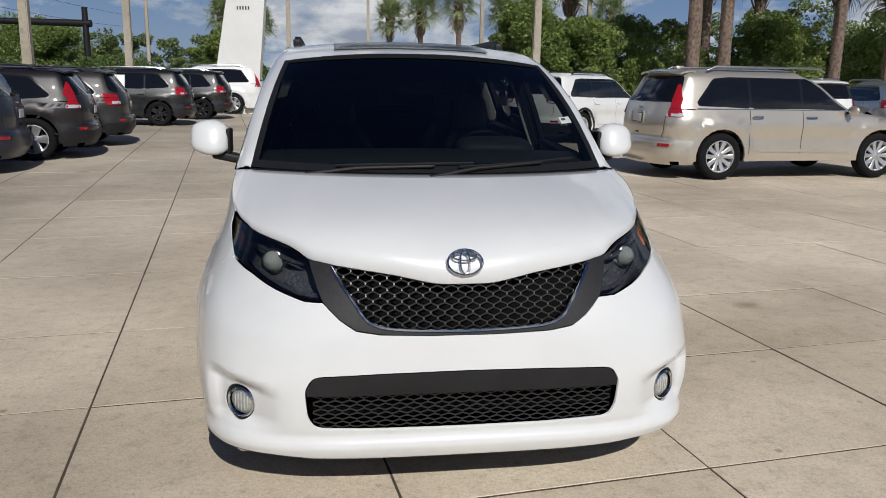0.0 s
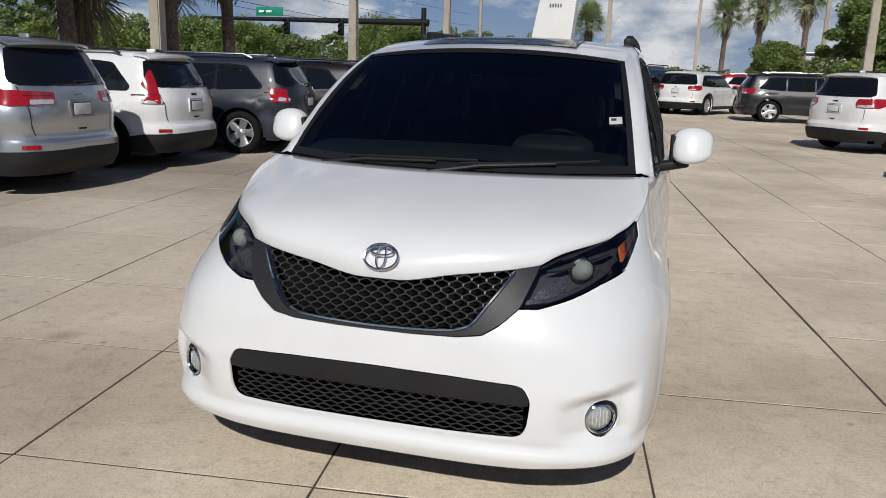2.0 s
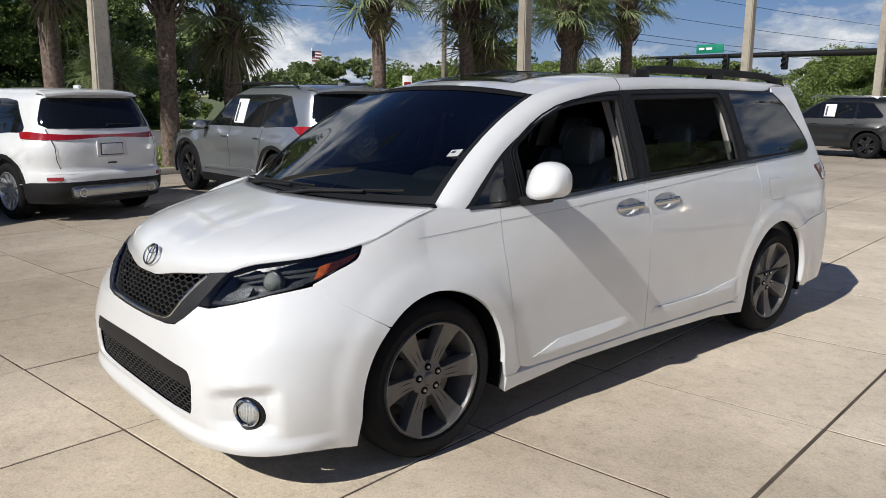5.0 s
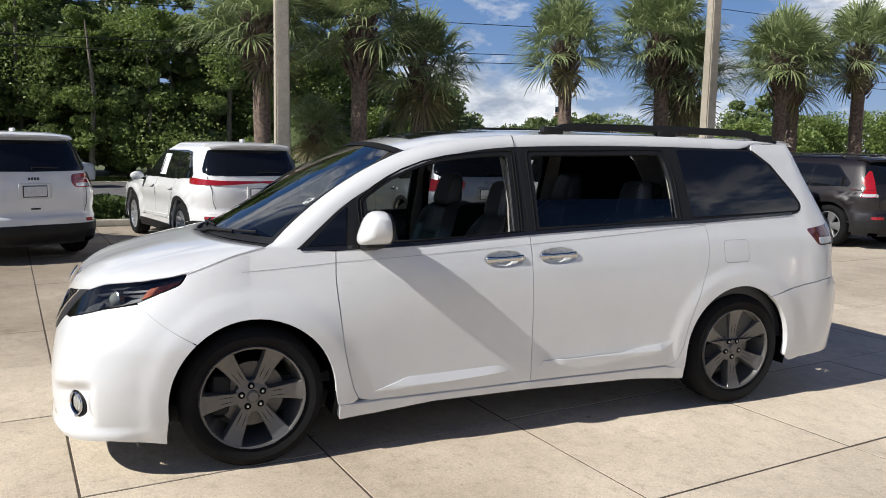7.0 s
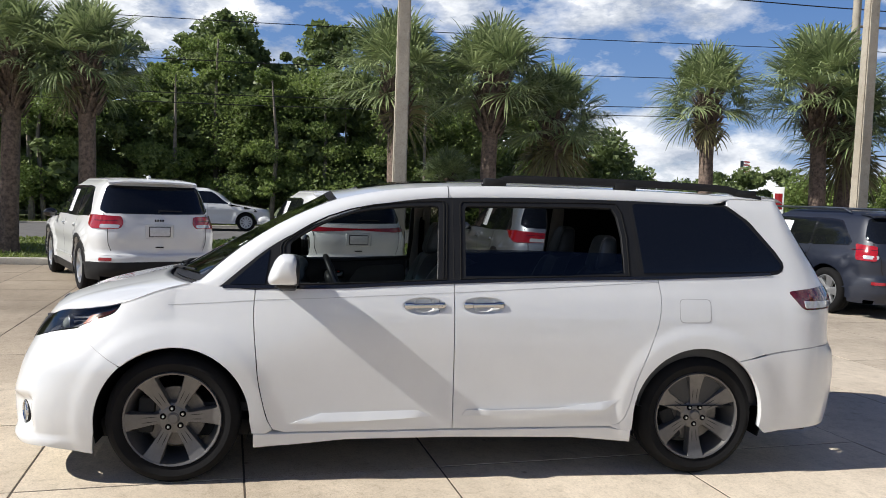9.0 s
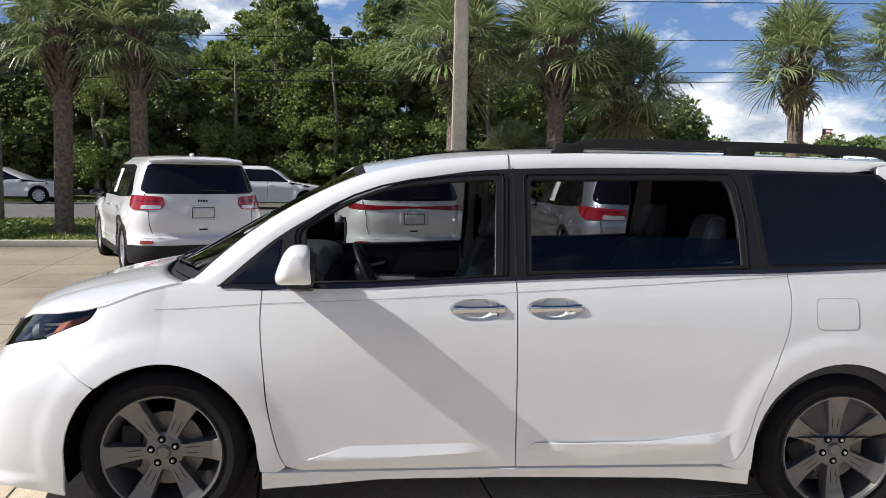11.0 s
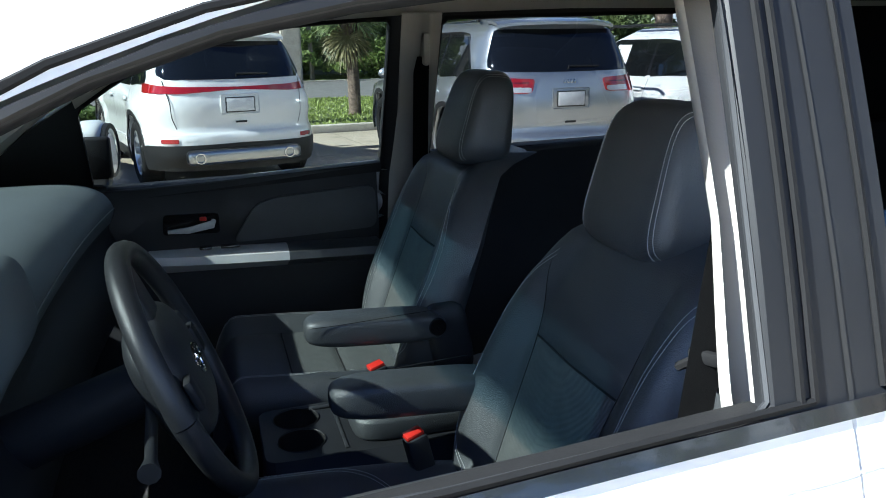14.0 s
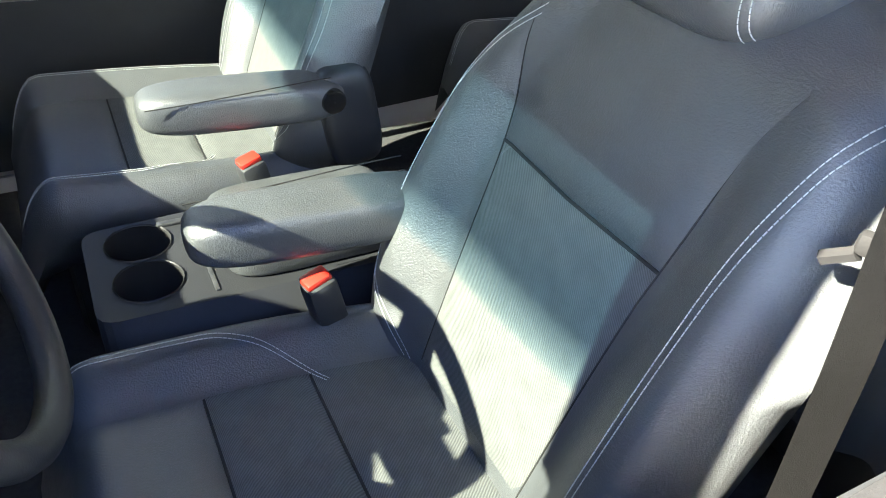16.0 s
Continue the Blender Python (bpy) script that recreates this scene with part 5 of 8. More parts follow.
M["mirror"] = plain("mirror silver", (0.9, 0.9, 0.9), 0.01, 1.0, vary=0.0)

M["silver_lamp"] = plain("lamp reflector silver", (0.17, 0.173, 0.176), 0.30, 0.7, vary=0.8, scale=120)
M["lamp_grey"] = plain("lamp inner grey", (0.062, 0.064, 0.068), 0.30, 0.4, vary=0.5, scale=70)
M["channel"] = plain("window channel rubber", (0.022, 0.023, 0.0255), 0.55, vary=0.2, spec=0.3)


# ---- the white minivan ----
van = thing("minivan", Matrix(), "clean white minivan with open windows and smoked alloy wheels", "minivan")
VC = (0, 1.6, 0.8)
S_END = 1 + Y_TAIL - Y_NOSE + 0.6
VW = M["van_white"]


def on_side(pts, n=0):
    """An outline in (y, z) turned into the skin's own (s, z)."""
    if n:
        pts = [(p.x, p.y) for p in curve_pts([(y, z, 0) for y, z in pts], n)]
    return [(s_of_y(y, z), z) for y, z in pts]


def on_front(pts):
    """An outline in (x, z) on the nose turned into (s, z)."""
    return [(s_of_x(x, z), z) for x, z in pts]


def smooth(pts, n=4):
    return [(p.x, p.y) for p in curve_pts([(a, b, 0) for a, b in pts], n)]


def left(s, z):
    return shell(s, z, 1)


def right(s, z):
    return shell(s, z, -1)


def arc(cy, cz, r, a0, a1, n=14):
    """Part of a wheel arch; 0 degrees is its rear foot, 90 its top, 180 its front foot."""
    return [(cy + r * math.cos(math.radians(a0 + (a1 - a0) * k / n)), cz + r * math.sin(math.radians(a0 + (a1 - a0) * k / n))) for k in range(n + 1)]


AF, AR = (0.005, 0.357, 0.407), (3.020, 0.372, 0.405)
af = arc(*AF, 131.5, 0, 20)
ab = [(-0.401, 0.30)] + arc(*AF, 180, 132.5, 12)
HOOD_EDGE = smooth([(-0.295, 0.978), (-0.20, 1.015), (-0.08, 1.062), (0.07, 1.10)])
LAMP_LOW = smooth([(-0.295, 0.970), (-0.33, 0.925), (-0.42, 0.886), (-0.52, 0.843)])
BELT = lambda y: spline((0.2, 0.7, 1.55, 2.2, 2.9, 3.55), (1.078, 1.086, 1.132, 1.158, 1.180, 1.212), y)
FRONT_GAP = smooth([(0.425, 1.074), (0.420, 0.93), (0.437, 0.74), (0.458, 0.56), (0.50, 0.38), (0.535, 0.305)])
MID_GAP = [(1.532, 1.128), (1.534, 0.95), (1.537, 0.7), (1.540, 0.45), (1.543, 0.302)]
SLIDE_GAP = smooth([(2.762, 1.172), (2.772, 1.06), (2.755, 0.92), (2.70, 0.77), (2.625, 0.58), (2.585, 0.42), (2.54, 0.335), (2.47, 0.31)])
g = 0.0028


def shifted(pts, d):
    return [(y + d, z) for y, z in pts]


def handle_hole(hy, grow=1.0):
    """The rim of the dish behind a door handle."""
    z0 = 1.003 + 0.020 * (hy - 1.245)
    return on_side([(hy + 0.119 + grow * 0.130 * math.copysign(abs(math.cos(a)) ** 0.8, math.cos(a)), z0 - 0.002 + grow * 0.050 * math.sin(a)) for a in [2 * math.pi * k / 32 for k in range(32)]])


for side, fn in (("left", left), ("right", right)):
    # fender
    o = [*af, (0.425, 0.285), (0.50, 0.285)] + shifted(FRONT_GAP[::-1], -g) + [(0.30, 1.080), (0.225, 1.088), (0.15, 1.098)] + HOOD_EDGE[::-1] + LAMP_LOW + [(-0.40, 0.742)]
    skin("fender", on_side(o), fn, VW, van, step=(0.022, 0.022), lip=0.03, centre=VC)
    # front door
    o = shifted(FRONT_GAP, g) + [(0.60, 0.290), (1.2, 0.296)] + shifted(MID_GAP[::-1], -g) + [(y, BELT(y) - 0.002) for y in (1.2, 0.9, 0.7, 0.55)]
    fd = skin("front_door", on_side(o), fn, VW, van, holes=[handle_hole(1.245)], step=(0.07, 0.05), lip=0.03, centre=VC)
    o = shifted(MID_GAP, g) + [(2.0, 0.306)] + shifted(SLIDE_GAP[::-1], -g) + [(y, BELT(y) - 0.002) for y in (2.5, 2.2, 1.9)]
    sd = skin("sliding_door", on_side(o), fn, VW, van, holes=[handle_hole(1.585)], step=(0.035, 0.030), lip=0.03, centre=VC)
    # rear quarter and D pillar, down to the bumper seam
    ar = arc(*AR, 180, 54, 20)
    tl = [(3.60, 1.115), (3.90, 1.150), (4.02, 1.10), (4.02, 1.015), (3.70, 1.005)]
    se = s_of_y(9, 0.8)
    rear = [(S_END, z) for z in (0.80, 1.0, 1.2, 1.4, 1.6, 1.662)]
    o = on_side(shifted(SLIDE_GAP, g) + [(2.55, 0.285), (2.612, 0.283)] + ar + [(3.45, 0.745), (3.8, 0.79)]) + rear + on_side([(3.28, 1.664), (3.27, 1.628), (3.40, 1.535), (3.55, 1.355), (3.592, 1.293), (3.597, 1.262), (3.583, 1.232), (3.555, 1.217), (3.50, 1.210), (3.2, 1.195)])
    skin("rear_quarter", o, fn, VW, van, holes=[on_side(rounded(tl, 0.03))], step=(0.028, 0.024), lip=0.03, centre=VC)
    skin("tail_lamp", on_side(rounded(tl, 0.03)), fn, M["smoke_red"], van, step=(0.05, 0.05), lip=0.03, proud=0.004, centre=VC)
    skin("reverse_lamp", on_side(rounded([(3.71, 1.016), (3.99, 1.025), (3.99, 1.055), (3.70, 1.06)], 0.012)), fn, M["clear_lens"], van, step=(0.05, 0.05), lip=0.01, proud=0.008, centre=VC)
    # rear bumper
    ar2 = arc(*AR, 53, 0, 12) + [(3.420, 0.30)]
    o = on_side([(3.45, 0.733)] + ar2 + [(3.46, 0.26), (3.95, 0.30)]) + [(S_END, 0.30), (S_END, 0.79)] + on_side([(3.8, 0.783)])
    skin("rear_bumper", o, fn, VW, van, step=(0.03, 0.026), lip=0.04, proud=0.004, centre=VC)
    # floors of the bumper seams, coloured grey for the shade inside them
    skin("bumper_seam", on_side([(-0.277, 0.660), (-0.292, 0.690), (-0.395, 0.762), (-0.505, 0.842), (-0.522, 0.822), (-0.405, 0.722)]), fn, M["seam_grey"], van, step=(0.03, 0.03), lip=0, proud=-0.0045, centre=VC)
    skin("bumper_seam", on_side([(3.44, 0.720), (3.8, 0.772)]) + [(S_END, 0.778), (S_END, 0.812)] + on_side([(3.8, 0.802), (3.44, 0.757)]), fn, M["seam_grey"], van, step=(0.05, 0.03), lip=0, proud=-0.0045, centre=VC)
    # sill skirt
    o = [(0.432, 0.205), (0.62, 0.215), (0.95, 0.245), (1.55, 0.252), (2.25, 0.245), (2.605, 0.215), (2.605, 0.283), (2.45, 0.300), (1.55, 0.292), (0.62, 0.279), (0.432, 0.279)]
    skin("side_skirt", on_side(o), fn, VW, van, step=(0.08, 0.03), lip=0.05, proud=0.004, centre=VC)
    # scalloped panels low on the doors
    for o in ([(0.62, 0.335), (0.80, 0.398), (1.34, 0.412), (1.42, 0.375), (0.72, 0.338)], [(1.59, 0.378), (1.62, 0.412), (2.14, 0.425), (2.42, 0.455), (2.535, 0.475), (2.44, 0.412), (2.30, 0.392)]):
        zt = max(z for y, z in o)
        skin("door_crease", on_side(rounded(o, 0.006)), lambda s, z, fn=fn, zt=zt, ya=o[0][0], yb=max(y for y, z in o): Vector(fn(s, z)) + Vector((math.copysign(0.021 * min(1, max(0, (zt - z) / 0.06)) * min(1, max(0, (s - 1 - ya) / 0.16)) * min(1, max(0, (yb - s + 1) / 0.12)), fn(s, z)[0]), 0, 0)), VW, van, step=(0.04, 0.012), lip=0.014, proud=0.0004, centre=VC)
    # black window band with its openings
    band = [(0.232, 1.086), (0.35, 1.19), (0.47, 1.288), (0.60, 1.370), (0.75, 1.443), (0.90, 1.503), (1.05, 1.548), (1.26, 1.588), (1.51, 1.612), (2.0, 1.628), (2.58, 1.632), (3.15, 1.628), (3.27, 1.622), (3.40, 1.53), (3.55, 1.35), (3.587, 1.291), (3.592, 1.262), (3.579, 1.236), (3.552, 1.221), (3.50, 1.214)] + [(y, BELT(y) + 0.001) for y in (3.2, 2.9, 2.55, 2.2, 1.9, 1.55, 1.2, 0.9, 0.7, 0.5, 0.35)]
    w0 = [(0.285, 1.100), (0.36, 1.170), (0.44, 1.245), (0.497, 1.292), (0.476, 1.104)]
    w1 = [(0.612, 1.110), (0.604, 1.325), (0.615, 1.345), (0.69, 1.396), (0.76, 1.437), (0.84, 1.475), (0.95, 1.512), (1.07, 1.537), (1.18, 1.551), (1.29, 1.561), (1.40, 1.567), (1.440, 1.566), (1.452, 1.552), (1.440, 1.152), (1.425, 1.140), (1.1, 1.122)]
    w2 = [(1.600, 1.170), (1.605, 1.556), (1.62, 1.572), (2.40, 1.588), (2.505, 1.586), (2.535, 1.54), (2.555, 1.42), (2.555, 1.205), (2.2, 1.185)]
    w3 = [(2.675, 1.208), (2.640, 1.605), (2.66, 1.616), (3.24, 1.613), (3.36, 1.53), (3.52, 1.345), (3.565, 1.285), (3.571, 1.262), (3.560, 1.244), (3.538, 1.235), (3.50, 1.232)]
    skin("window_band", on_side(band), fn, M["trim_black"], van, holes=[on_side(w1), on_side(w2)], step=(0.08, 0.06), lip=0.03, proud=0.001, centre=VC, label="black window surround with pillars")
    skin("front_quarter_glass", on_side(w0), fn, M["tint_dark"], van, step=(0.08, 0.08), lip=0.004, proud=0.005, centre=VC)
    skin("rear_side_glass", on_side(w3), fn, M["tint_dark"], van, step=(0.1, 0.08), lip=0.004, proud=0.005, centre=VC, label="black tinted rear side glass")
    half = [(1.600, 1.170), (1.603, 1.325), (2.0, 1.328), (2.555, 1.322), (2.555, 1.205), (2.2, 1.185)] if side == "left" else w2
    skin("sliding_door_glass", on_side(half), fn, M["tint_side"], van, step=(0.1, 0.08), lip=0, proud=-0.012, centre=VC, label="tinted glass wound half down" if side == "left" else "tinted door glass")
    if side == "right":
        skin("front_door_glass", on_side(w1), fn, M["clear_glass"], van, step=(0.1, 0.08), lip=0, proud=-0.012, centre=VC)
    # door pillars: thin raised strips and shut line in the band
    for o in ([(1.527, 1.135), (1.5265, 1.62), (1.5315, 1.62), (1.5335, 1.135)], [(2.655, 1.165), (2.615, 1.632), (2.620, 1.632), (2.660, 1.165)]):
        skin("shut_line", on_side(o), fn, M["dark"], van, step=(0.1, 0.08), lip=0, proud=0.0025, centre=VC)
    belt = [(y, BELT(y) + 0.016) for y in (0.25, 0.5, 0.9, 1.3, 1.7, 2.2, 2.7, 3.2, 3.5)]
    skin("belt_trim", on_side(belt + [(y, z - 0.017) for y, z in belt[::-1]]), fn, M["gloss_black"], van, step=(0.1, 0.1), lip=0.012, proud=0.006, centre=VC, label="gloss black strip under the windows")
    # shoulder crease: a thin grey strip painting its line of shade on the skin
    cr = [(-0.04, 0.983), (0.1, 0.992), (0.45, 1.020), (1.0, 1.050), (1.5, 1.078), (2.2, 1.122), (2.76, 1.160)]
    skin("shoulder_line", on_side(cr + [(y, z - 0.0025) for y, z in cr[::-1]]), fn, M["seam_grey"], van, step=(0.1, 0.1), lip=0, proud=0.0015, centre=VC)
    # shade of the hood's gap, drawn as a grey strip
    skin("shut_line", on_side(HOOD_EDGE + [(y + 0.003, z - 0.004) for y, z in HOOD_EDGE[::-1]]), fn, M["seam_grey"], van, step=(0.1, 0.1), lip=0, proud=0.0022, centre=VC)
    # fuel flap
    if side == "left":
        # grey sheet under the flap: its rim paints the gap's shade
        skin("fuel_flap", on_side(rounded([(2.885, 0.925), (3.085, 0.925), (3.085, 1.065), (2.885, 1.065)], 0.03)), fn, M["seam_grey"], van, step=(0.1, 0.1), lip=0, proud=0.001, centre=VC)
        skin("fuel_flap", on_side(rounded([(2.888, 0.928), (3.082, 0.928), (3.082, 1.062), (2.888, 1.062)], 0.03)), fn, VW, van, step=(0.1, 0.1), lip=0, proud=0.0022, centre=VC)
    sg = 1 if side == "left" else -1
    # door handles in dished recesses
    for hy, door in ((1.245, fd), (1.585, sd)):
        y0, y1, z0 = hy, hy + 0.238, 1.003 + 0.020 * (hy - 1.245)
        skin("handle_recess", handle_hole(hy, 1.004), lambda s, z, fn=fn, yc=y0 + 0.119, zc=z0: recess(fn, s, z, yc, zc), VW, door, step=(0.010, 0.008), lip=0, proud=0, centre=VC)
        x0 = half_width(hy, z0)
        bm = bmesh.new()
        rows = []
        for k in range(41):
            u = k / 40
            y = y0 + (y1 - y0) * u
            tip = math.sqrt(max(0.06, 1 - max(0, 1 - min(u, 1 - u) / 0.05) ** 2))
            bow = 0.004 * min(1, u / 0.16, (1 - u) / 0.16) ** 0.6
            hz = (0.0142 + 0.0040 * min(1, max(0, abs(2 * u - 1) - 0.45) / 0.25)) * tip
            ring = []
            for j in range(16):
                a = 2 * math.pi * j / 16
                ca, sa = math.cos(a), math.sin(a)
                ring.append((sg * (x0 + bow + 0.0105 * tip * math.copysign(abs(ca) ** 0.7, ca)), y, z0 + (0.006 * u) + hz * math.copysign(abs(sa) ** 0.85, sa)))
            rows.append(ring)
        vs = loft(bm, rows, close=True)
        bm.faces.new(vs[0][::-1]), bm.faces.new(vs[-1])
        hd = part("door_handle", bm, M["chrome"], door, "chrome pull handle")
        bm = bmesh.new()
        if door is fd:
            lathe(bm, [(0.001, -0.001), (0.0055, -0.001), (0.0065, 0.0005), (0.0078, 0.0), (0.0085, -0.004)], 18, pose(sg * (x0 + 0.0142), y1 - 0.026, z0 + 0.006, 0, 0, 0 if sg > 0 else 180))
            part("lock", bm, M["satin"], hd)
            bm = bmesh.new()
        k = 33 if door is fd else 9
        mid = Vector((sg * (x0 + 0.004), y0, z0 + 0.006 * k / 40))
        rim = []
        for dy in (-0.0008, 0.0008):
            rim.append([(mid.x + (px - mid.x) * 1.025, rows[k][0][1] + dy, mid.z + (pz - mid.z) * 1.025) for px, py, pz in rows[k]])
        loft(bm, rim, close=True)
        part("handle_gap", bm, M["dark"], hd)
    # wing mirror
    bm = bmesh.new()
    rows = []
    for k in range(15):
        u = k / 14
        r = math.sin(math.pi * (0.06 + 0.90 * u)) ** 0.30
        x = 0.965 + 0.180 * u
        zc, yc = 1.192 + 0.010 * u, 0.60 + 0.015 * u
        hz, hy = 0.096 * r * (1 - 0.10 * u), 0.114 * r
        ring = []
        for a in [2 * math.pi * j / 24 for j in range(24)]:
            c, q = math.copysign(abs(math.cos(a)) ** 0.60, math.cos(a)), math.copysign(abs(math.sin(a)) ** 0.62, math.sin(a))
            lean = 1 - 0.30 * (q + 0.6) if c < 0 else 1 - 0.10 * (q + 0.6)
            ring.append((sg * x, yc + hy * c * lean * (0.52 if c > 0 else 1.0), zc + hz * max(q, -0.86)))
        rows.append(ring)
    vs = loft(bm, rows, close=True)
    bm.faces.new(vs[0][::-1]), bm.faces.new(vs[-1])
    wm = part("wing_mirror", bm, VW, van, angle=60)
    bm = bmesh.new()
    lathe(bm, [(0.066, -0.004), (0.069, 0.004), (0.082, 0.002), (0.084, -0.02)], 32, pose(sg * 1.045, 0.655, 1.196, 0, 0, 90 + sg * 9) @ Matrix.Diagonal((1, 1.05, 0.98, 1)))
    part("mirror_rim", bm, M["black"], wm, "black mirror rim")
    bm = bmesh.new()
    lathe(bm, [(0.001, 0), (0.067, 0.0), (0.068, -0.01)], 32, pose(sg * 1.045, 0.656, 1.196, 0, 0, 90 + sg * 9) @ Matrix.Diagonal((1, 1.05, 0.98, 1)))
    part("mirror_glass", bm, M["mirror"], wm, "silvered mirror glass")
    bm = bmesh.new()
    box(bm, (0.16, 0.10, 0.045), pose(sg * 0.965, 0.60, 1.105, 0, sg * -12, 0), 0.015, 3)
    part("mirror_foot", bm, M["black"], wm, "black mirror foot")
    bm = bmesh.new()
    box(bm, (0.024, 0.115, 0.125), pose(sg * 0.962, 0.605, 1.185), 0.011, 3)
    part("mirror_cheek", bm, M["black"], wm)

    # A pillar, cant rail and roof edge
    low = [(shell(s_of_y(y, z), z, sg)) for y, z in smooth([(0.078, 1.0995), (0.15, 1.0965), (0.228, 1.0875), (0.35, 1.19), (0.47, 1.290), (0.60, 1.373), (0.75, 1.447), (0.90, 1.507), (1.05, 1.552), (1.26, 1.592), (1.51, 1.616), (2.0, 1.631), (2.58, 1.635), (3.15, 1.631), (3.30, 1.664), (3.62, 1.664)], 3)]
    rows = []
    for p in low:
        q = roof_edge(p[1], sg)
        p, q = Vector(p), Vector(q)
        mid = (p + q) / 2 + Vector((sg * 0.018, 0, 0.012)) * min(1, (p - q).length / 0.12) ** 2
        rows.append([p, p.lerp(mid, 0.5) + Vector((sg * 0.006, 0, 0.002)), mid, mid.lerp(q, 0.5) + Vector((sg * 0.002, 0, 0.006)), q])
    bm = bmesh.new()
    loft(bm, rows)
    part("cant_rail", bm, VW, van, angle=80)
    rw = min(rows, key=lambda r: abs(r[0].y - 1.53))
    bm = bmesh.new()
    tube(bm, [c + Vector((sg * 0.0005, 0, 0.0005)) for c in rw], 0.0022, 5)
    part("roof_seam", bm, M["dark"], van)
    if side == "left":
        bm = bmesh.new()
        tube(bm, [Vector(shell(s_of_y(y, z), z, sg)) + Vector((-sg * 0.010, 0, 0)) for y, z in w1 + w1[:1]], 0.0045, 6, False)
        part("window_channel", bm, M["channel"], van, "grey rubber window channel")
        for ww, grow in ((w1, 0.030), (w1, 0.048), (w2, 0.028)):
            cy, cz = sum(q[0] for q in ww) / len(ww), sum(q[1] for q in ww) / len(ww)
            ring = [(y + math.copysign(min(grow, abs(y - cy) * 0.12), y - cy), z + math.copysign(min(grow, abs(z - cz) * 0.16), z - cz)) for y, z in ww]
            ring = [(y, max(z, BELT(y) + 0.022)) for y, z in ring]
            ring = [(a[0] + (b[0] - a[0]) * k / 8, a[1] + (b[1] - a[1]) * k / 8) for a, b in zip(ring, ring[1:] + ring[:1]) for k in range(8)]
            bm = bmesh.new()
            tube(bm, [Vector(shell(s_of_y(y, z), z, sg)) + Vector((sg * 0.002, 0, 0)) for y, z in ring + ring[:1]], 0.0046, 6, False)
            part("frame_ridge", bm, M["rubber"], van)
    # roof rails
    bm = bmesh.new()
    pts = []
    rows = []
    for k in range(25):
        u = k / 24
        y = 1.72 + 1.80 * u
        lift = min(1, u / 0.10, (1 - u) / 0.14)
        lift = lift * lift * (3 - 2 * lift)
        x, zb = sg * 0.655, roof_z(0.655, y)
        h = 0.012 + 0.052 * lift
        rows.append([(x - 0.022, y, zb + h - 0.018), (x - 0.016, y, zb + h), (x + 0.016, y, zb + h), (x + 0.022, y, zb + h - 0.018), (x + 0.019, y, zb + h - 0.044), (x - 0.019, y, zb + h - 0.044)])
    vs = loft(bm, rows, close=True)
    bm.faces.new(vs[0]), bm.faces.new(vs[-1][::-1])
    rr = part("roof_rail", bm, M["black"], van, "matt black roof rail")
    for fy in (1.80, 2.62, 3.42):
        bm = bmesh.new()
        box(bm, (0.05, 0.14, 0.05), pose(sg * 0.655, fy, roof_z(0.655, fy) + 0.018), 0.012)
        part("rail_foot", bm, M["black"], rr)
    # headlamp
    lamp = on_side(smooth([(-0.295, 0.975), (-0.37, 0.957), (-0.47, 0.940)], 3)) + on_front([(0.70, 0.922), (0.62, 0.905), (0.548, 0.872), (0.530, 0.820), (0.498, 0.748), (0.56, 0.748), (0.66, 0.776), (0.75, 0.812)]) + on_side([(-0.52, 0.846), (-0.42, 0.889), (-0.335, 0.928)])
    hl = skin("headlamp", lamp, fn, M["lamp_house"], van, step=(0.03, 0.03), lip=-0.085, proud=-0.085, centre=VC, label="dark smoked headlamp")
    skin("lamp_cover", lamp, fn, M["lamp_glass"], hl, step=(0.03, 0.03), lip=0, proud=0.001, centre=VC)
    for x, z, r in ((0.700, 0.838, 0.040),):
        p = shell(s_of_x(x, z), z, sg)
        bm = bmesh.new()
        mm = pose(p[0] * 0.97, p[1] + 0.06, p[2], 0, 0, -90 + sg * 25)
        lathe(bm, [(0.001, 0.032), (r * 0.5, 0.028), (r * 0.85, 0.014), (r, 0.0)], 24, mm)
        part("projector", bm, M["lens"], hl)
        bm = bmesh.new()
        lathe(bm, [(r, -0.005), (r * 1.05, 0.006), (r * 1.16, 0.002), (r * 1.2, -0.02)], 28, mm)
        part("bezel", bm, M["satin"], hl)
    rf = on_front([(0.545, 0.785), (0.600, 0.788), (0.655, 0.812), (0.648, 0.850), (0.610, 0.842), (0.565, 0.815)])
    skin("reflector", rounded(rf, 0.008), fn, M["silver_lamp"], hl, step=(0.03, 0.03), lip=0.02, proud=-0.05, centre=VC, label="bright faceted reflector")
    rf = on_front([(0.755, 0.838), (0.800, 0.866), (0.835, 0.885), (0.800, 0.890), (0.765, 0.870), (0.752, 0.835)])
    skin("reflector", rounded(rf, 0.008), fn, M["lamp_grey"], hl, step=(0.03, 0.03), lip=0.02, proud=-0.045, centre=VC)
    rf = on_front([(0.575, 0.868), (0.64, 0.886), (0.72, 0.902), (0.80, 0.915), (0.79, 0.903), (0.70, 0.888), (0.62, 0.868)])
    skin("brow", rounded(rf, 0.005), fn, M["lamp_grey"], hl, step=(0.03, 0.03), lip=0.02, proud=-0.03, centre=VC)
    am = on_side([(-0.308, 0.956), (-0.36, 0.940), (-0.47, 0.910), (-0.51, 0.862), (-0.43, 0.894), (-0.35, 0.926)])
    skin("amber_reflector", rounded(am, 0.008), fn, M["amber"], hl, step=(0.03, 0.03), lip=0.008, proud=-0.012, centre=VC)
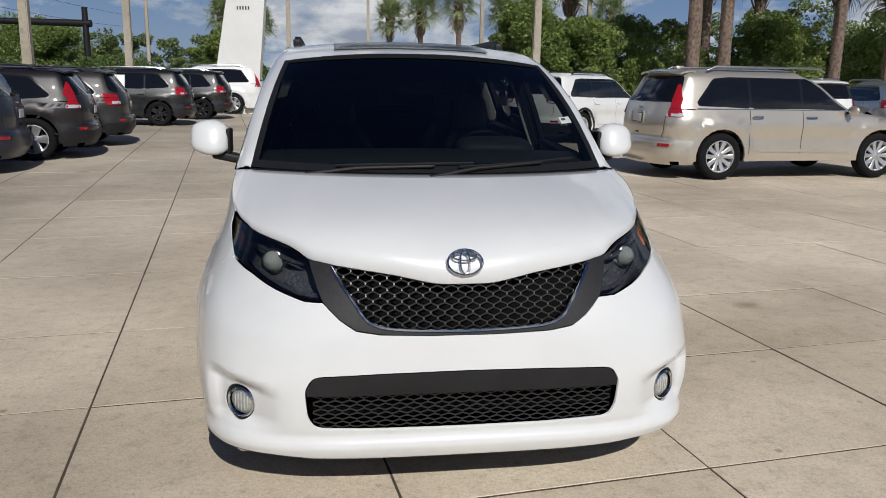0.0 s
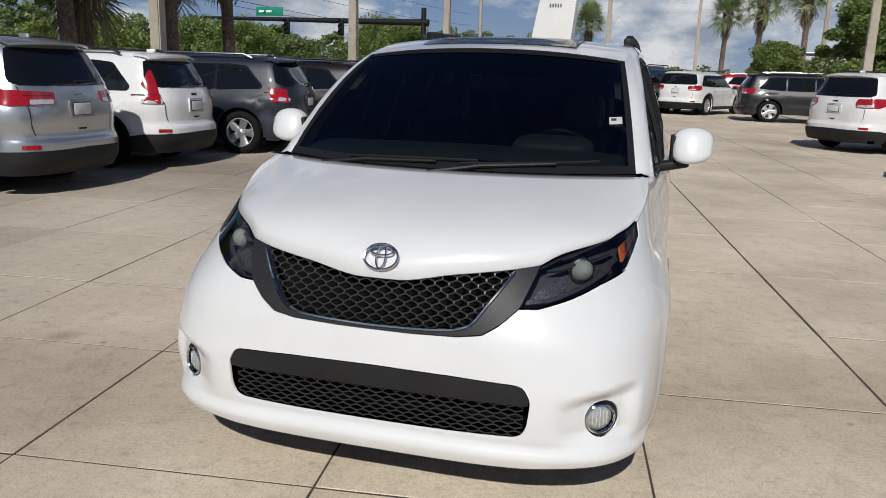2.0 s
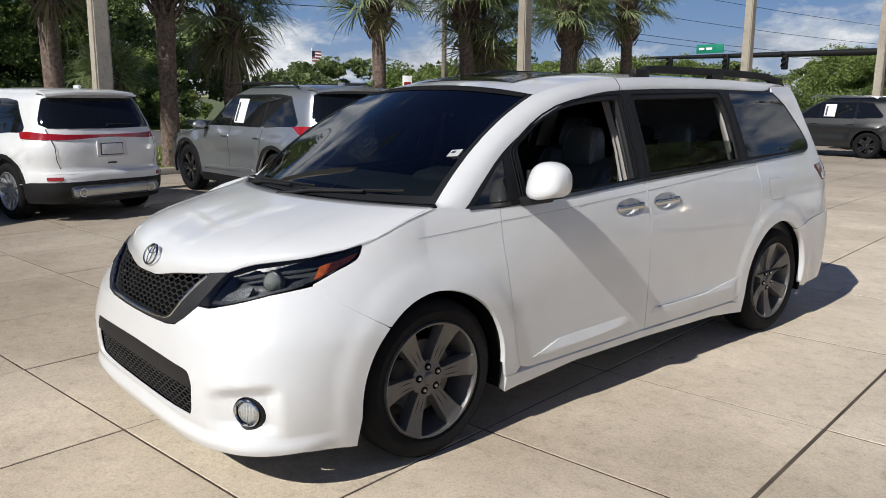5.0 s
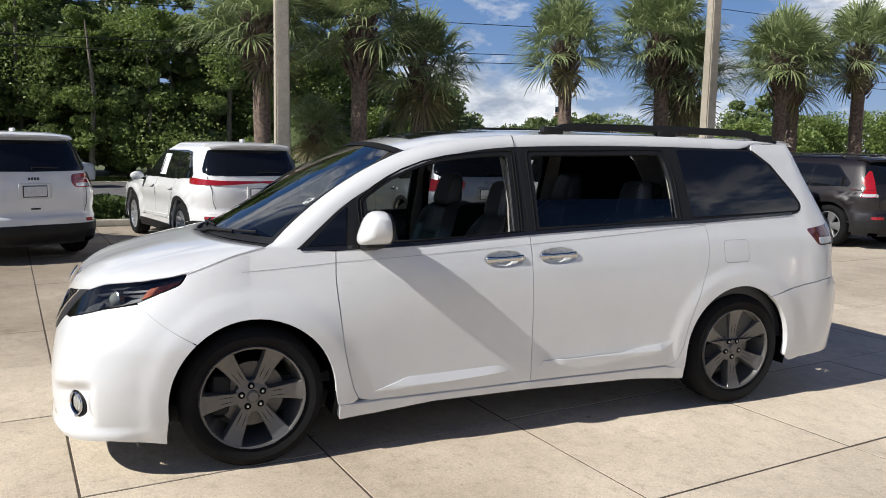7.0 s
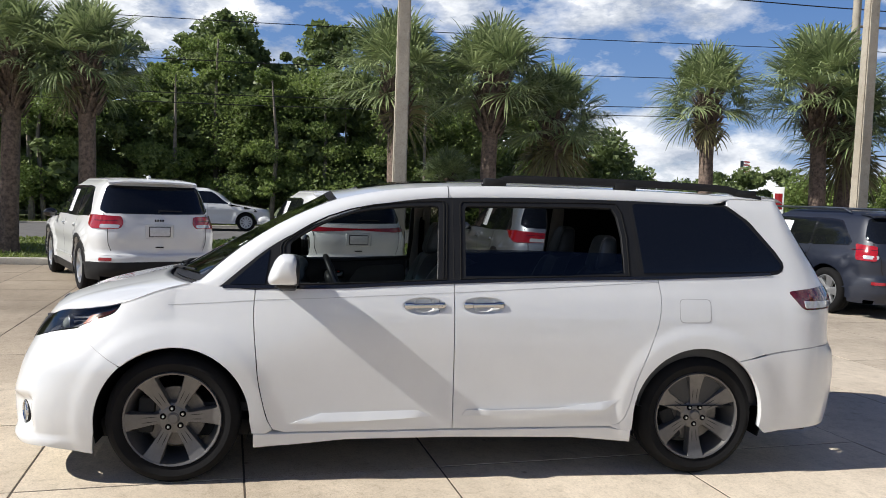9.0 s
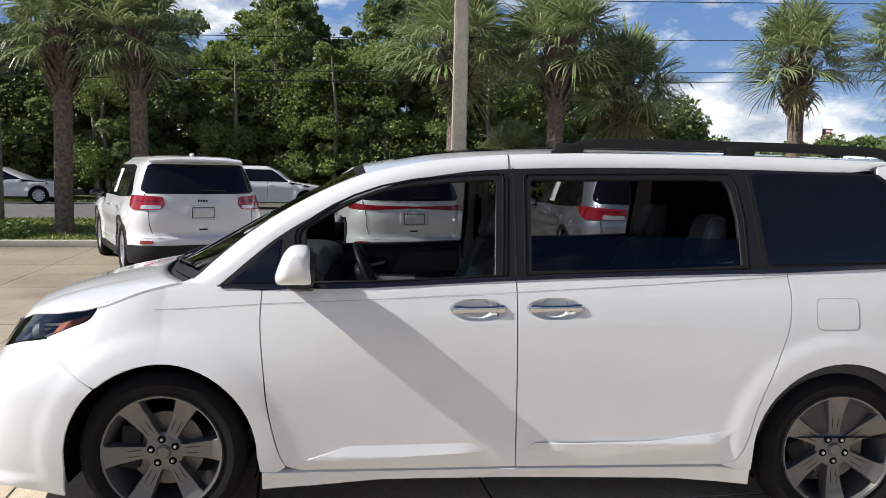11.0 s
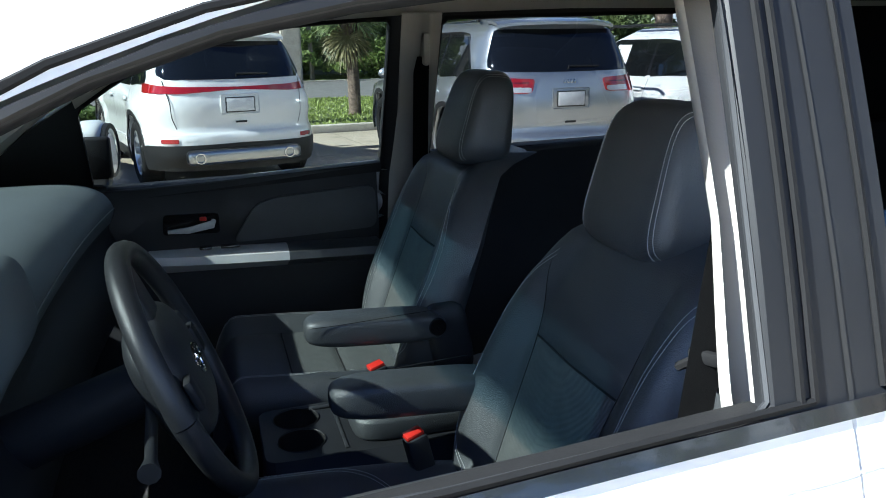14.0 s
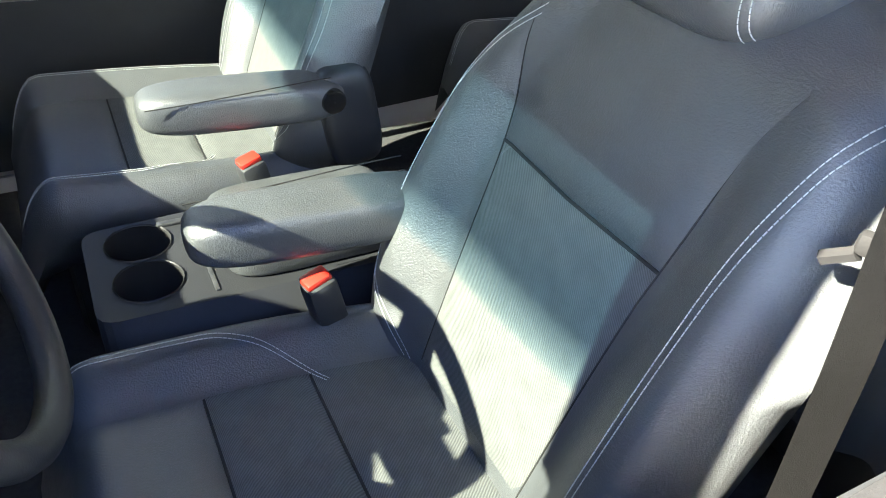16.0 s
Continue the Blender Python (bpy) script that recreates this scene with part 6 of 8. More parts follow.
    st = on_front([(0.52, 0.766), (0.60, 0.774), (0.72, 0.815), (0.80, 0.856), (0.79, 0.866), (0.71, 0.827), (0.60, 0.788), (0.525, 0.780)])
    skin("light_strip", st, fn, M["lamp_grey"], hl, step=(0.03, 0.02), lip=0.01, proud=-0.04, centre=VC)
    # fog lamp in its scoop
    fz, fx = 0.372, 0.808
    p = Vector(shell(s_of_x(fx, fz), fz, sg))
    mm = pose(p.x - sg * 0.022, p.y + 0.052, p.z, 0, 0, -90 + sg * 30)
    bm = bmesh.new()
    lathe(bm, [(0.047, 0.010), (0.051, 0.016), (0.056, 0.012), (0.058, -0.03)], 28, mm)
    fg = part("fog_lamp", bm, M["chrome"], van, "round fog lamp with a chrome ring")
    bm = bmesh.new()
    lathe(bm, [(0.001, 0.010), (0.034, 0.007), (0.047, 0.0), (0.048, -0.02)], 28, mm)
    fl = part("lens", bm, M["fog_lens"], fg)
    for k in range(5):
        bm = bmesh.new()
        box(bm, (0.003, 0.004, 0.070 - 0.012 * abs(k - 2)), mm @ pose(0.009 - 0.001 * abs(k - 2), -0.026 + 0.013 * k, 0), 0.001, 1)
        part("lens_rib", bm, M["clear_lens"], fl)
    bm = bmesh.new()
    lathe(bm, [(0.057, 0.002), (0.064, 0.006), (0.070, 0.0), (0.076, -0.05)], 28, mm)
    part("surround", bm, M["black"], fg)
    # wheel arch liners
    for cy in (0, 3.03):
        bm = bmesh.new()
        loft(bm, [[(sg * x, cy + 0.413 * math.cos(a), 0.362 + 0.413 * math.sin(a)) for a in [math.radians(-18 + 216 * k / 24) for k in range(25)]] for x in (0.60, 0.80, 0.962)])
        bm.faces.new([bm.verts.new((sg * 0.61, cy + 0.413 * math.cos(a), 0.362 + 0.413 * math.sin(a))) for a in [math.radians(-18 + 216 * k / 24) for k in range(25)]])
        part("arch_liner", bm, M["void"], van)

# front bumper: one piece across the nose
half = on_side([(-0.405, 0.742), (-0.517, 0.838)]) + on_front([(0.75, 0.806), (0.66, 0.770), (0.56, 0.742), (0.497, 0.741), (0.440, 0.687), (0.385, 0.652), (0.30, 0.639), (0.12, 0.633)])
foot = on_front([(0.14, 0.188), (0.35, 0.190), (0.55, 0.195), (0.68, 0.205)]) + on_side([(-0.62, 0.215), (-0.50, 0.195), (-0.41, 0.180)]) + on_side(ab)
mirror2 = lambda pts: [(-s, z) for s, z in pts[::-1]]
o = foot + half + mirror2(half) + mirror2(foot)
intake = on_front([(0.555, 0.345), (0.565, 0.45), (0.535, 0.500), (0.30, 0.508), (0.0, 0.511), (-0.30, 0.508), (-0.535, 0.500), (-0.565, 0.45), (-0.555, 0.345), (-0.53, 0.305), (-0.3, 0.297), (0.0, 0.294), (0.3, 0.297), (0.53, 0.305)])
fogs = [[(sgn * s, z) for s, z in on_front([(0.808 + 0.056 * math.cos(a), 0.372 + 0.066 * math.sin(a)) for a in [2 * math.pi * k / 24 for k in range(24)]])] for sgn in (1, -1)]
skin("front_bumper", o, lambda s, z: scooped(s, z), VW, van, holes=[rounded(intake, 0.02), *fogs], step=(0.022, 0.016), lip=0.014, centre=VC)
bar = on_front([(x, 0.428) for x in (0.556, 0.4, 0.2, 0, -0.2, -0.4, -0.556)]) + on_front([(-0.560, 0.45), (-0.530, 0.494), (-0.30, 0.502), (0.0, 0.505), (0.30, 0.502), (0.530, 0.494), (0.560, 0.45)])
ik = skin("lower_intake", rounded(intake, 0.02), left, M["void"], van, step=(0.1, 0.1), lip=-0.085, proud=-0.10, centre=VC, label="black lower air intake")
skin("intake_bar", bar, left, M["black"], ik, step=(0.05, 0.04), lip=0.05, proud=-0.004, centre=VC)


def hex_mesh(inside, x_max, z0, z1, w, h, depth, rad):
    """Wide hexagon lattice over the nose, as thin bars."""
    bm = bmesh.new()
    row, z = 0, z0
    while z < z1:
        x = -x_max + (w / 2 if row % 2 else 0)
        while x < x_max:
            c = [(x - w * 0.5, z + h * 0.17), (x - w * 0.5, z - h * 0.17), (x, z - h * 0.5), (x + w * 0.5, z - h * 0.17)]
            for a, b in zip(c, c[1:]):
                m2 = ((a[0] + b[0]) / 2, (a[1] + b[1]) / 2)
                if inside(*m2):
                    pa, pb = [Vector(shell(s_of_x(px, pz), pz)) + Vector((0, depth, 0)) for px, pz in (a, b)]
                    tube(bm, [pa, pb], rad, 4, False)
            x += w
        z += h * 0.66
        row += 1
    return bm


part("lower_mesh", hex_mesh(lambda x, z: abs(x) < 0.54 and 0.305 < z < 0.425, 0.56, 0.30, 0.43, 0.050, 0.024, 0.022, 0.0030), M["mesh_satin"], ik, "black honeycomb mesh")
GT = lambda x: spline((0, 0.08, 0.16, 0.25, 0.47), (0.802, 0.803, 0.815, 0.833, 0.860), abs(x))
GB = lambda x: spline((0, 0.15, 0.27, 0.335, 0.40, 0.47), (0.650, 0.654, 0.662, 0.680, 0.760, 0.857), abs(x))
xs = [-0.47 + 0.94 * k / 40 for k in range(41)]
go = on_front([(x, GB(x)) for x in xs] + [(x, GT(x)) for x in xs[::-1]][1:-1])
gr = skin("grille", go, left, M["void"], van, step=(0.06, 0.05), lip=-0.028, proud=-0.07, centre=VC, label="black honeycomb grille in a dark chrome frame")
part("grille_mesh", hex_mesh(lambda x, z: abs(x) < 0.47 and GB(x) < z < GT(x), 0.5, 0.63, 0.87, 0.050, 0.029, 0.018, 0.0036), M["mesh_satin"], gr)
fo = on_front([(x, GB(x)) for x in xs])
wing = on_front([(0.470, 0.862), (0.545, 0.872), (0.528, 0.820), (0.497, 0.746), (0.440, 0.692), (0.385, 0.657), (0.30, 0.643), (0.12, 0.636), (0, 0.635), (-0.12, 0.636), (-0.30, 0.643), (-0.385, 0.657), (-0.440, 0.692), (-0.497, 0.746), (-0.528, 0.820), (-0.545, 0.872), (-0.470, 0.862)])
skin("grille_frame", wing + fo[1:-1], left, M["smoke_chrome"], gr, step=(0.03, 0.03), lip=0.04, proud=0.004, centre=VC, label="smoked chrome frame sweeping into the headlamps")

bm = bmesh.new()
tube(bm, [Vector(shell(s_of_x(x, GB(x)), GB(x))) + Vector((0, -0.006, 0)) for x in [-0.468 + 0.936 * k / 60 for k in range(61)]], 0.0062, 6)
part("grille_edge", bm, M["chrome"], gr, "thin bright chrome edge")

# hood
bm = bmesh.new()
rows = []
N = 28
fr = []
for k in range(N + 1):
    x = 0.5485 * k / N
    z = GT(x) + 0.004 if x < 0.47 else spline((0.47, 0.5485), (0.864, 0.876), x)
    fr.append(Vector(shell(s_of_x(x, z), z)))
edge2 = [Vector(shell(s_of_x(x, z), z)) for x, z in ((0.58, 0.893), (0.62, 0.909), (0.67, 0.920), (0.72, 0.929), (0.76, 0.938))] + [Vector(shell(s_of_y(y, z), z)) for y, z in ((-0.45, 0.948), (-0.37, 0.963), (-0.31, 0.981))]
fr = fr[::2] + edge2
te = [Vector(shell(s_of_y(y, z), z)) for y, z in HOOD_EDGE[2:]]
rim = curve_pts(fr + te, 2)
rows = []
for p in rim:
    q = cowl(min(1.0, p.x / 0.835))
    row = []
    for j in range(15):
        v = j / 14
        gv = spline((0, 0.06, 0.18, 0.385, 0.67, 1), (0, 0.24, 0.47, 0.665, 0.84, 1), v)
        k = min(1, p.x / 0.83) ** 3
        w = gv * (1 - k) + (v ** 0.9) * k
        row.append(Vector((p.x + (q.x - p.x) * v, p.y + (q.y - p.y) * v, p.z + (q.z - p.z) * w)))
    rows.append(row)
both = [[Vector((-c.x, c.y, c.z)) for c in r] for r in rows[:0:-1]] + rows
loft(bm, both)
bmesh.ops.remove_doubles(bm, verts=bm.verts, dist=1e-5)
hood = part("hood", bm, VW, van, angle=80)
hood.modifiers.new("thickness", "SOLIDIFY").thickness = 0.012
hood.modifiers["thickness"].offset = -1

# windscreen, cowl, wipers, roof
bm = bmesh.new()
loft(bm, [[ws_point(-1 + 2 * k / 32, j / 10) for k in range(33)] for j in range(11)])
ws = part("windscreen", bm, M["ws_glass"], van, "tinted windscreen", angle=80)
bm = bmesh.new()
for q in range(12):
    v0, v1 = 0.742 + 0.005 * q, (0.742 + 0.005 * (q + 1) if q < 11 else 0.956)
    bm = bmesh.new()
    loft(bm, [[ws_point(-0.96 + 1.92 * k / 32, v0 + (v1 - v0) * j) + Vector((0, 0.004, -0.004)) for k in range(33)] for j in range(2)])
    part("shade_band", bm, SHADE[q], ws, "blue-green shade band along the top of the screen", angle=80)
for nm, i0, i1, v0, v1 in (("screen_border_top", -0.955, 0.955, 0.953, 1.0), ("screen_border_side", -1, -0.965, 0, 1), ("screen_border_side", 0.965, 1, 0, 1), ("screen_border_base", -1, 1, 0.0, 0.05)):
    bm = bmesh.new()
    loft(bm, [[ws_point(i0 + (i1 - i0) * k / 24, v0 + (v1 - v0) * j / 6) + Vector((0, -0.002, 0.002)) for k in range(25)] for j in range(7)])
    part(nm, bm, M["rubber"] if "top" in nm else M["trim_black"], ws, angle=80)
bm = bmesh.new()
loft(bm, [[cowl(-1 + 2 * k / 30) + Vector((0, 0.004, -0.004)) for k in range(31)], [(cowl(-1 + 2 * k / 30) + ws_point(-1 + 2 * k / 30, 0)) / 2 + Vector((0, 0, -0.02)) for k in range(31)], [ws_point(-1 + 2 * k / 30, 0) + Vector((0, 0, -0.004)) for k in range(31)]])
part("cowl", bm, M["black"], van, "black plastic cowl panel")
for i0, i1, v1 in ((-0.70, -0.02, 0.035), (-0.05, 0.60, 0.05)):
    a, b = ws_point(i0, 0.0), ws_point(i1, v1)
    bm = bmesh.new()
    tube(bm, [a + Vector((0, -0.05, -0.012)), a.lerp(b, 0.4) + Vector((0, -0.035, 0.010)), b + Vector((0, -0.02, 0.012))], [0.012, 0.010, 0.007], 8)
    wp = part("wiper", bm, M["black"], van, "black windscreen wiper")
    bm = bmesh.new()
    tube(bm, [ws_point(i0 + 0.16, 0.03) + Vector((0, -0.012, 0.010)), ws_point((i0 + i1) / 2 + 0.18, 0.045) + Vector((0, -0.014, 0.012)), ws_point(i1 + 0.22, v1 + 0.02) + Vector((0, -0.012, 0.010))], 0.007, 6)
    part("blade", bm, M["black"], wp)
bm = bmesh.new()
ys = [0.735, 0.80, 0.9, 1.0, 1.1, 1.25, 1.4, 1.55, 1.8, 2.1, 2.5, 2.9, 3.2, 3.45, 3.6, 3.72]
loft(bm, [[roof_point(-1 + 2 * k / 24, j / 30) for k in range(25)] for j in range(31)])
part("roof", bm, VW, van, angle=80)
bm = bmesh.new()
loft(bm, [[(x, y, roof_z(x, y) + 0.006) for x in [-0.43 + 0.86 * k / 10 for k in range(11)]] for y in [0.98 + 0.56 * j / 8 for j in range(9)]])
bmesh.ops.solidify(bm, geom=bm.faces[:], thickness=0.012)
part("sunroof", bm, M["carglass"], van, "dark glass sunroof")
bm = bmesh.new()
loft(bm, [[(x, 3.52 + 0.165 * v + 0.02 * (1 - (x / 0.66) ** 2), roof_z(x, 3.56) + 0.010 - 0.035 * v * v + (0.012 * math.sin(3.14 * v))) for x in [-0.66 + 1.32 * k / 16 for k in range(17)]] for v in (0, 0.25, 0.5, 0.75, 1)])
bmesh.ops.solidify(bm, geom=bm.faces[:], thickness=0.03)
part("spoiler", bm, VW, van, angle=60)
o = [(S_END, 1.25), (S_END, 1.58), (s_of_y(3.70, 1.58), 1.58), (s_of_y(3.86, 1.25), 1.25)]
for fn in (left, right):
    skin("rear_window", o[::-1], fn, M["tint_dark"], van, step=(0.1, 0.08), lip=0.01, proud=0.005, centre=VC)

# badge on the hood: plain rings


def oval(bm, rx, rz, cx, cz, rad):
    pts = []
    for k in range(37):
        a = 2 * math.pi * k / 36
        x, z = cx + rx * math.cos(a), cz + rz * math.sin(a)
        p = Vector(shell(s_of_x(x, z), z))
        pts.append(p + Vector((0, -0.008, 0.004)))
    tube(bm, pts, rad, 8, False)


bm = bmesh.new()
oval(bm, 0.062, 0.041, 0, 0.872, 0.0046)
oval(bm, 0.017, 0.037, 0, 0.872, 0.0030)
oval(bm, 0.042, 0.014, 0, 0.892, 0.0032)
part("front_badge", bm, M["chrome"], van, "chrome oval badge")

# wheels
def spoke_face(u):
    """How far out the face of a spoke lies between hub and lip."""
    return 0.118 * (0.62 + 0.29 * u ** 1.2 - 0.07 * math.sin(math.pi * u))


def van_rim():
    bm = bmesh.new()
    R, h = 0.262, 0.118
    lathe(bm, [(R + 0.002, h * 0.80), (R - 0.004, h * 0.93), (R - 0.012, h * 0.90), (R - 0.020, h * 0.70), (R - 0.035, 0.0), (R - 0.05, -h * 0.8)], 60)
    lathe(bm, [(0.001, h * 0.70), (0.030, h * 0.70), (0.034, h * 0.65), (0.070, h * 0.62), (0.084, h * 0.55), (0.088, h * 0.1)], 36)
    for k in range(6):
        rot = Matrix.Rotation(2 * math.pi * k / 6, 4, "X")
        rows = []
        for u in (0, 0.08, 0.18, 0.30, 0.45, 0.62, 0.80, 0.93, 1.0):
            rr = 0.050 + (R - 0.056) * u
            half = 0.025 + 0.028 * u ** 1.3 + 0.016 * max(0, 1 - u / 0.22) ** 2 + 0.010 * max(0, (u - 0.86) / 0.14) ** 2
            x1 = spoke_face(u)
            rows.append([(x1 - 0.06, rr, -half), (x1 - 0.009, rr, -half), (x1 - 0.001, rr, -half * 0.90), (x1, rr, 0), (x1 - 0.001, rr, half * 0.90), (x1 - 0.009, rr, half), (x1 - 0.06, rr, half)])
        loft(bm, [[rot @ Vector(p) for p in r] for r in rows])
    return bm


first = None
for y in (0, 3.03):
    for sgn in (1, -1):
        m = pose(sgn * 0.845, y, 0.359) @ (Matrix() if sgn > 0 else Matrix.Rotation(math.pi, 4, "Z")) @ Matrix.Rotation(radians(32 if y else 4), 4, "X")
        if first is None:
            ty = part("tyre", tyre_bm(0.359, 0.235, 0.262), M["rubber"], van)
            rm = part("rim", van_rim(), M["rim"], ty, "smoked six-spoke alloy rim", angle=30)
            bm = bmesh.new()
            lathe(bm, [(0.001, 0.088), (0.024, 0.087), (0.029, 0.082)], 24)
            part("hub_cap", bm, M["rim"], ty)
            for k in range(5):
                a = 2 * math.pi * (k + 0.3) / 5
                at = pose(0.001, 0.055 * math.cos(a), 0.055 * math.sin(a))
                bm = bmesh.new()
                lathe(bm, [(0.001, 0.0745), (0.0085, 0.0745), (0.009, 0.0765), (0.0165, 0.0765), (0.0175, 0.074), (0.0175, 0.06)], 16, at)
                part("wheel_nut", bm, M["void"], ty)
                bm = bmesh.new()
                lathe(bm, [(0.001, 0.0815), (0.0065, 0.0815), (0.0078, 0.0795), (0.0078, 0.07)], 6, at)
                part("nut_head", bm, M["rim_silver"], ty)
            for k in range(6):
                rot = Matrix.Rotation(2 * math.pi * k / 6, 4, "X")
                bm = bmesh.new()
                for sx in (-1, 1):
                    loft(bm, [[rot @ Vector((spoke_face(u) + 0.0007, 0.050 + 0.206 * u, sx * (0.010 + 0.008 * u) + e * 0.0022 * math.sin(math.pi * (u - 0.17) / 0.40))) for e in (-1, 1)] for u in [0.17 + 0.40 * q / 6 for q in range(7)]])
                part("spoke_groove", bm, M["dark"], ty)
            bm = bmesh.new()
            lathe(bm, [(0.07, 0.02), (0.165, 0.02), (0.165, -0.005)], 40)
            part("brake_disc", bm, plain("brake disc steel", (0.12, 0.115, 0.11), 0.45, 0.8, vary=0.2, scale=30), ty, "grey steel brake disc")
            bm = bmesh.new()
            box(bm, (0.06, 0.09, 0.20), pose(0.02, -0.15, 0.02, -8), 0.02)
            part("caliper", bm, M["dark"], ty)
            first = ty
            ty.matrix_basis = m
        else:
            copy_thing(first, m)
bm = bmesh.new()
box(bm, (1.60, 4.5, 0.10), pose(0, 1.6, 0.27), 0.02)
part("underbody", bm, M["dark"], van)


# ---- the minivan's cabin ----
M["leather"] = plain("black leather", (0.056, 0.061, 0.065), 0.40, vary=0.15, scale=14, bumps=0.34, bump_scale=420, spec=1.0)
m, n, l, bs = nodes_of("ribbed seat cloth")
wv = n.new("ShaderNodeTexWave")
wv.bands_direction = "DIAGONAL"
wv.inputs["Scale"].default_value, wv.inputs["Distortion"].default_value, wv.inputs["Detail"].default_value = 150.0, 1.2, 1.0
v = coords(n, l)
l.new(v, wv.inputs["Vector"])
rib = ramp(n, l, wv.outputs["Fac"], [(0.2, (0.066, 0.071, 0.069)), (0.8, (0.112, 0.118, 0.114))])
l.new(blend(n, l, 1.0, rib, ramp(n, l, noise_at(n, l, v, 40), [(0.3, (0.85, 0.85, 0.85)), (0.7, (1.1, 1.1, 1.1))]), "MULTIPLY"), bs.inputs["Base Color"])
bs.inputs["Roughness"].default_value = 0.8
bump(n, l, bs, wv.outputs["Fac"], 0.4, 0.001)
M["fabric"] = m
M["soft_black"] = plain("soft black plastic", (0.026, 0.028, 0.031), 0.45, vary=0.15, bumps=0.15, bump_scale=500)
M["grey_trim"] = plain("pale grey cabin trim", (0.345, 0.332, 0.306), 0.7, vary=0.05, bumps=0.1, bump_scale=300)
M["silver_trim"] = plain("satin silver trim", (0.70, 0.71, 0.71), 0.38, 0.0, vary=0.06)
M["console_black"] = plain("console black", (0.022, 0.023, 0.026), 0.5, vary=0.15, bumps=0.1, bump_scale=400, spec=0.25)
M["carpet"] = plain("dark carpet", (0.035, 0.035, 0.037), 0.95, vary=0.3, scale=80, bumps=0.5, bump_scale=500)
M["thread"] = plain("pale stitching", (0.50, 0.51, 0.50), 0.7, vary=0.05)
M["belt"] = plain("grey belt webbing", (0.0055, 0.0055, 0.0057), 0.85, spec=0.15, vary=0.15, scale=200, bumps=0.2, bump_scale=700)
M["red_button"] = plain("red button", (0.65, 0.03, 0.02), 0.35, vary=0.05)


def stitch(bm, pts, dash=0.0046, gap=0.0011, rad=0.0006):
    """Short dashes of thread along a line."""
    pts = [Vector(p) for p in pts]
    run, on = 0.0, True
    cur = [pts[0]]
    for a, b in zip(pts, pts[1:]):
        d, length = (b - a), (b - a).length
        pos = 0.0
        while length - pos > 1e-6:
            need = (dash if on else gap) - run
            step = min(need, length - pos)
            pos += step
            run += step
            cur.append(a + d * (pos / length))
            if run >= (dash if on else gap) - 1e-9:
                if on:
                    tube(bm, [cur[0], cur[-1]], rad, 4, False)
                on, run, cur = not on, 0.0, [cur[-1]]


def seat_back_point(cx, u, v, lift=0.0):
    """The backrest's front: u from -1 to 1 across, v from 0 to 1 upwards."""
    st = (0, 0.12, 0.35, 0.6, 0.8, 0.92, 1.0)
    w = spline(st, (0.235, 0.270, 0.285, 0.287, 0.285, 0.262, 0.19) if u * cx > 0 else (0.235, 0.275, 0.285, 0.270, 0.222, 0.178, 0.13), v)
    z = 0.70 + 0.53 * v
    a = abs(u)
    k = min(1, max(0, (a - 0.48) / 0.30))
    wing = 0.050 * k * k * (3 - 2 * k) * spline((0, 0.3, 0.7, 1), (0.6, 1.0, 0.8, 0.2), v)
    edge = 0.085 * max(0, (a - 0.80) / 0.20) ** 2.2
    top = 0.09 * max(0, (v - 0.90) / 0.10) ** 2
    crown = 0.012 * math.sin(math.pi * v) * (1 - a)
    y = 1.36 + 0.40 * (z - 0.75) - wing + edge + top - crown - lift
    return Vector((cx + u * w, y, z))


def back_at(cx, off, v, lift=0.0):
    """The same, off metres outboard of the middle."""
    w = abs(seat_back_point(cx, math.copysign(1, off * cx), v).x - cx)
    return seat_back_point(cx, math.copysign(1, cx) * off / w, v, lift)


def insert_edge(v, out):
    return spline((0, 0.5, 0.58, 0.80, 0.95), (0.120, 0.132, 0.137, 0.152, 0.188), v) if out else -spline((0, 0.5, 0.58, 0.85, 0.95), (0.112, 0.135, 0.140, 0.155, 0.140), v)


def seat_cushion_point(cx, u, v, lift=0.0):
    """The cushion's top: v from its front lip to its rear."""
    w = spline((0, 0.12, 0.5, 1.0), (0.235, 0.265, 0.275, 0.25), v)
    y = 0.885 + 0.53 * v
    a = abs(u)
    k = min(1, max(0, (a - 0.52) / 0.30))
    wing = 0.035 * k * k * (3 - 2 * k)
    edge = 0.085 * max(0, (a - 0.84) / 0.16) ** 2
    lip = 0.16 * max(0, (0.16 - v) / 0.16) ** 2.2
    z = 0.735 - 0.035 * v + wing - edge - lip + lift
    return Vector((cx + u * w, y - 0.02 * max(0, 0.1 - v), z))


def shut(bm, front, back):
    """Closes a skin of rows to a body with a rear skin of the same shape."""
    a, b = loft(bm, front), loft(bm, back)
    n, m = len(a), len(a[0])
    for i in range(n - 1):
        bm.faces.new((a[i][0], a[i + 1][0], b[i + 1][0], b[i][0]))
        bm.faces.new((a[i][m - 1], b[i][m - 1], b[i + 1][m - 1], a[i + 1][m - 1]))
    for j in range(m - 1):
        bm.faces.new((a[0][j], b[0][j], b[0][j + 1], a[0][j + 1]))
        bm.faces.new((a[n - 1][j], a[n - 1][j + 1], b[n - 1][j + 1], b[n - 1][j]))


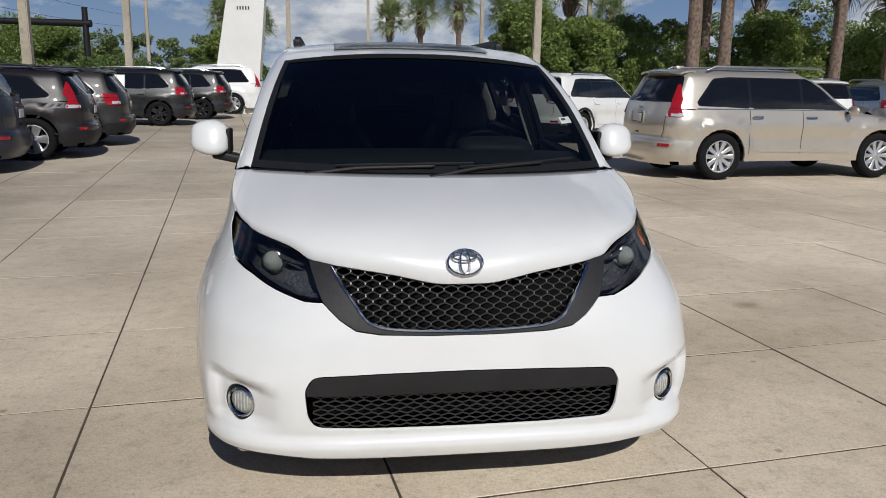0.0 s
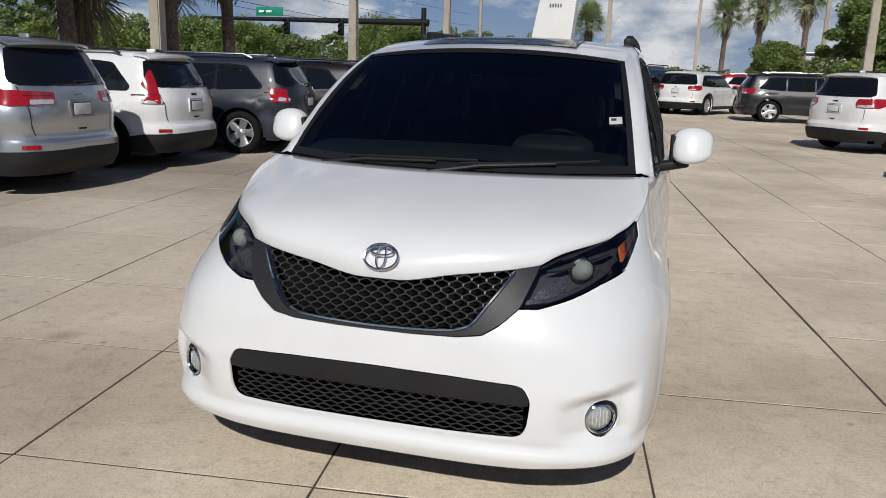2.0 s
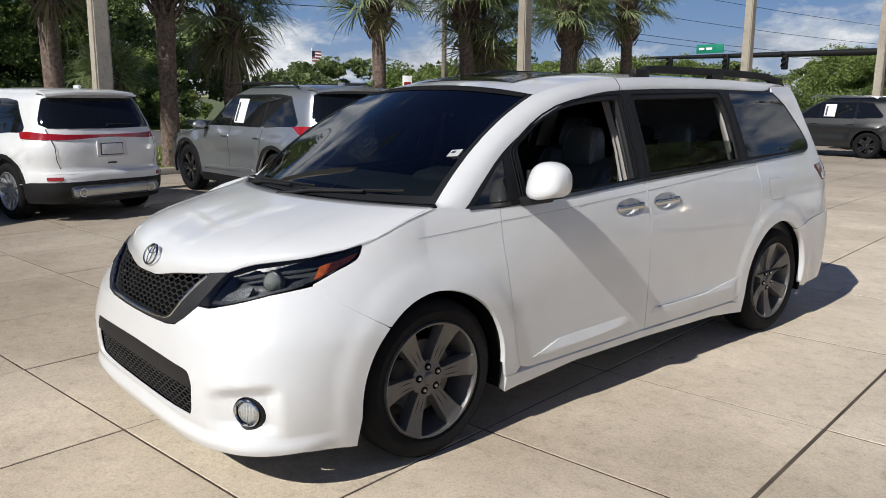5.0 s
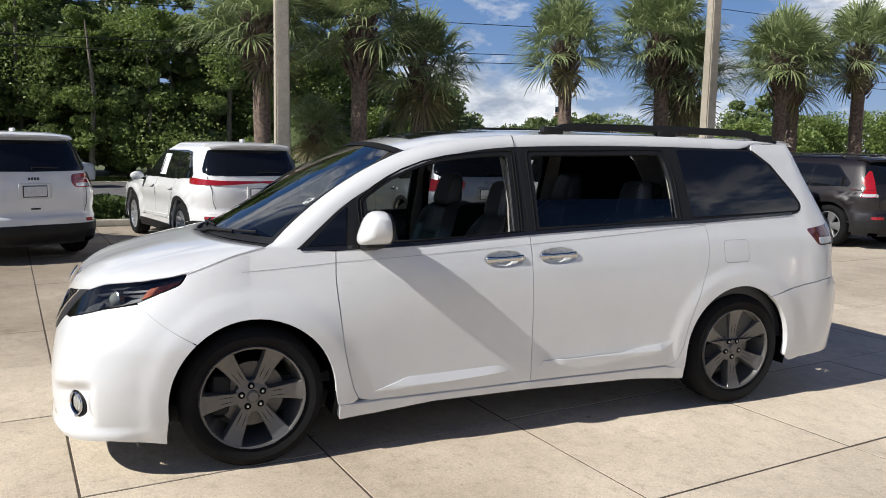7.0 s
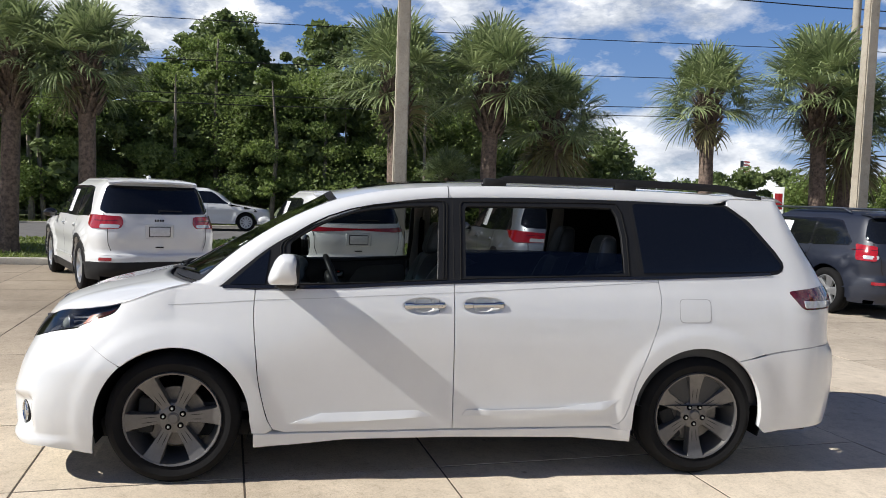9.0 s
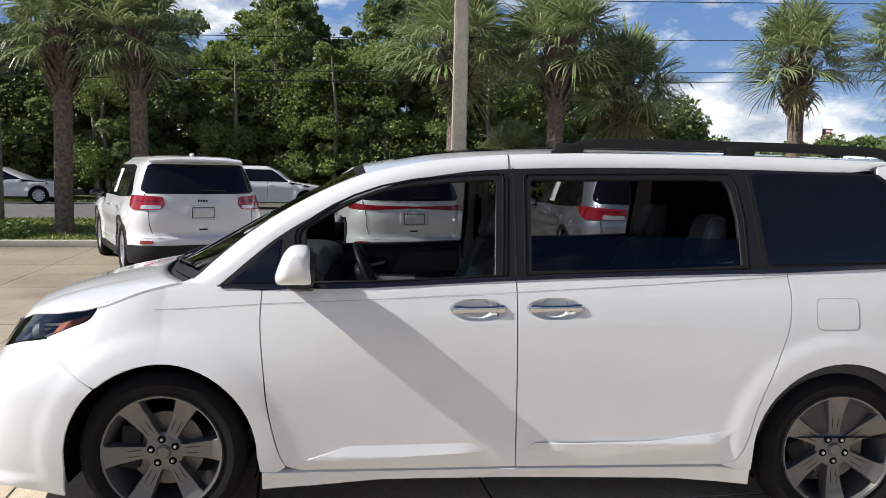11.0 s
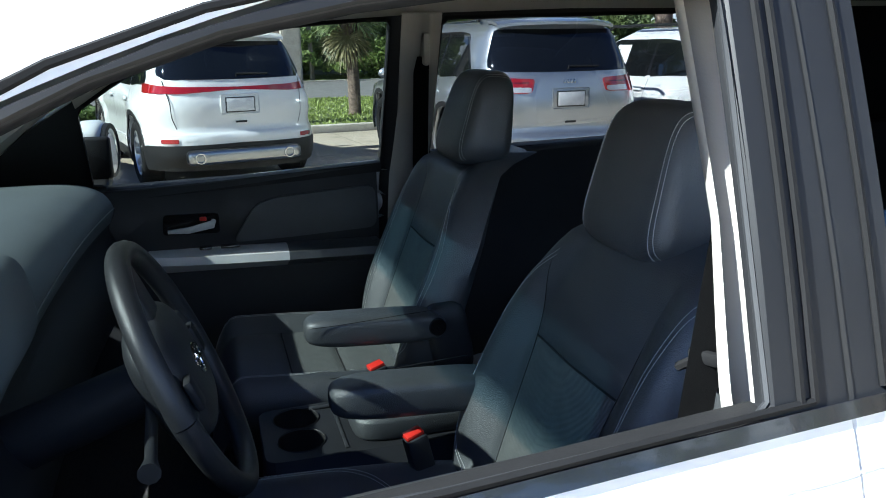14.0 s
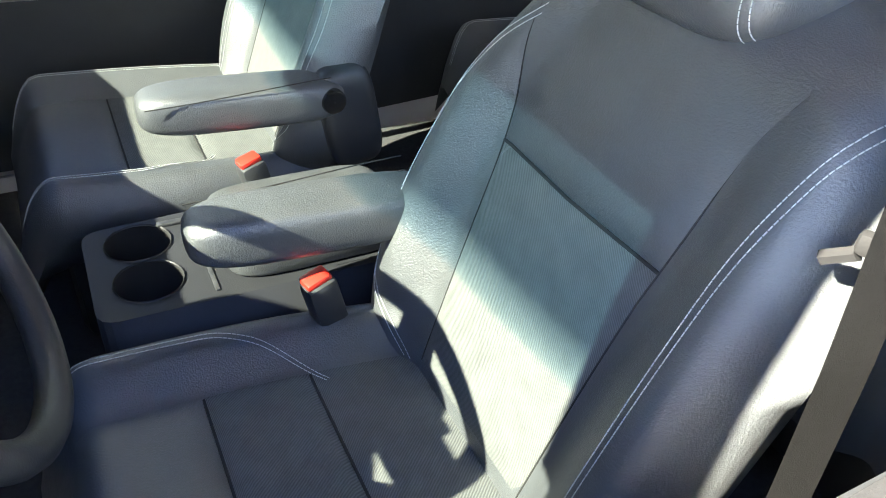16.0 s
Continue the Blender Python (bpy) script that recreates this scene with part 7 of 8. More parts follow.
def pillow(bm, m, size, n=3.0, seg=20):
    """A soft block: a superellipsoid."""
    rows = []
    for i in range(seg + 1):
        p = -math.pi / 2 + math.pi * i / seg
        cp, sp = math.cos(p), math.sin(p)
        row = []
        for j in range(seg * 2):
            q = 2 * math.pi * j / (seg * 2)
            f = lambda c: math.copysign(abs(c) ** (2 / n), c)
            row.append(m @ Vector((size[0] / 2 * f(cp) * f(math.cos(q)), size[1] / 2 * f(cp) * f(math.sin(q)), size[2] / 2 * f(sp))))
        rows.append(row)
    loft(bm, rows, close=True)
    bmesh.ops.remove_doubles(bm, verts=bm.verts, dist=1e-5)
    return bm


HN = 4.2


def wedge(p):
    """Thins a headrest towards its top."""
    k = (p.z + 0.12) / 0.24
    return Vector((p.x * (1.03 - 0.20 * k), (p.y - 0.075) * (1.10 - 0.42 * k) + 0.075, p.z))


def seat(cx, dy, arm_x, label, arm=True):
    U = [-1 + 2 * k / 36 for k in range(37)]
    V = [k / 24 for k in range(25)]
    sh = Vector((0, dy, 0))
    bm = bmesh.new()
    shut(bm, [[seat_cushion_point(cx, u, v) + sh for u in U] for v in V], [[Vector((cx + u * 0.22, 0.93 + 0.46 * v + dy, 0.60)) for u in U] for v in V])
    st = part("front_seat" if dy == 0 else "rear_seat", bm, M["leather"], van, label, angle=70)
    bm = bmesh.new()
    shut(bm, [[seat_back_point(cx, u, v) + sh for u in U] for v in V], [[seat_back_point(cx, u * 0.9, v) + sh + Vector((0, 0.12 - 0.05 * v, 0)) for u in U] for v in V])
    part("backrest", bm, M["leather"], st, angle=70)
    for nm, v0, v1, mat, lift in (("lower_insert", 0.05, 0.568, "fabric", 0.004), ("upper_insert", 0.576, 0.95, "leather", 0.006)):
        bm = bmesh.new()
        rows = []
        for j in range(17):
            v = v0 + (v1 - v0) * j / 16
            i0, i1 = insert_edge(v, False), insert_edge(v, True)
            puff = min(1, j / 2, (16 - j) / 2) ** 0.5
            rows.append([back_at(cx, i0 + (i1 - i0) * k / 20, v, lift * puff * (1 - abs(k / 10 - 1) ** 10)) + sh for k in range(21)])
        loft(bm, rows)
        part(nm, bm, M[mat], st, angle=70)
    bm = bmesh.new()
    for out in (False, True):
        tube(bm, [back_at(cx, insert_edge(0.04 + 0.87 * k / 30, out), 0.04 + 0.87 * k / 30, -0.0004) + sh for k in range(31)], [0.0015 * min(1, (30.5 - k) / 8) for k in range(31)], 5, False)
    tube(bm, [back_at(cx, insert_edge(0.572, False) * (1 - k / 16) + insert_edge(0.572, True) * k / 16, 0.572, -0.0004) + sh for k in range(17)], 0.0026, 5, False)
    for v in (0.37, 0.615):
        tube(bm, [seat_cushion_point(cx, -0.55 + 1.1 * k / 12, v, -0.0004) + sh for k in range(13)], 0.0022, 5, False)
    part("seam", bm, M["dark"], st, kind="stuff")
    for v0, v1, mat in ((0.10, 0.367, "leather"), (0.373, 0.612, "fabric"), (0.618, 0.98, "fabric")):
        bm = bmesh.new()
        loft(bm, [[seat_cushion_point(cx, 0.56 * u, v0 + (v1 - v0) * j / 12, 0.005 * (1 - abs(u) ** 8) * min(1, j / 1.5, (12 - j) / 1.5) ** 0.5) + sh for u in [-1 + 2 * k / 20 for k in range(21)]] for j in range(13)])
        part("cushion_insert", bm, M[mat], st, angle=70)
    hr = bmesh.new()
    hm = pose(cx - math.copysign(0.015, cx), 1.590 + dy, 1.292 if cx > 0 else 1.315, 0 if cx > 0 else -4)
    pillow(hr, Matrix(), (0.268, 0.15, 0.235), HN)
    for v in hr.verts:
        v.co = hm @ wedge(v.co)
    part("headrest", hr, M["leather"], st, angle=70)
    bm = bmesh.new()
    for sx in (-1, 1):
        tube(bm, [(cx + sx * 0.06, 1.60 + dy, 1.24), (cx + sx * 0.06, 1.60 + dy, 1.16)], 0.007, 8)
    part("headrest_post", bm, M["chrome"], st)
    bm = bmesh.new()
    og = math.copysign(1, cx)
    for off in (-0.0045, 0.0045):
        stitch(bm, [back_at(cx, spline((0, 0.25, 0.64, 0.83, 0.95), (0.195, 0.203, 0.210, 0.226, 0.248), v) + off, v, 0.001) + sh for v in [0.02 + 0.93 * k / 40 for k in range(41)]])
        stitch(bm, [back_at(cx, -spline((0, 0.08, 0.2, 0.45, 0.6, 0.75, 0.87), (0.12, 0.18, 0.238, 0.242, 0.232, 0.195, 0.135), v) - off, v, 0.001) + sh for v in [0.02 + 0.88 * k / 40 for k in range(41)]])
        stitch(bm, [seat_cushion_point(cx, og * 0.80 + off * 3, v, 0.001) + sh for v in [0.03 + 0.93 * k / 30 for k in range(31)]])
        stitch(bm, [seat_cushion_point(cx, -og * spline((0, 0.05, 0.4, 0.5, 0.62, 0.74), (0.72, 0.82, 0.81, 0.75, 0.56, 0.25), v) + off * 3, v, 0.0022) + sh for v in [0.03 + 0.71 * k / 40 for k in range(41)]])
    f = lambda c, n=HN: math.copysign(abs(c) ** (2 / n), c)
    for sx in (-1, 1):
        for off in (-0.004, 0.004):
            pts = []
            xx = 0.106 + off
            k3 = (1 - (xx / 0.134) ** HN) ** (1 / HN)
            for k in range(41):
                q = math.radians(-65 + 215 * k / 40)
                pts.append(hm @ wedge(Vector((sx * xx, -0.0757 * k3 * f(math.cos(q)), 0.1183 * k3 * f(math.sin(q))))))
            stitch(bm, pts)
    part("stitching", bm, M["thread"], st, "double rows of pale stitching", kind="stuff")
    if arm:
        bm = bmesh.new()
        pillow(bm, pose(arm_x, 1.265 + dy, 0.872, -3), (0.092, 0.33, 0.072), 4.0)
        ar = part("armrest", bm, M["leather"], st, "padded fold-down armrest", angle=70)
        bm = bmesh.new()
        pillow(bm, pose(arm_x + math.copysign(0.005, arm_x), 1.44 + dy, 0.82, 10, 0, 0), (0.070, 0.10, 0.19), 4.0)
        part("armrest_hinge", bm, M["soft_black"], ar)
        sg = 1 if arm_x < 0 else -1
        bm = bmesh.new()
        lathe(bm, [(0.001, 0.0), (0.019, 0.0), (0.021, -0.004), (0.021, -0.012)], 24, pose(arm_x + sg * 0.047, 1.40 + dy, 0.868, 0, 0, 0 if sg > 0 else 180))
        part("armrest_cap", bm, M["gloss_black"], ar)
        bm = bmesh.new()
        stitch(bm, [(arm_x + 0.044 * math.copysign(1, sg), 1.11 + 0.30 * k / 20 + dy, 0.905 - 0.006 * math.cos(k / 20 * 3)) for k in range(21)], 0.02, 0.0005, 0.0009)
        part("armrest_seam", bm, M["dark"], ar)
    bx = 0.228 if cx > 0 else -0.100
    if dy == 0:
        bm = bmesh.new()
        box(bm, (0.034, 0.044, 0.13), pose(bx, 1.262, 0.742, 14, 0, 12), 0.009)
        bk = part("belt_buckle", bm, M["soft_black"], st)
        bm = bmesh.new()
        box(bm, (0.027, 0.036, 0.012), pose(bx, 1.246, 0.806, 14, 0, 12), 0.004)
        part("button", bm, M["red_button"], bk, "red release button")
    # base
    bm = bmesh.new()
    box(bm, (0.42, 0.42, 0.20), pose(cx, 1.16 + dy, 0.51), 0.03)
    part("seat_base", bm, M["soft_black"], st)
    return st


seat(0.448, 0.0, 0.190, "black leather front seat with pale double stitching")
seat(-0.440, 0.0, -0.172, "black leather front seat with pale double stitching")
seat(0.45, 0.98, 0.22, "black leather second-row seat")
seat(-0.45, 0.98, -0.2, "black leather second-row seat")
bm = bmesh.new()
pillow(bm, pose(0, 3.22, 0.95, -12), (1.25, 0.16, 0.52), 5)
pillow(bm, pose(0, 2.98, 0.70), (1.25, 0.46, 0.16), 5)
for x in (-0.38, 0.38):
    pillow(bm, pose(x, 3.30, 1.28, -10), (0.26, 0.11, 0.17), 3)
part("third_row_bench", bm, M["leather"], van, "black third-row bench", angle=60)

# floor, console, dash
bm = bmesh.new()
box(bm, (1.66, 3.9, 0.05), pose(0, 1.75, 0.40))
part("cabin_floor", bm, M["carpet"], van, "dark carpeted floor")
bm = bmesh.new()
top = rounded([(-0.095, 0.985), (0.130, 0.985), (0.135, 1.44), (-0.115, 1.44)], 0.03)


def lobes(cx, cy, r, n=26):
    return [(cx + r * math.cos(2 * math.pi * k / n), cy + r * math.sin(2 * math.pi * k / n)) for k in range(n)]


con = skin("console", top, lambda u, v: (u, v, 0.735), M["console_black"], van, holes=[lobes(-0.040, 1.060, 0.047), lobes(0.058, 1.060, 0.047)], step=(0.08, 0.08), lip=0.30, centre=(0, 1.1, 0.4), label="black centre console with two cup holders")
for cx in (-0.040, 0.058):
    bm = bmesh.new()
    lathe(bm, [(0.0467, 0.0), (0.043, -0.065), (0.038, -0.075), (0.001, -0.076)], 28, pose(cx, 1.060, 0.735, 0, -90, 0))
    cup = part("cup_holder", bm, M["dark"], con)
    bm = bmesh.new()
    lathe(bm, [(0.0462, 0.001), (0.0475, 0.0025), (0.0485, 0.001)], 28, pose(cx, 1.060, 0.7355, 0, -90, 0))
    part("rim", bm, M["smoke_chrome"], cup, "thin bright rim")
bm = bmesh.new()
box(bm, (0.20, 0.006, 0.004), pose(0.015, 1.142, 0.736), 0.001)
box(bm, (0.012, 0.045, 0.006), pose(-0.075, 1.115, 0.737), 0.002)
part("console_inlay", bm, M["lamp_grey"], con)
bm = bmesh.new()
pillow(bm, pose(0.015, 1.30, 0.758), (0.20, 0.28, 0.06), 5)
part("console_lid", bm, M["leather"], con, angle=60)
bm = bmesh.new()
prof = [(0.02, 1.075), (0.25, 1.145), (0.50, 1.150), (0.60, 1.130), (0.635, 1.085), (0.62, 1.02), (0.66, 0.93), (0.64, 0.80), (0.55, 0.70), (0.50, 0.60)]
loft(bm, [[(x, y + 0.03 * (x / 0.8) ** 2 * (1 if y > 0.3 else 2), z - 0.015 * (x / 0.8) ** 2) for y, z in [(p.x, p.y) for p in curve_pts([(a, b, 0) for a, b in prof], 4)]] for x in [-0.80 + 1.60 * k / 24 for k in range(25)]])
dash = part("dashboard", bm, M["console_black"], van, "black dashboard with a stitched grey pad", angle=60)
M["dash_pad"] = plain("grey dash pad", (0.145, 0.17, 0.182), 0.5, vary=0.1, bumps=0.2, bump_scale=400)
bm = bmesh.new()
over = [(p.x, p.y) for p in curve_pts([(a, b, 0) for a, b in ((0.14, 1.118), (0.25, 1.150), (0.50, 1.156), (0.602, 1.134), (0.640, 1.086), (0.628, 1.040))], 4)]
loft(bm, [[(x, y + 0.03 * (x / 0.8) ** 2 * (1 if y > 0.3 else 2), z + 0.003 - 0.015 * (x / 0.8) ** 2) for y, z in over] for x in [-0.785 + 1.57 * k / 24 for k in range(25)]])
part("dash_pad", bm, M["dash_pad"], dash, angle=60)
bm = bmesh.new()
stitch(bm, [(x, 0.643 + 0.03 * (x / 0.8) ** 2, 1.085 - 0.015 * (x / 0.8) ** 2) for x in [-0.78 + 1.56 * k / 60 for k in range(61)]], 0.008, 0.004, 0.0014)
part("stitching", bm, M["thread"], dash, kind="stuff")
bm = bmesh.new()
pillow(bm, pose(0.39, 0.56, 1.135, 8), (0.40, 0.22, 0.15), 4)
part("instrument_hood", bm, M["dash_pad"], dash, angle=60)
# steering wheel
sw = pose(0.385, 0.875, 1.055, -67, 0, 0)
bm = bmesh.new()
pts = [sw @ Vector((0.185 * math.cos(a), 0.185 * math.sin(a), 0)) for a in [2 * math.pi * k / 48 for k in range(49)]]
tube(bm, pts, 0.0165, 12, False)
wheel = part("steering_wheel", bm, plain("wheel leather", (0.028, 0.029, 0.031), 0.38, vary=0.1, bumps=0.2, bump_scale=500), van, "black leather steering wheel", angle=70)
bm = bmesh.new()
pillow(bm, sw @ pose(0, -0.005, -0.02), (0.22, 0.19, 0.08), 3)
part("wheel_boss", bm, M["soft_black"], wheel, angle=60)
for a in (0, 180, 270):
    c, s = math.cos(math.radians(a)), math.sin(math.radians(a))
    bm = bmesh.new()
    pillow(bm, sw @ pose(0.115 * c, 0.115 * s, -0.008, 0, 0, a), (0.16, 0.075, 0.024), 4)
    part("spoke", bm, M["soft_black"], wheel, angle=60)
bm = bmesh.new()
for rx, ry, cy in ((0.030, 0.021, 0.0), (0.009, 0.019, 0.0), (0.021, 0.008, 0.009)):
    tube(bm, [sw @ Vector((rx * math.cos(a), -0.005 + cy + ry * math.sin(a), 0.0195)) for a in [2 * math.pi * k / 24 for k in range(25)]], 0.0024, 6, False)
part("wheel_badge", bm, M["chrome"], wheel, "chrome oval badge")
for sx in (-1, 1):
    bm = bmesh.new()
    box(bm, (0.035, 0.045, 0.012), sw @ pose(sx * 0.105, 0.0, 0.012), 0.004)
    part("switch_pad", bm, M["console_black"], wheel)
bm = bmesh.new()
tube(bm, [sw @ Vector((0, 0, -0.02)), sw @ Vector((0, -0.02, -0.35))], [0.04, 0.045], 14)
part("steering_column", bm, M["console_black"], wheel)
bm = bmesh.new()
tube(bm, [sw @ Vector((0.05, 0.0, -0.05)), sw @ Vector((0.19, 0.02, -0.055)), sw @ Vector((0.22, 0.02, -0.055))], [0.009, 0.008, 0.014], 10)
part("column_stalk", bm, M["soft_black"], wheel)


# door cards, pillars, headliner
def inner(side, y, z, d):
    return Vector((side * (half_width(y, z) - d), y, z))


for side in (1, -1):
    pts = [(0.30, 1.085), (0.9, 1.105), (1.425, 1.135), (1.43, 0.9), (1.44, 0.45), (0.50, 0.45), (0.45, 0.8)]
    dc = skin("door_card", rounded(pts, 0.02), lambda y, z, side=side: inner(side, y, z, 0.085 - 0.035 * max(0, (z - 0.98) / 0.13)), M["soft_black"], van, step=(0.1, 0.06), lip=0.03, centre=(side * 3, 1, 0.8), label="black padded door card")
    pad = [(0.98, 0.925), (1.01, 0.97), (1.05, 1.035), (1.11, 1.055), (1.415, 1.075), (1.42, 0.94), (1.15, 0.928)]
    skin("door_pad", rounded(pad, 0.03), lambda y, z, side=side: inner(side, y, z, 0.100 - 0.020 * max(0, (z - 0.98) / 0.13)), M["leather"], dc, step=(0.06, 0.04), lip=0.012, centre=(side * 3, 1, 0.8))
    bm = bmesh.new()
    rows = []
    for k in range(13):
        y = 0.74 + 0.68 * k / 12
        zt = 0.915 - 0.012 * k / 12
        w = spline((0, 0.15, 0.6, 1), (0.06, 0.085, 0.10, 0.10), k / 12)
        rows.append([inner(side, y, zt, 0.07), inner(side, y, zt + 0.004, 0.08 + w * 0.6), inner(side, y, zt - 0.006, 0.08 + w), inner(side, y, zt - 0.03, 0.085 + w), inner(side, y, zt - 0.075, 0.08)])
    loft(bm, rows[:8])
    sp = part("switch_panel", bm, M["silver_trim"], dc, "satin silver switch panel")
    bm = bmesh.new()
    loft(bm, rows[7:])
    part("armrest_pad", bm, M["leather"], dc)
    for k in range(2):
        bm = bmesh.new()
        q = inner(side, 0.90 + 0.07 * k, 0.922, 0.125)
        box(bm, (0.028, 0.035 + 0.02 * k, 0.008), Matrix.Translation(q), 0.003)
        part("switch", bm, M["gloss_black"], sp)
    # latch handle in a cup
    skin("handle_cup", rounded([(0.785, 0.962), (0.945, 0.958), (0.945, 1.018), (0.79, 1.022)], 0.012), lambda y, z, side=side: inner(side, y, z, 0.093 - 0.02 * max(0, (z - 0.98) / 0.13)), M["gloss_black"], dc, step=(0.05, 0.05), lip=0.01, centre=(side * 3, 1, 0.8))
    bm = bmesh.new()
    tube(bm, [inner(side, 0.80, 0.975, 0.108), inner(side, 0.86, 0.978, 0.118), inner(side, 0.925, 0.992, 0.120), inner(side, 0.93, 1.002, 0.108)], [0.006, 0.010, 0.012, 0.007], 10)
    part("latch_handle", bm, M["silver_trim"], dc, "chrome latch handle")
    bm = bmesh.new()
    box(bm, (0.008, 0.02, 0.012), Matrix.Translation(inner(side, 0.90, 1.010, 0.116)), 0.003)
    part("lock_tab", bm, M["red_button"], dc)
    # window sill felt
    bm = bmesh.new()
    ys = [0.56 + 0.88 * k / 10 for k in range(11)]
    loft(bm, [[inner(side, y, BELT(y) + 0.012, 0.001), inner(side, y, BELT(y) + 0.018, 0.010), inner(side, y, BELT(y) + 0.014, 0.04), inner(side, y, BELT(y) - 0.012, 0.06)] for y in ys])
    part("sill_strip", bm, M["black"], dc, "black rubber window strip")
    # sliding door card
    pts = [(1.62, 1.15), (2.2, 1.175), (2.62, 1.195), (2.70, 0.9), (2.58, 0.5), (1.62, 0.45)]
    skin("rear_door_card", rounded(pts, 0.02), lambda y, z, side=side: inner(side, y, z, 0.085 + 0.02 * max(0, (z - 0.95) / 0.15)), M["soft_black"], van, step=(0.1, 0.06), lip=0.03, centre=(side * 3, 1, 0.8))
    # quarter trim behind
    skin("quarter_trim", [(2.66, 0.42), (3.75, 0.42), (3.75, 1.20), (2.66, 1.19)], lambda y, z, side=side: inner(side, y, z, 0.07), M["soft_black"], van, step=(0.2, 0.1), lip=0.03, centre=(side * 3, 1, 0.8))
    # B and C pillars, pale
    for o, nm in (([(1.452, 1.12), (1.470, 1.30), (1.462, 1.572), (1.60, 1.578), (1.602, 1.30), (1.595, 1.14), (1.60, 0.45), (1.45, 0.45)], "pillar_trim"), ([(2.565, 1.19), (2.57, 1.58), (2.64, 1.60), (2.68, 1.20)], "pillar_trim")):
        skin(nm, o, lambda y, z, side=side, yc=(o[0][0] + o[-1][0]) / 2 + 0.02, hw=0.09: inner(side, y, z, 0.03 + 0.085 * max(0, 1 - ((y - yc) / hw) ** 2)), M["grey_trim"], van, step=(0.02, 0.06), lip=0.015, centre=(side * 3, 1.5, 1.0), label="pale grey pillar trim")
    bm = bmesh.new()
    rows = []
    for y, z in [(0.60, 1.337), (0.69, 1.398), (0.76, 1.440), (0.84, 1.477), (0.95, 1.514), (1.07, 1.539), (1.2, 1.555), (1.435, 1.570), (1.6, 1.58), (2.0, 1.592), (2.5, 1.594), (3.2, 1.60)]:
        a = inner(side, y, z, 0.012)
        rows.append([a, a + Vector((-side * 0.02, 0, 0.012)), a + Vector((-side * 0.075, 0, 0.055)), a + Vector((-side * 0.15, 0, 0.072))])
    loft(bm, rows)
    part("rail_trim", bm, M["grey_trim"], van, "pale grey roof rail trim")
    bm = bmesh.new()
    rows = []
    for v in (0.0, 0.25, 0.5, 0.75, 1.0):
        a = ws_point(side * 0.985, v)
        y = a.y + 0.14
        b = inner(side, max(0.24, y + 0.06), min(1.56, a.z + 0.03), 0.02)
        rows.append([a + Vector((0, 0.02, -0.012)), (a + b) / 2 + Vector((-side * 0.035, 0.02, -0.03)), b])
    loft(bm, rows)
    part("a_pillar_trim", bm, M["grey_trim"], van)
    # ridged rubber seal between the door frame and the pillar
    bm = bmesh.new()
    prof = [(0.004, -0.004), (0.016, 0.006), (0.024, 0.004), (0.034, 0.016), (0.042, 0.014), (0.052, 0.026), (0.060, 0.022), (0.074, 0.036), (0.088, 0.044)]
    loft(bm, [[inner(side, 1.450 + dy, z, d) for d, dy in prof] for z in [0.62 + 0.95 * k / 24 for k in range(25)]])
    part("door_seal", bm, M["channel"], van, "ridged grey rubber door seal", angle=25)
    # belt
    up, mid, low = [Vector((side * x, y, z)) for x, y, z in (((0.702, 1.545, 1.42), (0.774, 1.448, 1.06), (0.802, 1.408, 0.62)) if side > 0 else ((0.705, 1.530, 1.46), (0.735, 1.525, 1.02), (0.760, 1.500, 0.62)))]
    bm = bmesh.new()
    for a, b in ((up, mid), (mid, low)):
        w = Vector((0.005, 0.020, 0)) if side > 0 else Vector((0.014, 0.019, 0))
        loft(bm, [[a - w, a + w], [b - w, b + w]])
    bmesh.ops.solidify(bm, geom=bm.faces[:], thickness=0.0016)
    bl = part("seat_belt", bm, M["belt"], van, "grey webbing seat belt")
    bm = bmesh.new()
    tip = mid.lerp(up, 0.27)
    box(bm, (0.040, 0.012, 0.018), Matrix.Translation(tip + Vector((0, -0.004, -0.02))) @ pose(0, 0, 0, 0, 0, side * 30), 0.005)
    tube(bm, [tip + Vector((-side * 0.015, -0.01, -0.03)), tip + Vector((-side * 0.035, -0.015, -0.045))], 0.006, 6)
    part("belt_tongue", bm, M["rubber"], bl)
    bm = bmesh.new()
    box(bm, (0.05, 0.02, 0.09), Matrix.Translation(up + Vector((side * 0.005, 0.012, 0.02))), 0.008)
    part("belt_anchor", bm, M["grey_trim"], bl)
bm = bmesh.new()
loft(bm, [[(x, y, roof_z(x, y) - 0.045) for x in [-0.62 + 1.24 * k / 12 for k in range(13)]] for y in [0.86 + 2.7 * j / 14 for j in range(15)]])
part("headliner", bm, M["grey_trim"], van, "pale grey headliner", angle=70)
bm = bmesh.new()
pillow(bm, pose(0.0, 0.70, 1.455, 10), (0.24, 0.03, 0.075), 4)
mr = part("rear_view_mirror", bm, M["soft_black"], van)
bm = bmesh.new()
tube(bm, [(0, 0.69, 1.48), (0, 0.73, 1.548)], 0.012, 8)
part("mirror_stem", bm, M["soft_black"], mr)
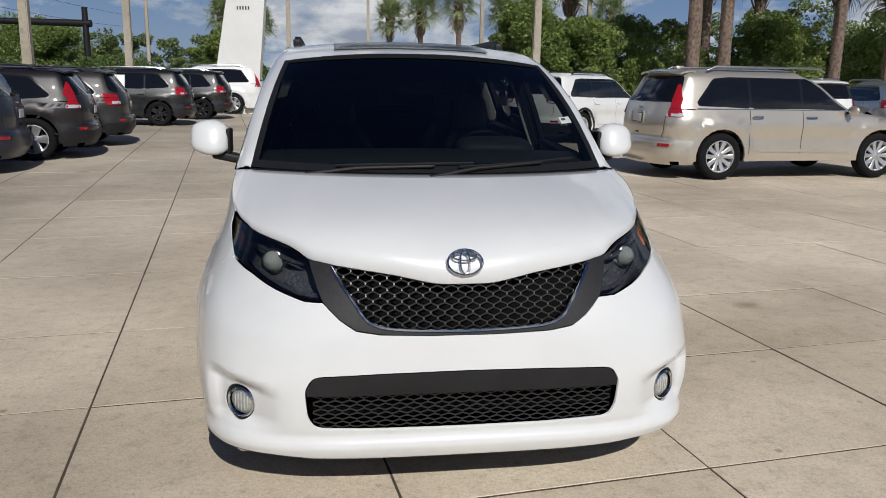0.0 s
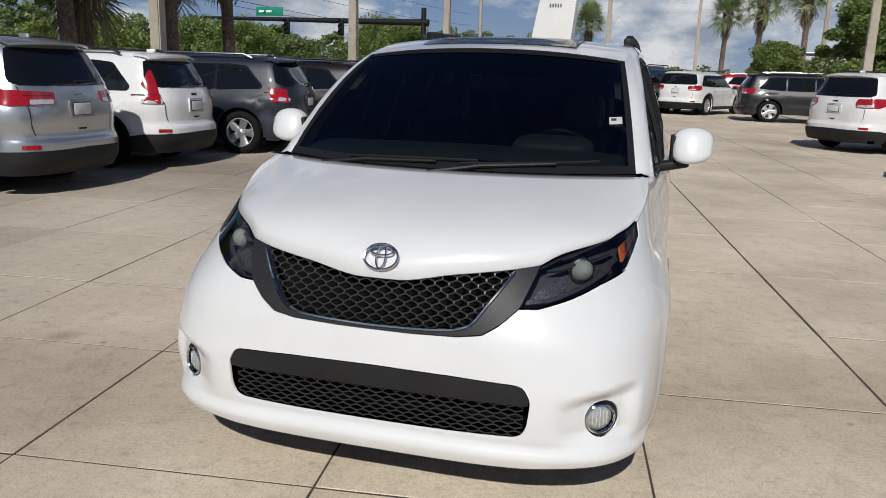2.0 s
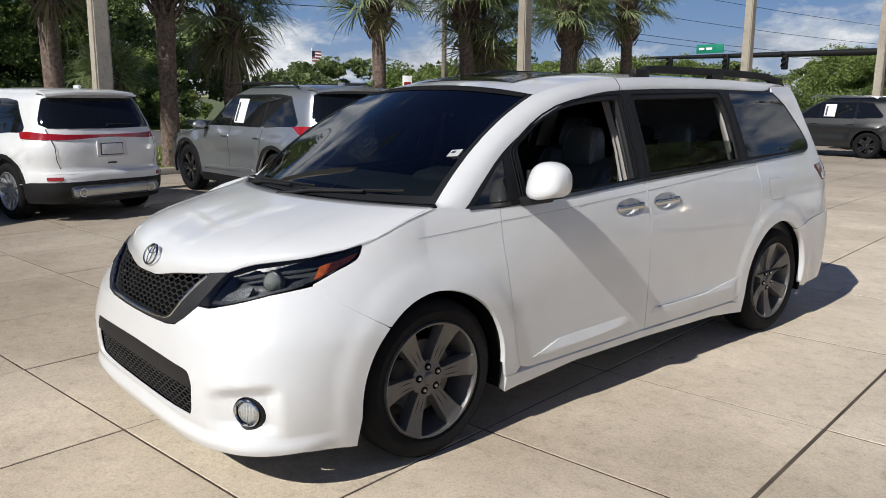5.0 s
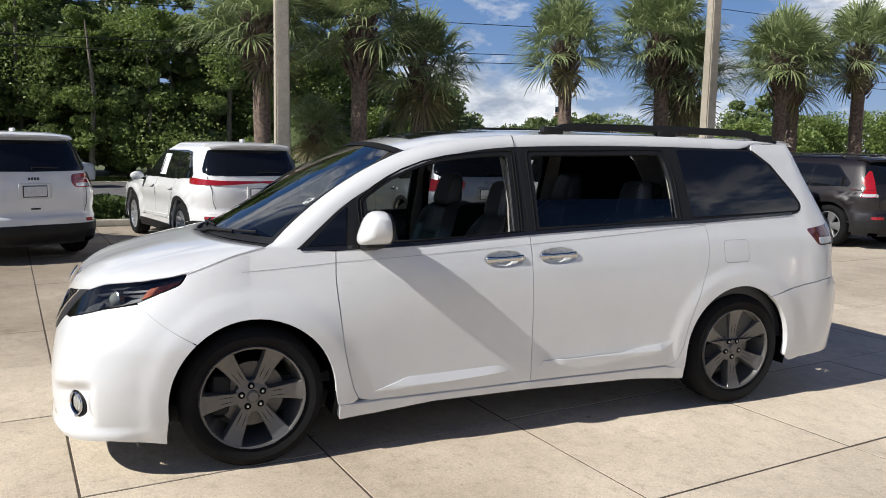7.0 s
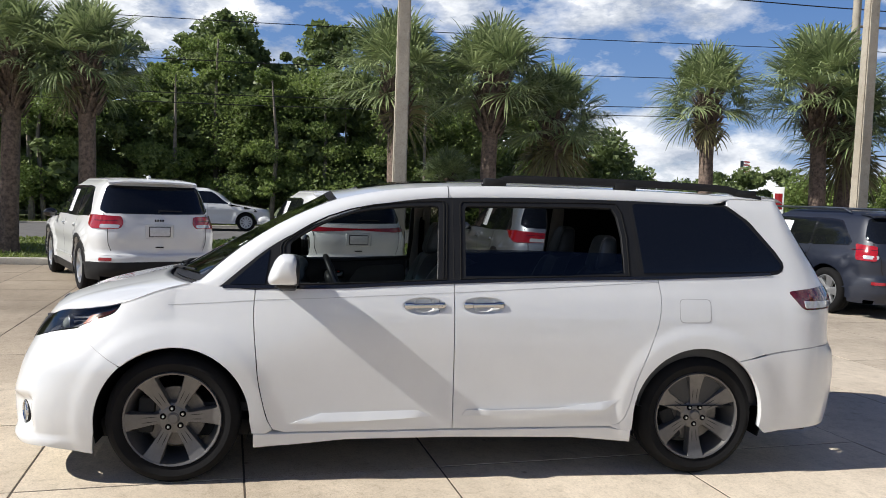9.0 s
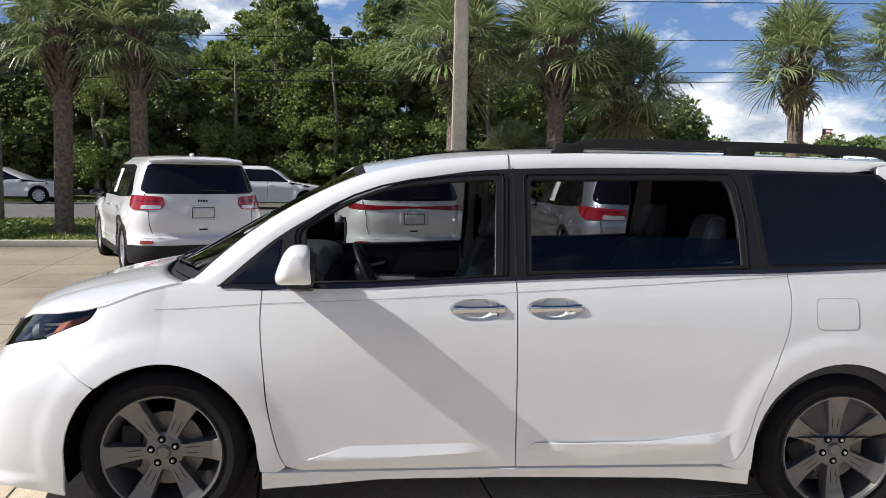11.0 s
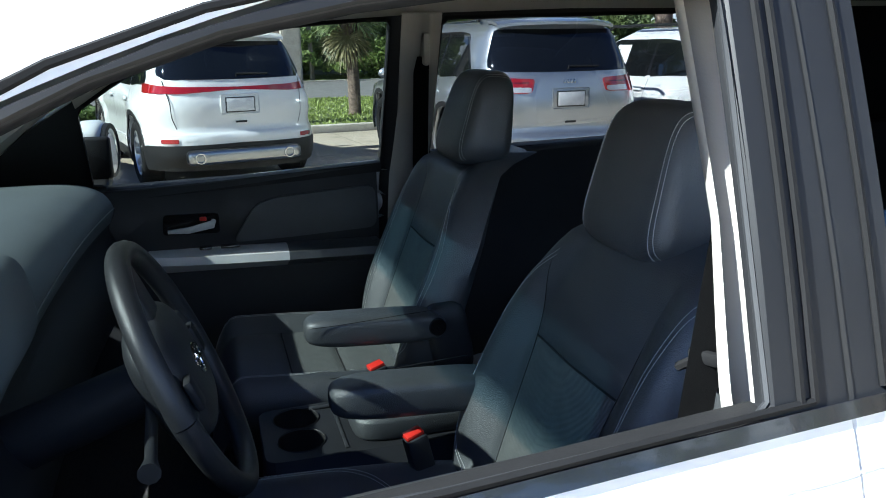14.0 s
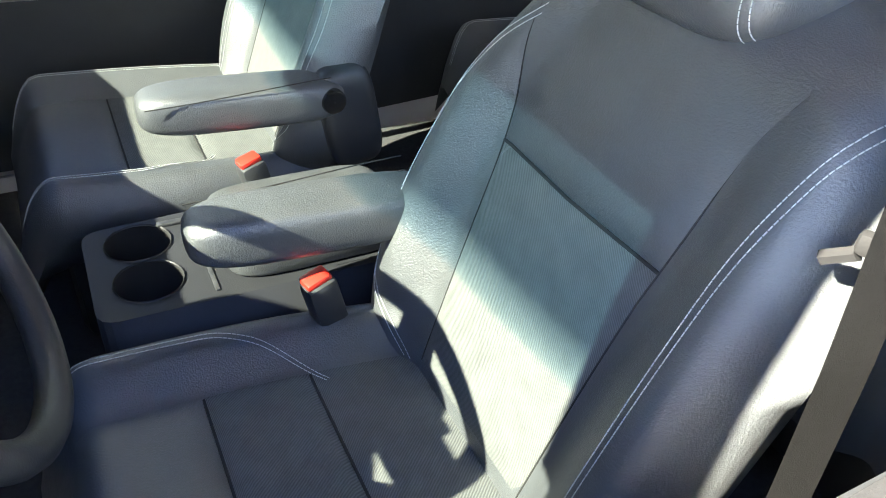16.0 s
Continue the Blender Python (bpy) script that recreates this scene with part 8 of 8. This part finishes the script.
# paper slip inside the screen
c = ws_point(0.91, 0.37) + Vector((0, -0.004, 0.005))
bm = bmesh.new()
d0, d1 = (ws_point(0.94, 0.37) - ws_point(0.88, 0.37)).normalized() * 0.030, (ws_point(0.91, 0.42) - ws_point(0.91, 0.32)).normalized() * 0.026
loft(bm, [[c - d0 - d1, c + d0 - d1], [c - d0 + d1, c + d0 + d1]])
bmesh.ops.solidify(bm, geom=bm.faces[:], thickness=0.001)
slip = part("windscreen_slip", bm, M["paper"], van, "small white paper slip in the windscreen")
up = d0.cross(d1).normalized() * 0.0015
up = up if up.z > 0 else -up
bm = bmesh.new()
loft(bm, [[c + up - d0 * 0.7 - d1 * 0.1, c + up + d0 * 0.1 - d1 * 0.1], [c + up - d0 * 0.7 + d1 * 0.6, c + up + d0 * 0.1 + d1 * 0.6]])
part("print_bars", bm, M["ink"], slip)
# bulkhead and tailgate inside
bm = bmesh.new()
box(bm, (1.5, 0.04, 0.75), pose(0, 3.84, 0.85, -4), 0.02)
part("tailgate_trim", bm, M["soft_black"], van)


# ---- concrete slabs ----
US = [KERB_U + 0.02] + [-2.70 - 1.23 * k for k in range(7, 0, -1)] + [-2.70, -1.55, -0.33, 0.92, 2.13] + [2.13 + 1.235 * k for k in range(1, 40)]
VS = [-0.91 - 1.215 * k for k in range(22, 0, -1)] + [-0.91, 0.27, 1.405, 2.89, 4.43, 5.56, 6.71, 8.2, 9.8, 11.5] + [11.5 + 1.5 * k for k in range(1, 40)]
WIDE = 2.13  # one joint has opened up
US = [u for u in US if u >= KERB_U]


def slab_data(w, d):
    bm = bmesh.new()
    box(bm, (w - 0.010, d - 0.012, 0.008), pose(0, 0, -0.004))
    bmesh.ops.bevel(bm, geom=[e for e in bm.edges if e.verts[0].co.z > -0.001 and e.verts[1].co.z > -0.001], offset=0.0016, segments=1, affect="EDGES")
    me = bpy.data.meshes.new("slab")
    bm.to_mesh(me)
    bm.free()
    me.materials.append(M["slab"])
    return me


cache, rest_v, rest_f = {}, [], []
for u0, u1 in zip(US, US[1:]):
    u0, u1 = u0 + (0.004 if u0 == WIDE else 0), u1 - (0.004 if u1 == WIDE else 0)
    for v0, v1 in zip(VS, VS[1:]):
        w, d = round(u1 - u0, 3), round(v1 - v0, 3)
        cx, cy = (u0 + u1) / 2, (v0 + v1) / 2
        if -7 < cx < 6.5 and -4.6 < cy < 13:
            if (w, d) not in cache:
                cache[(w, d)] = slab_data(w, d)
            ob = new("slab", cache[(w, d)])
            ob.parent = pavement
            ob.matrix_parent_inverse = pavement.matrix_world.inverted()
            x, y, z = lot(cx, cy)
            dip = 0.0012 * math.sin(cx * 7.3 + cy * 3.1)
            ob.matrix_basis = pose(x, y, dip, 0, 0, 7)
        else:
            k = len(rest_v)
            q = 0.007
            a = [lot(u0 + q, v0 + q, -0.001), lot(u1 - q, v0 + q, -0.001), lot(u1 - q, v1 - q, -0.001), lot(u0 + q, v1 - q, -0.001)]
            rest_v += a + [(p[0], p[1], -0.01) for p in a]
            rest_f += [(k, k + 1, k + 2, k + 3)] + [(k + i, k + 4 + i, k + 4 + (i + 1) % 4, k + (i + 1) % 4) for i in range(4)]
raw("slabs_beyond", rest_v, rest_f, M["slab"], pavement, kind="stuff").matrix_parent_inverse = pavement.matrix_world.inverted()
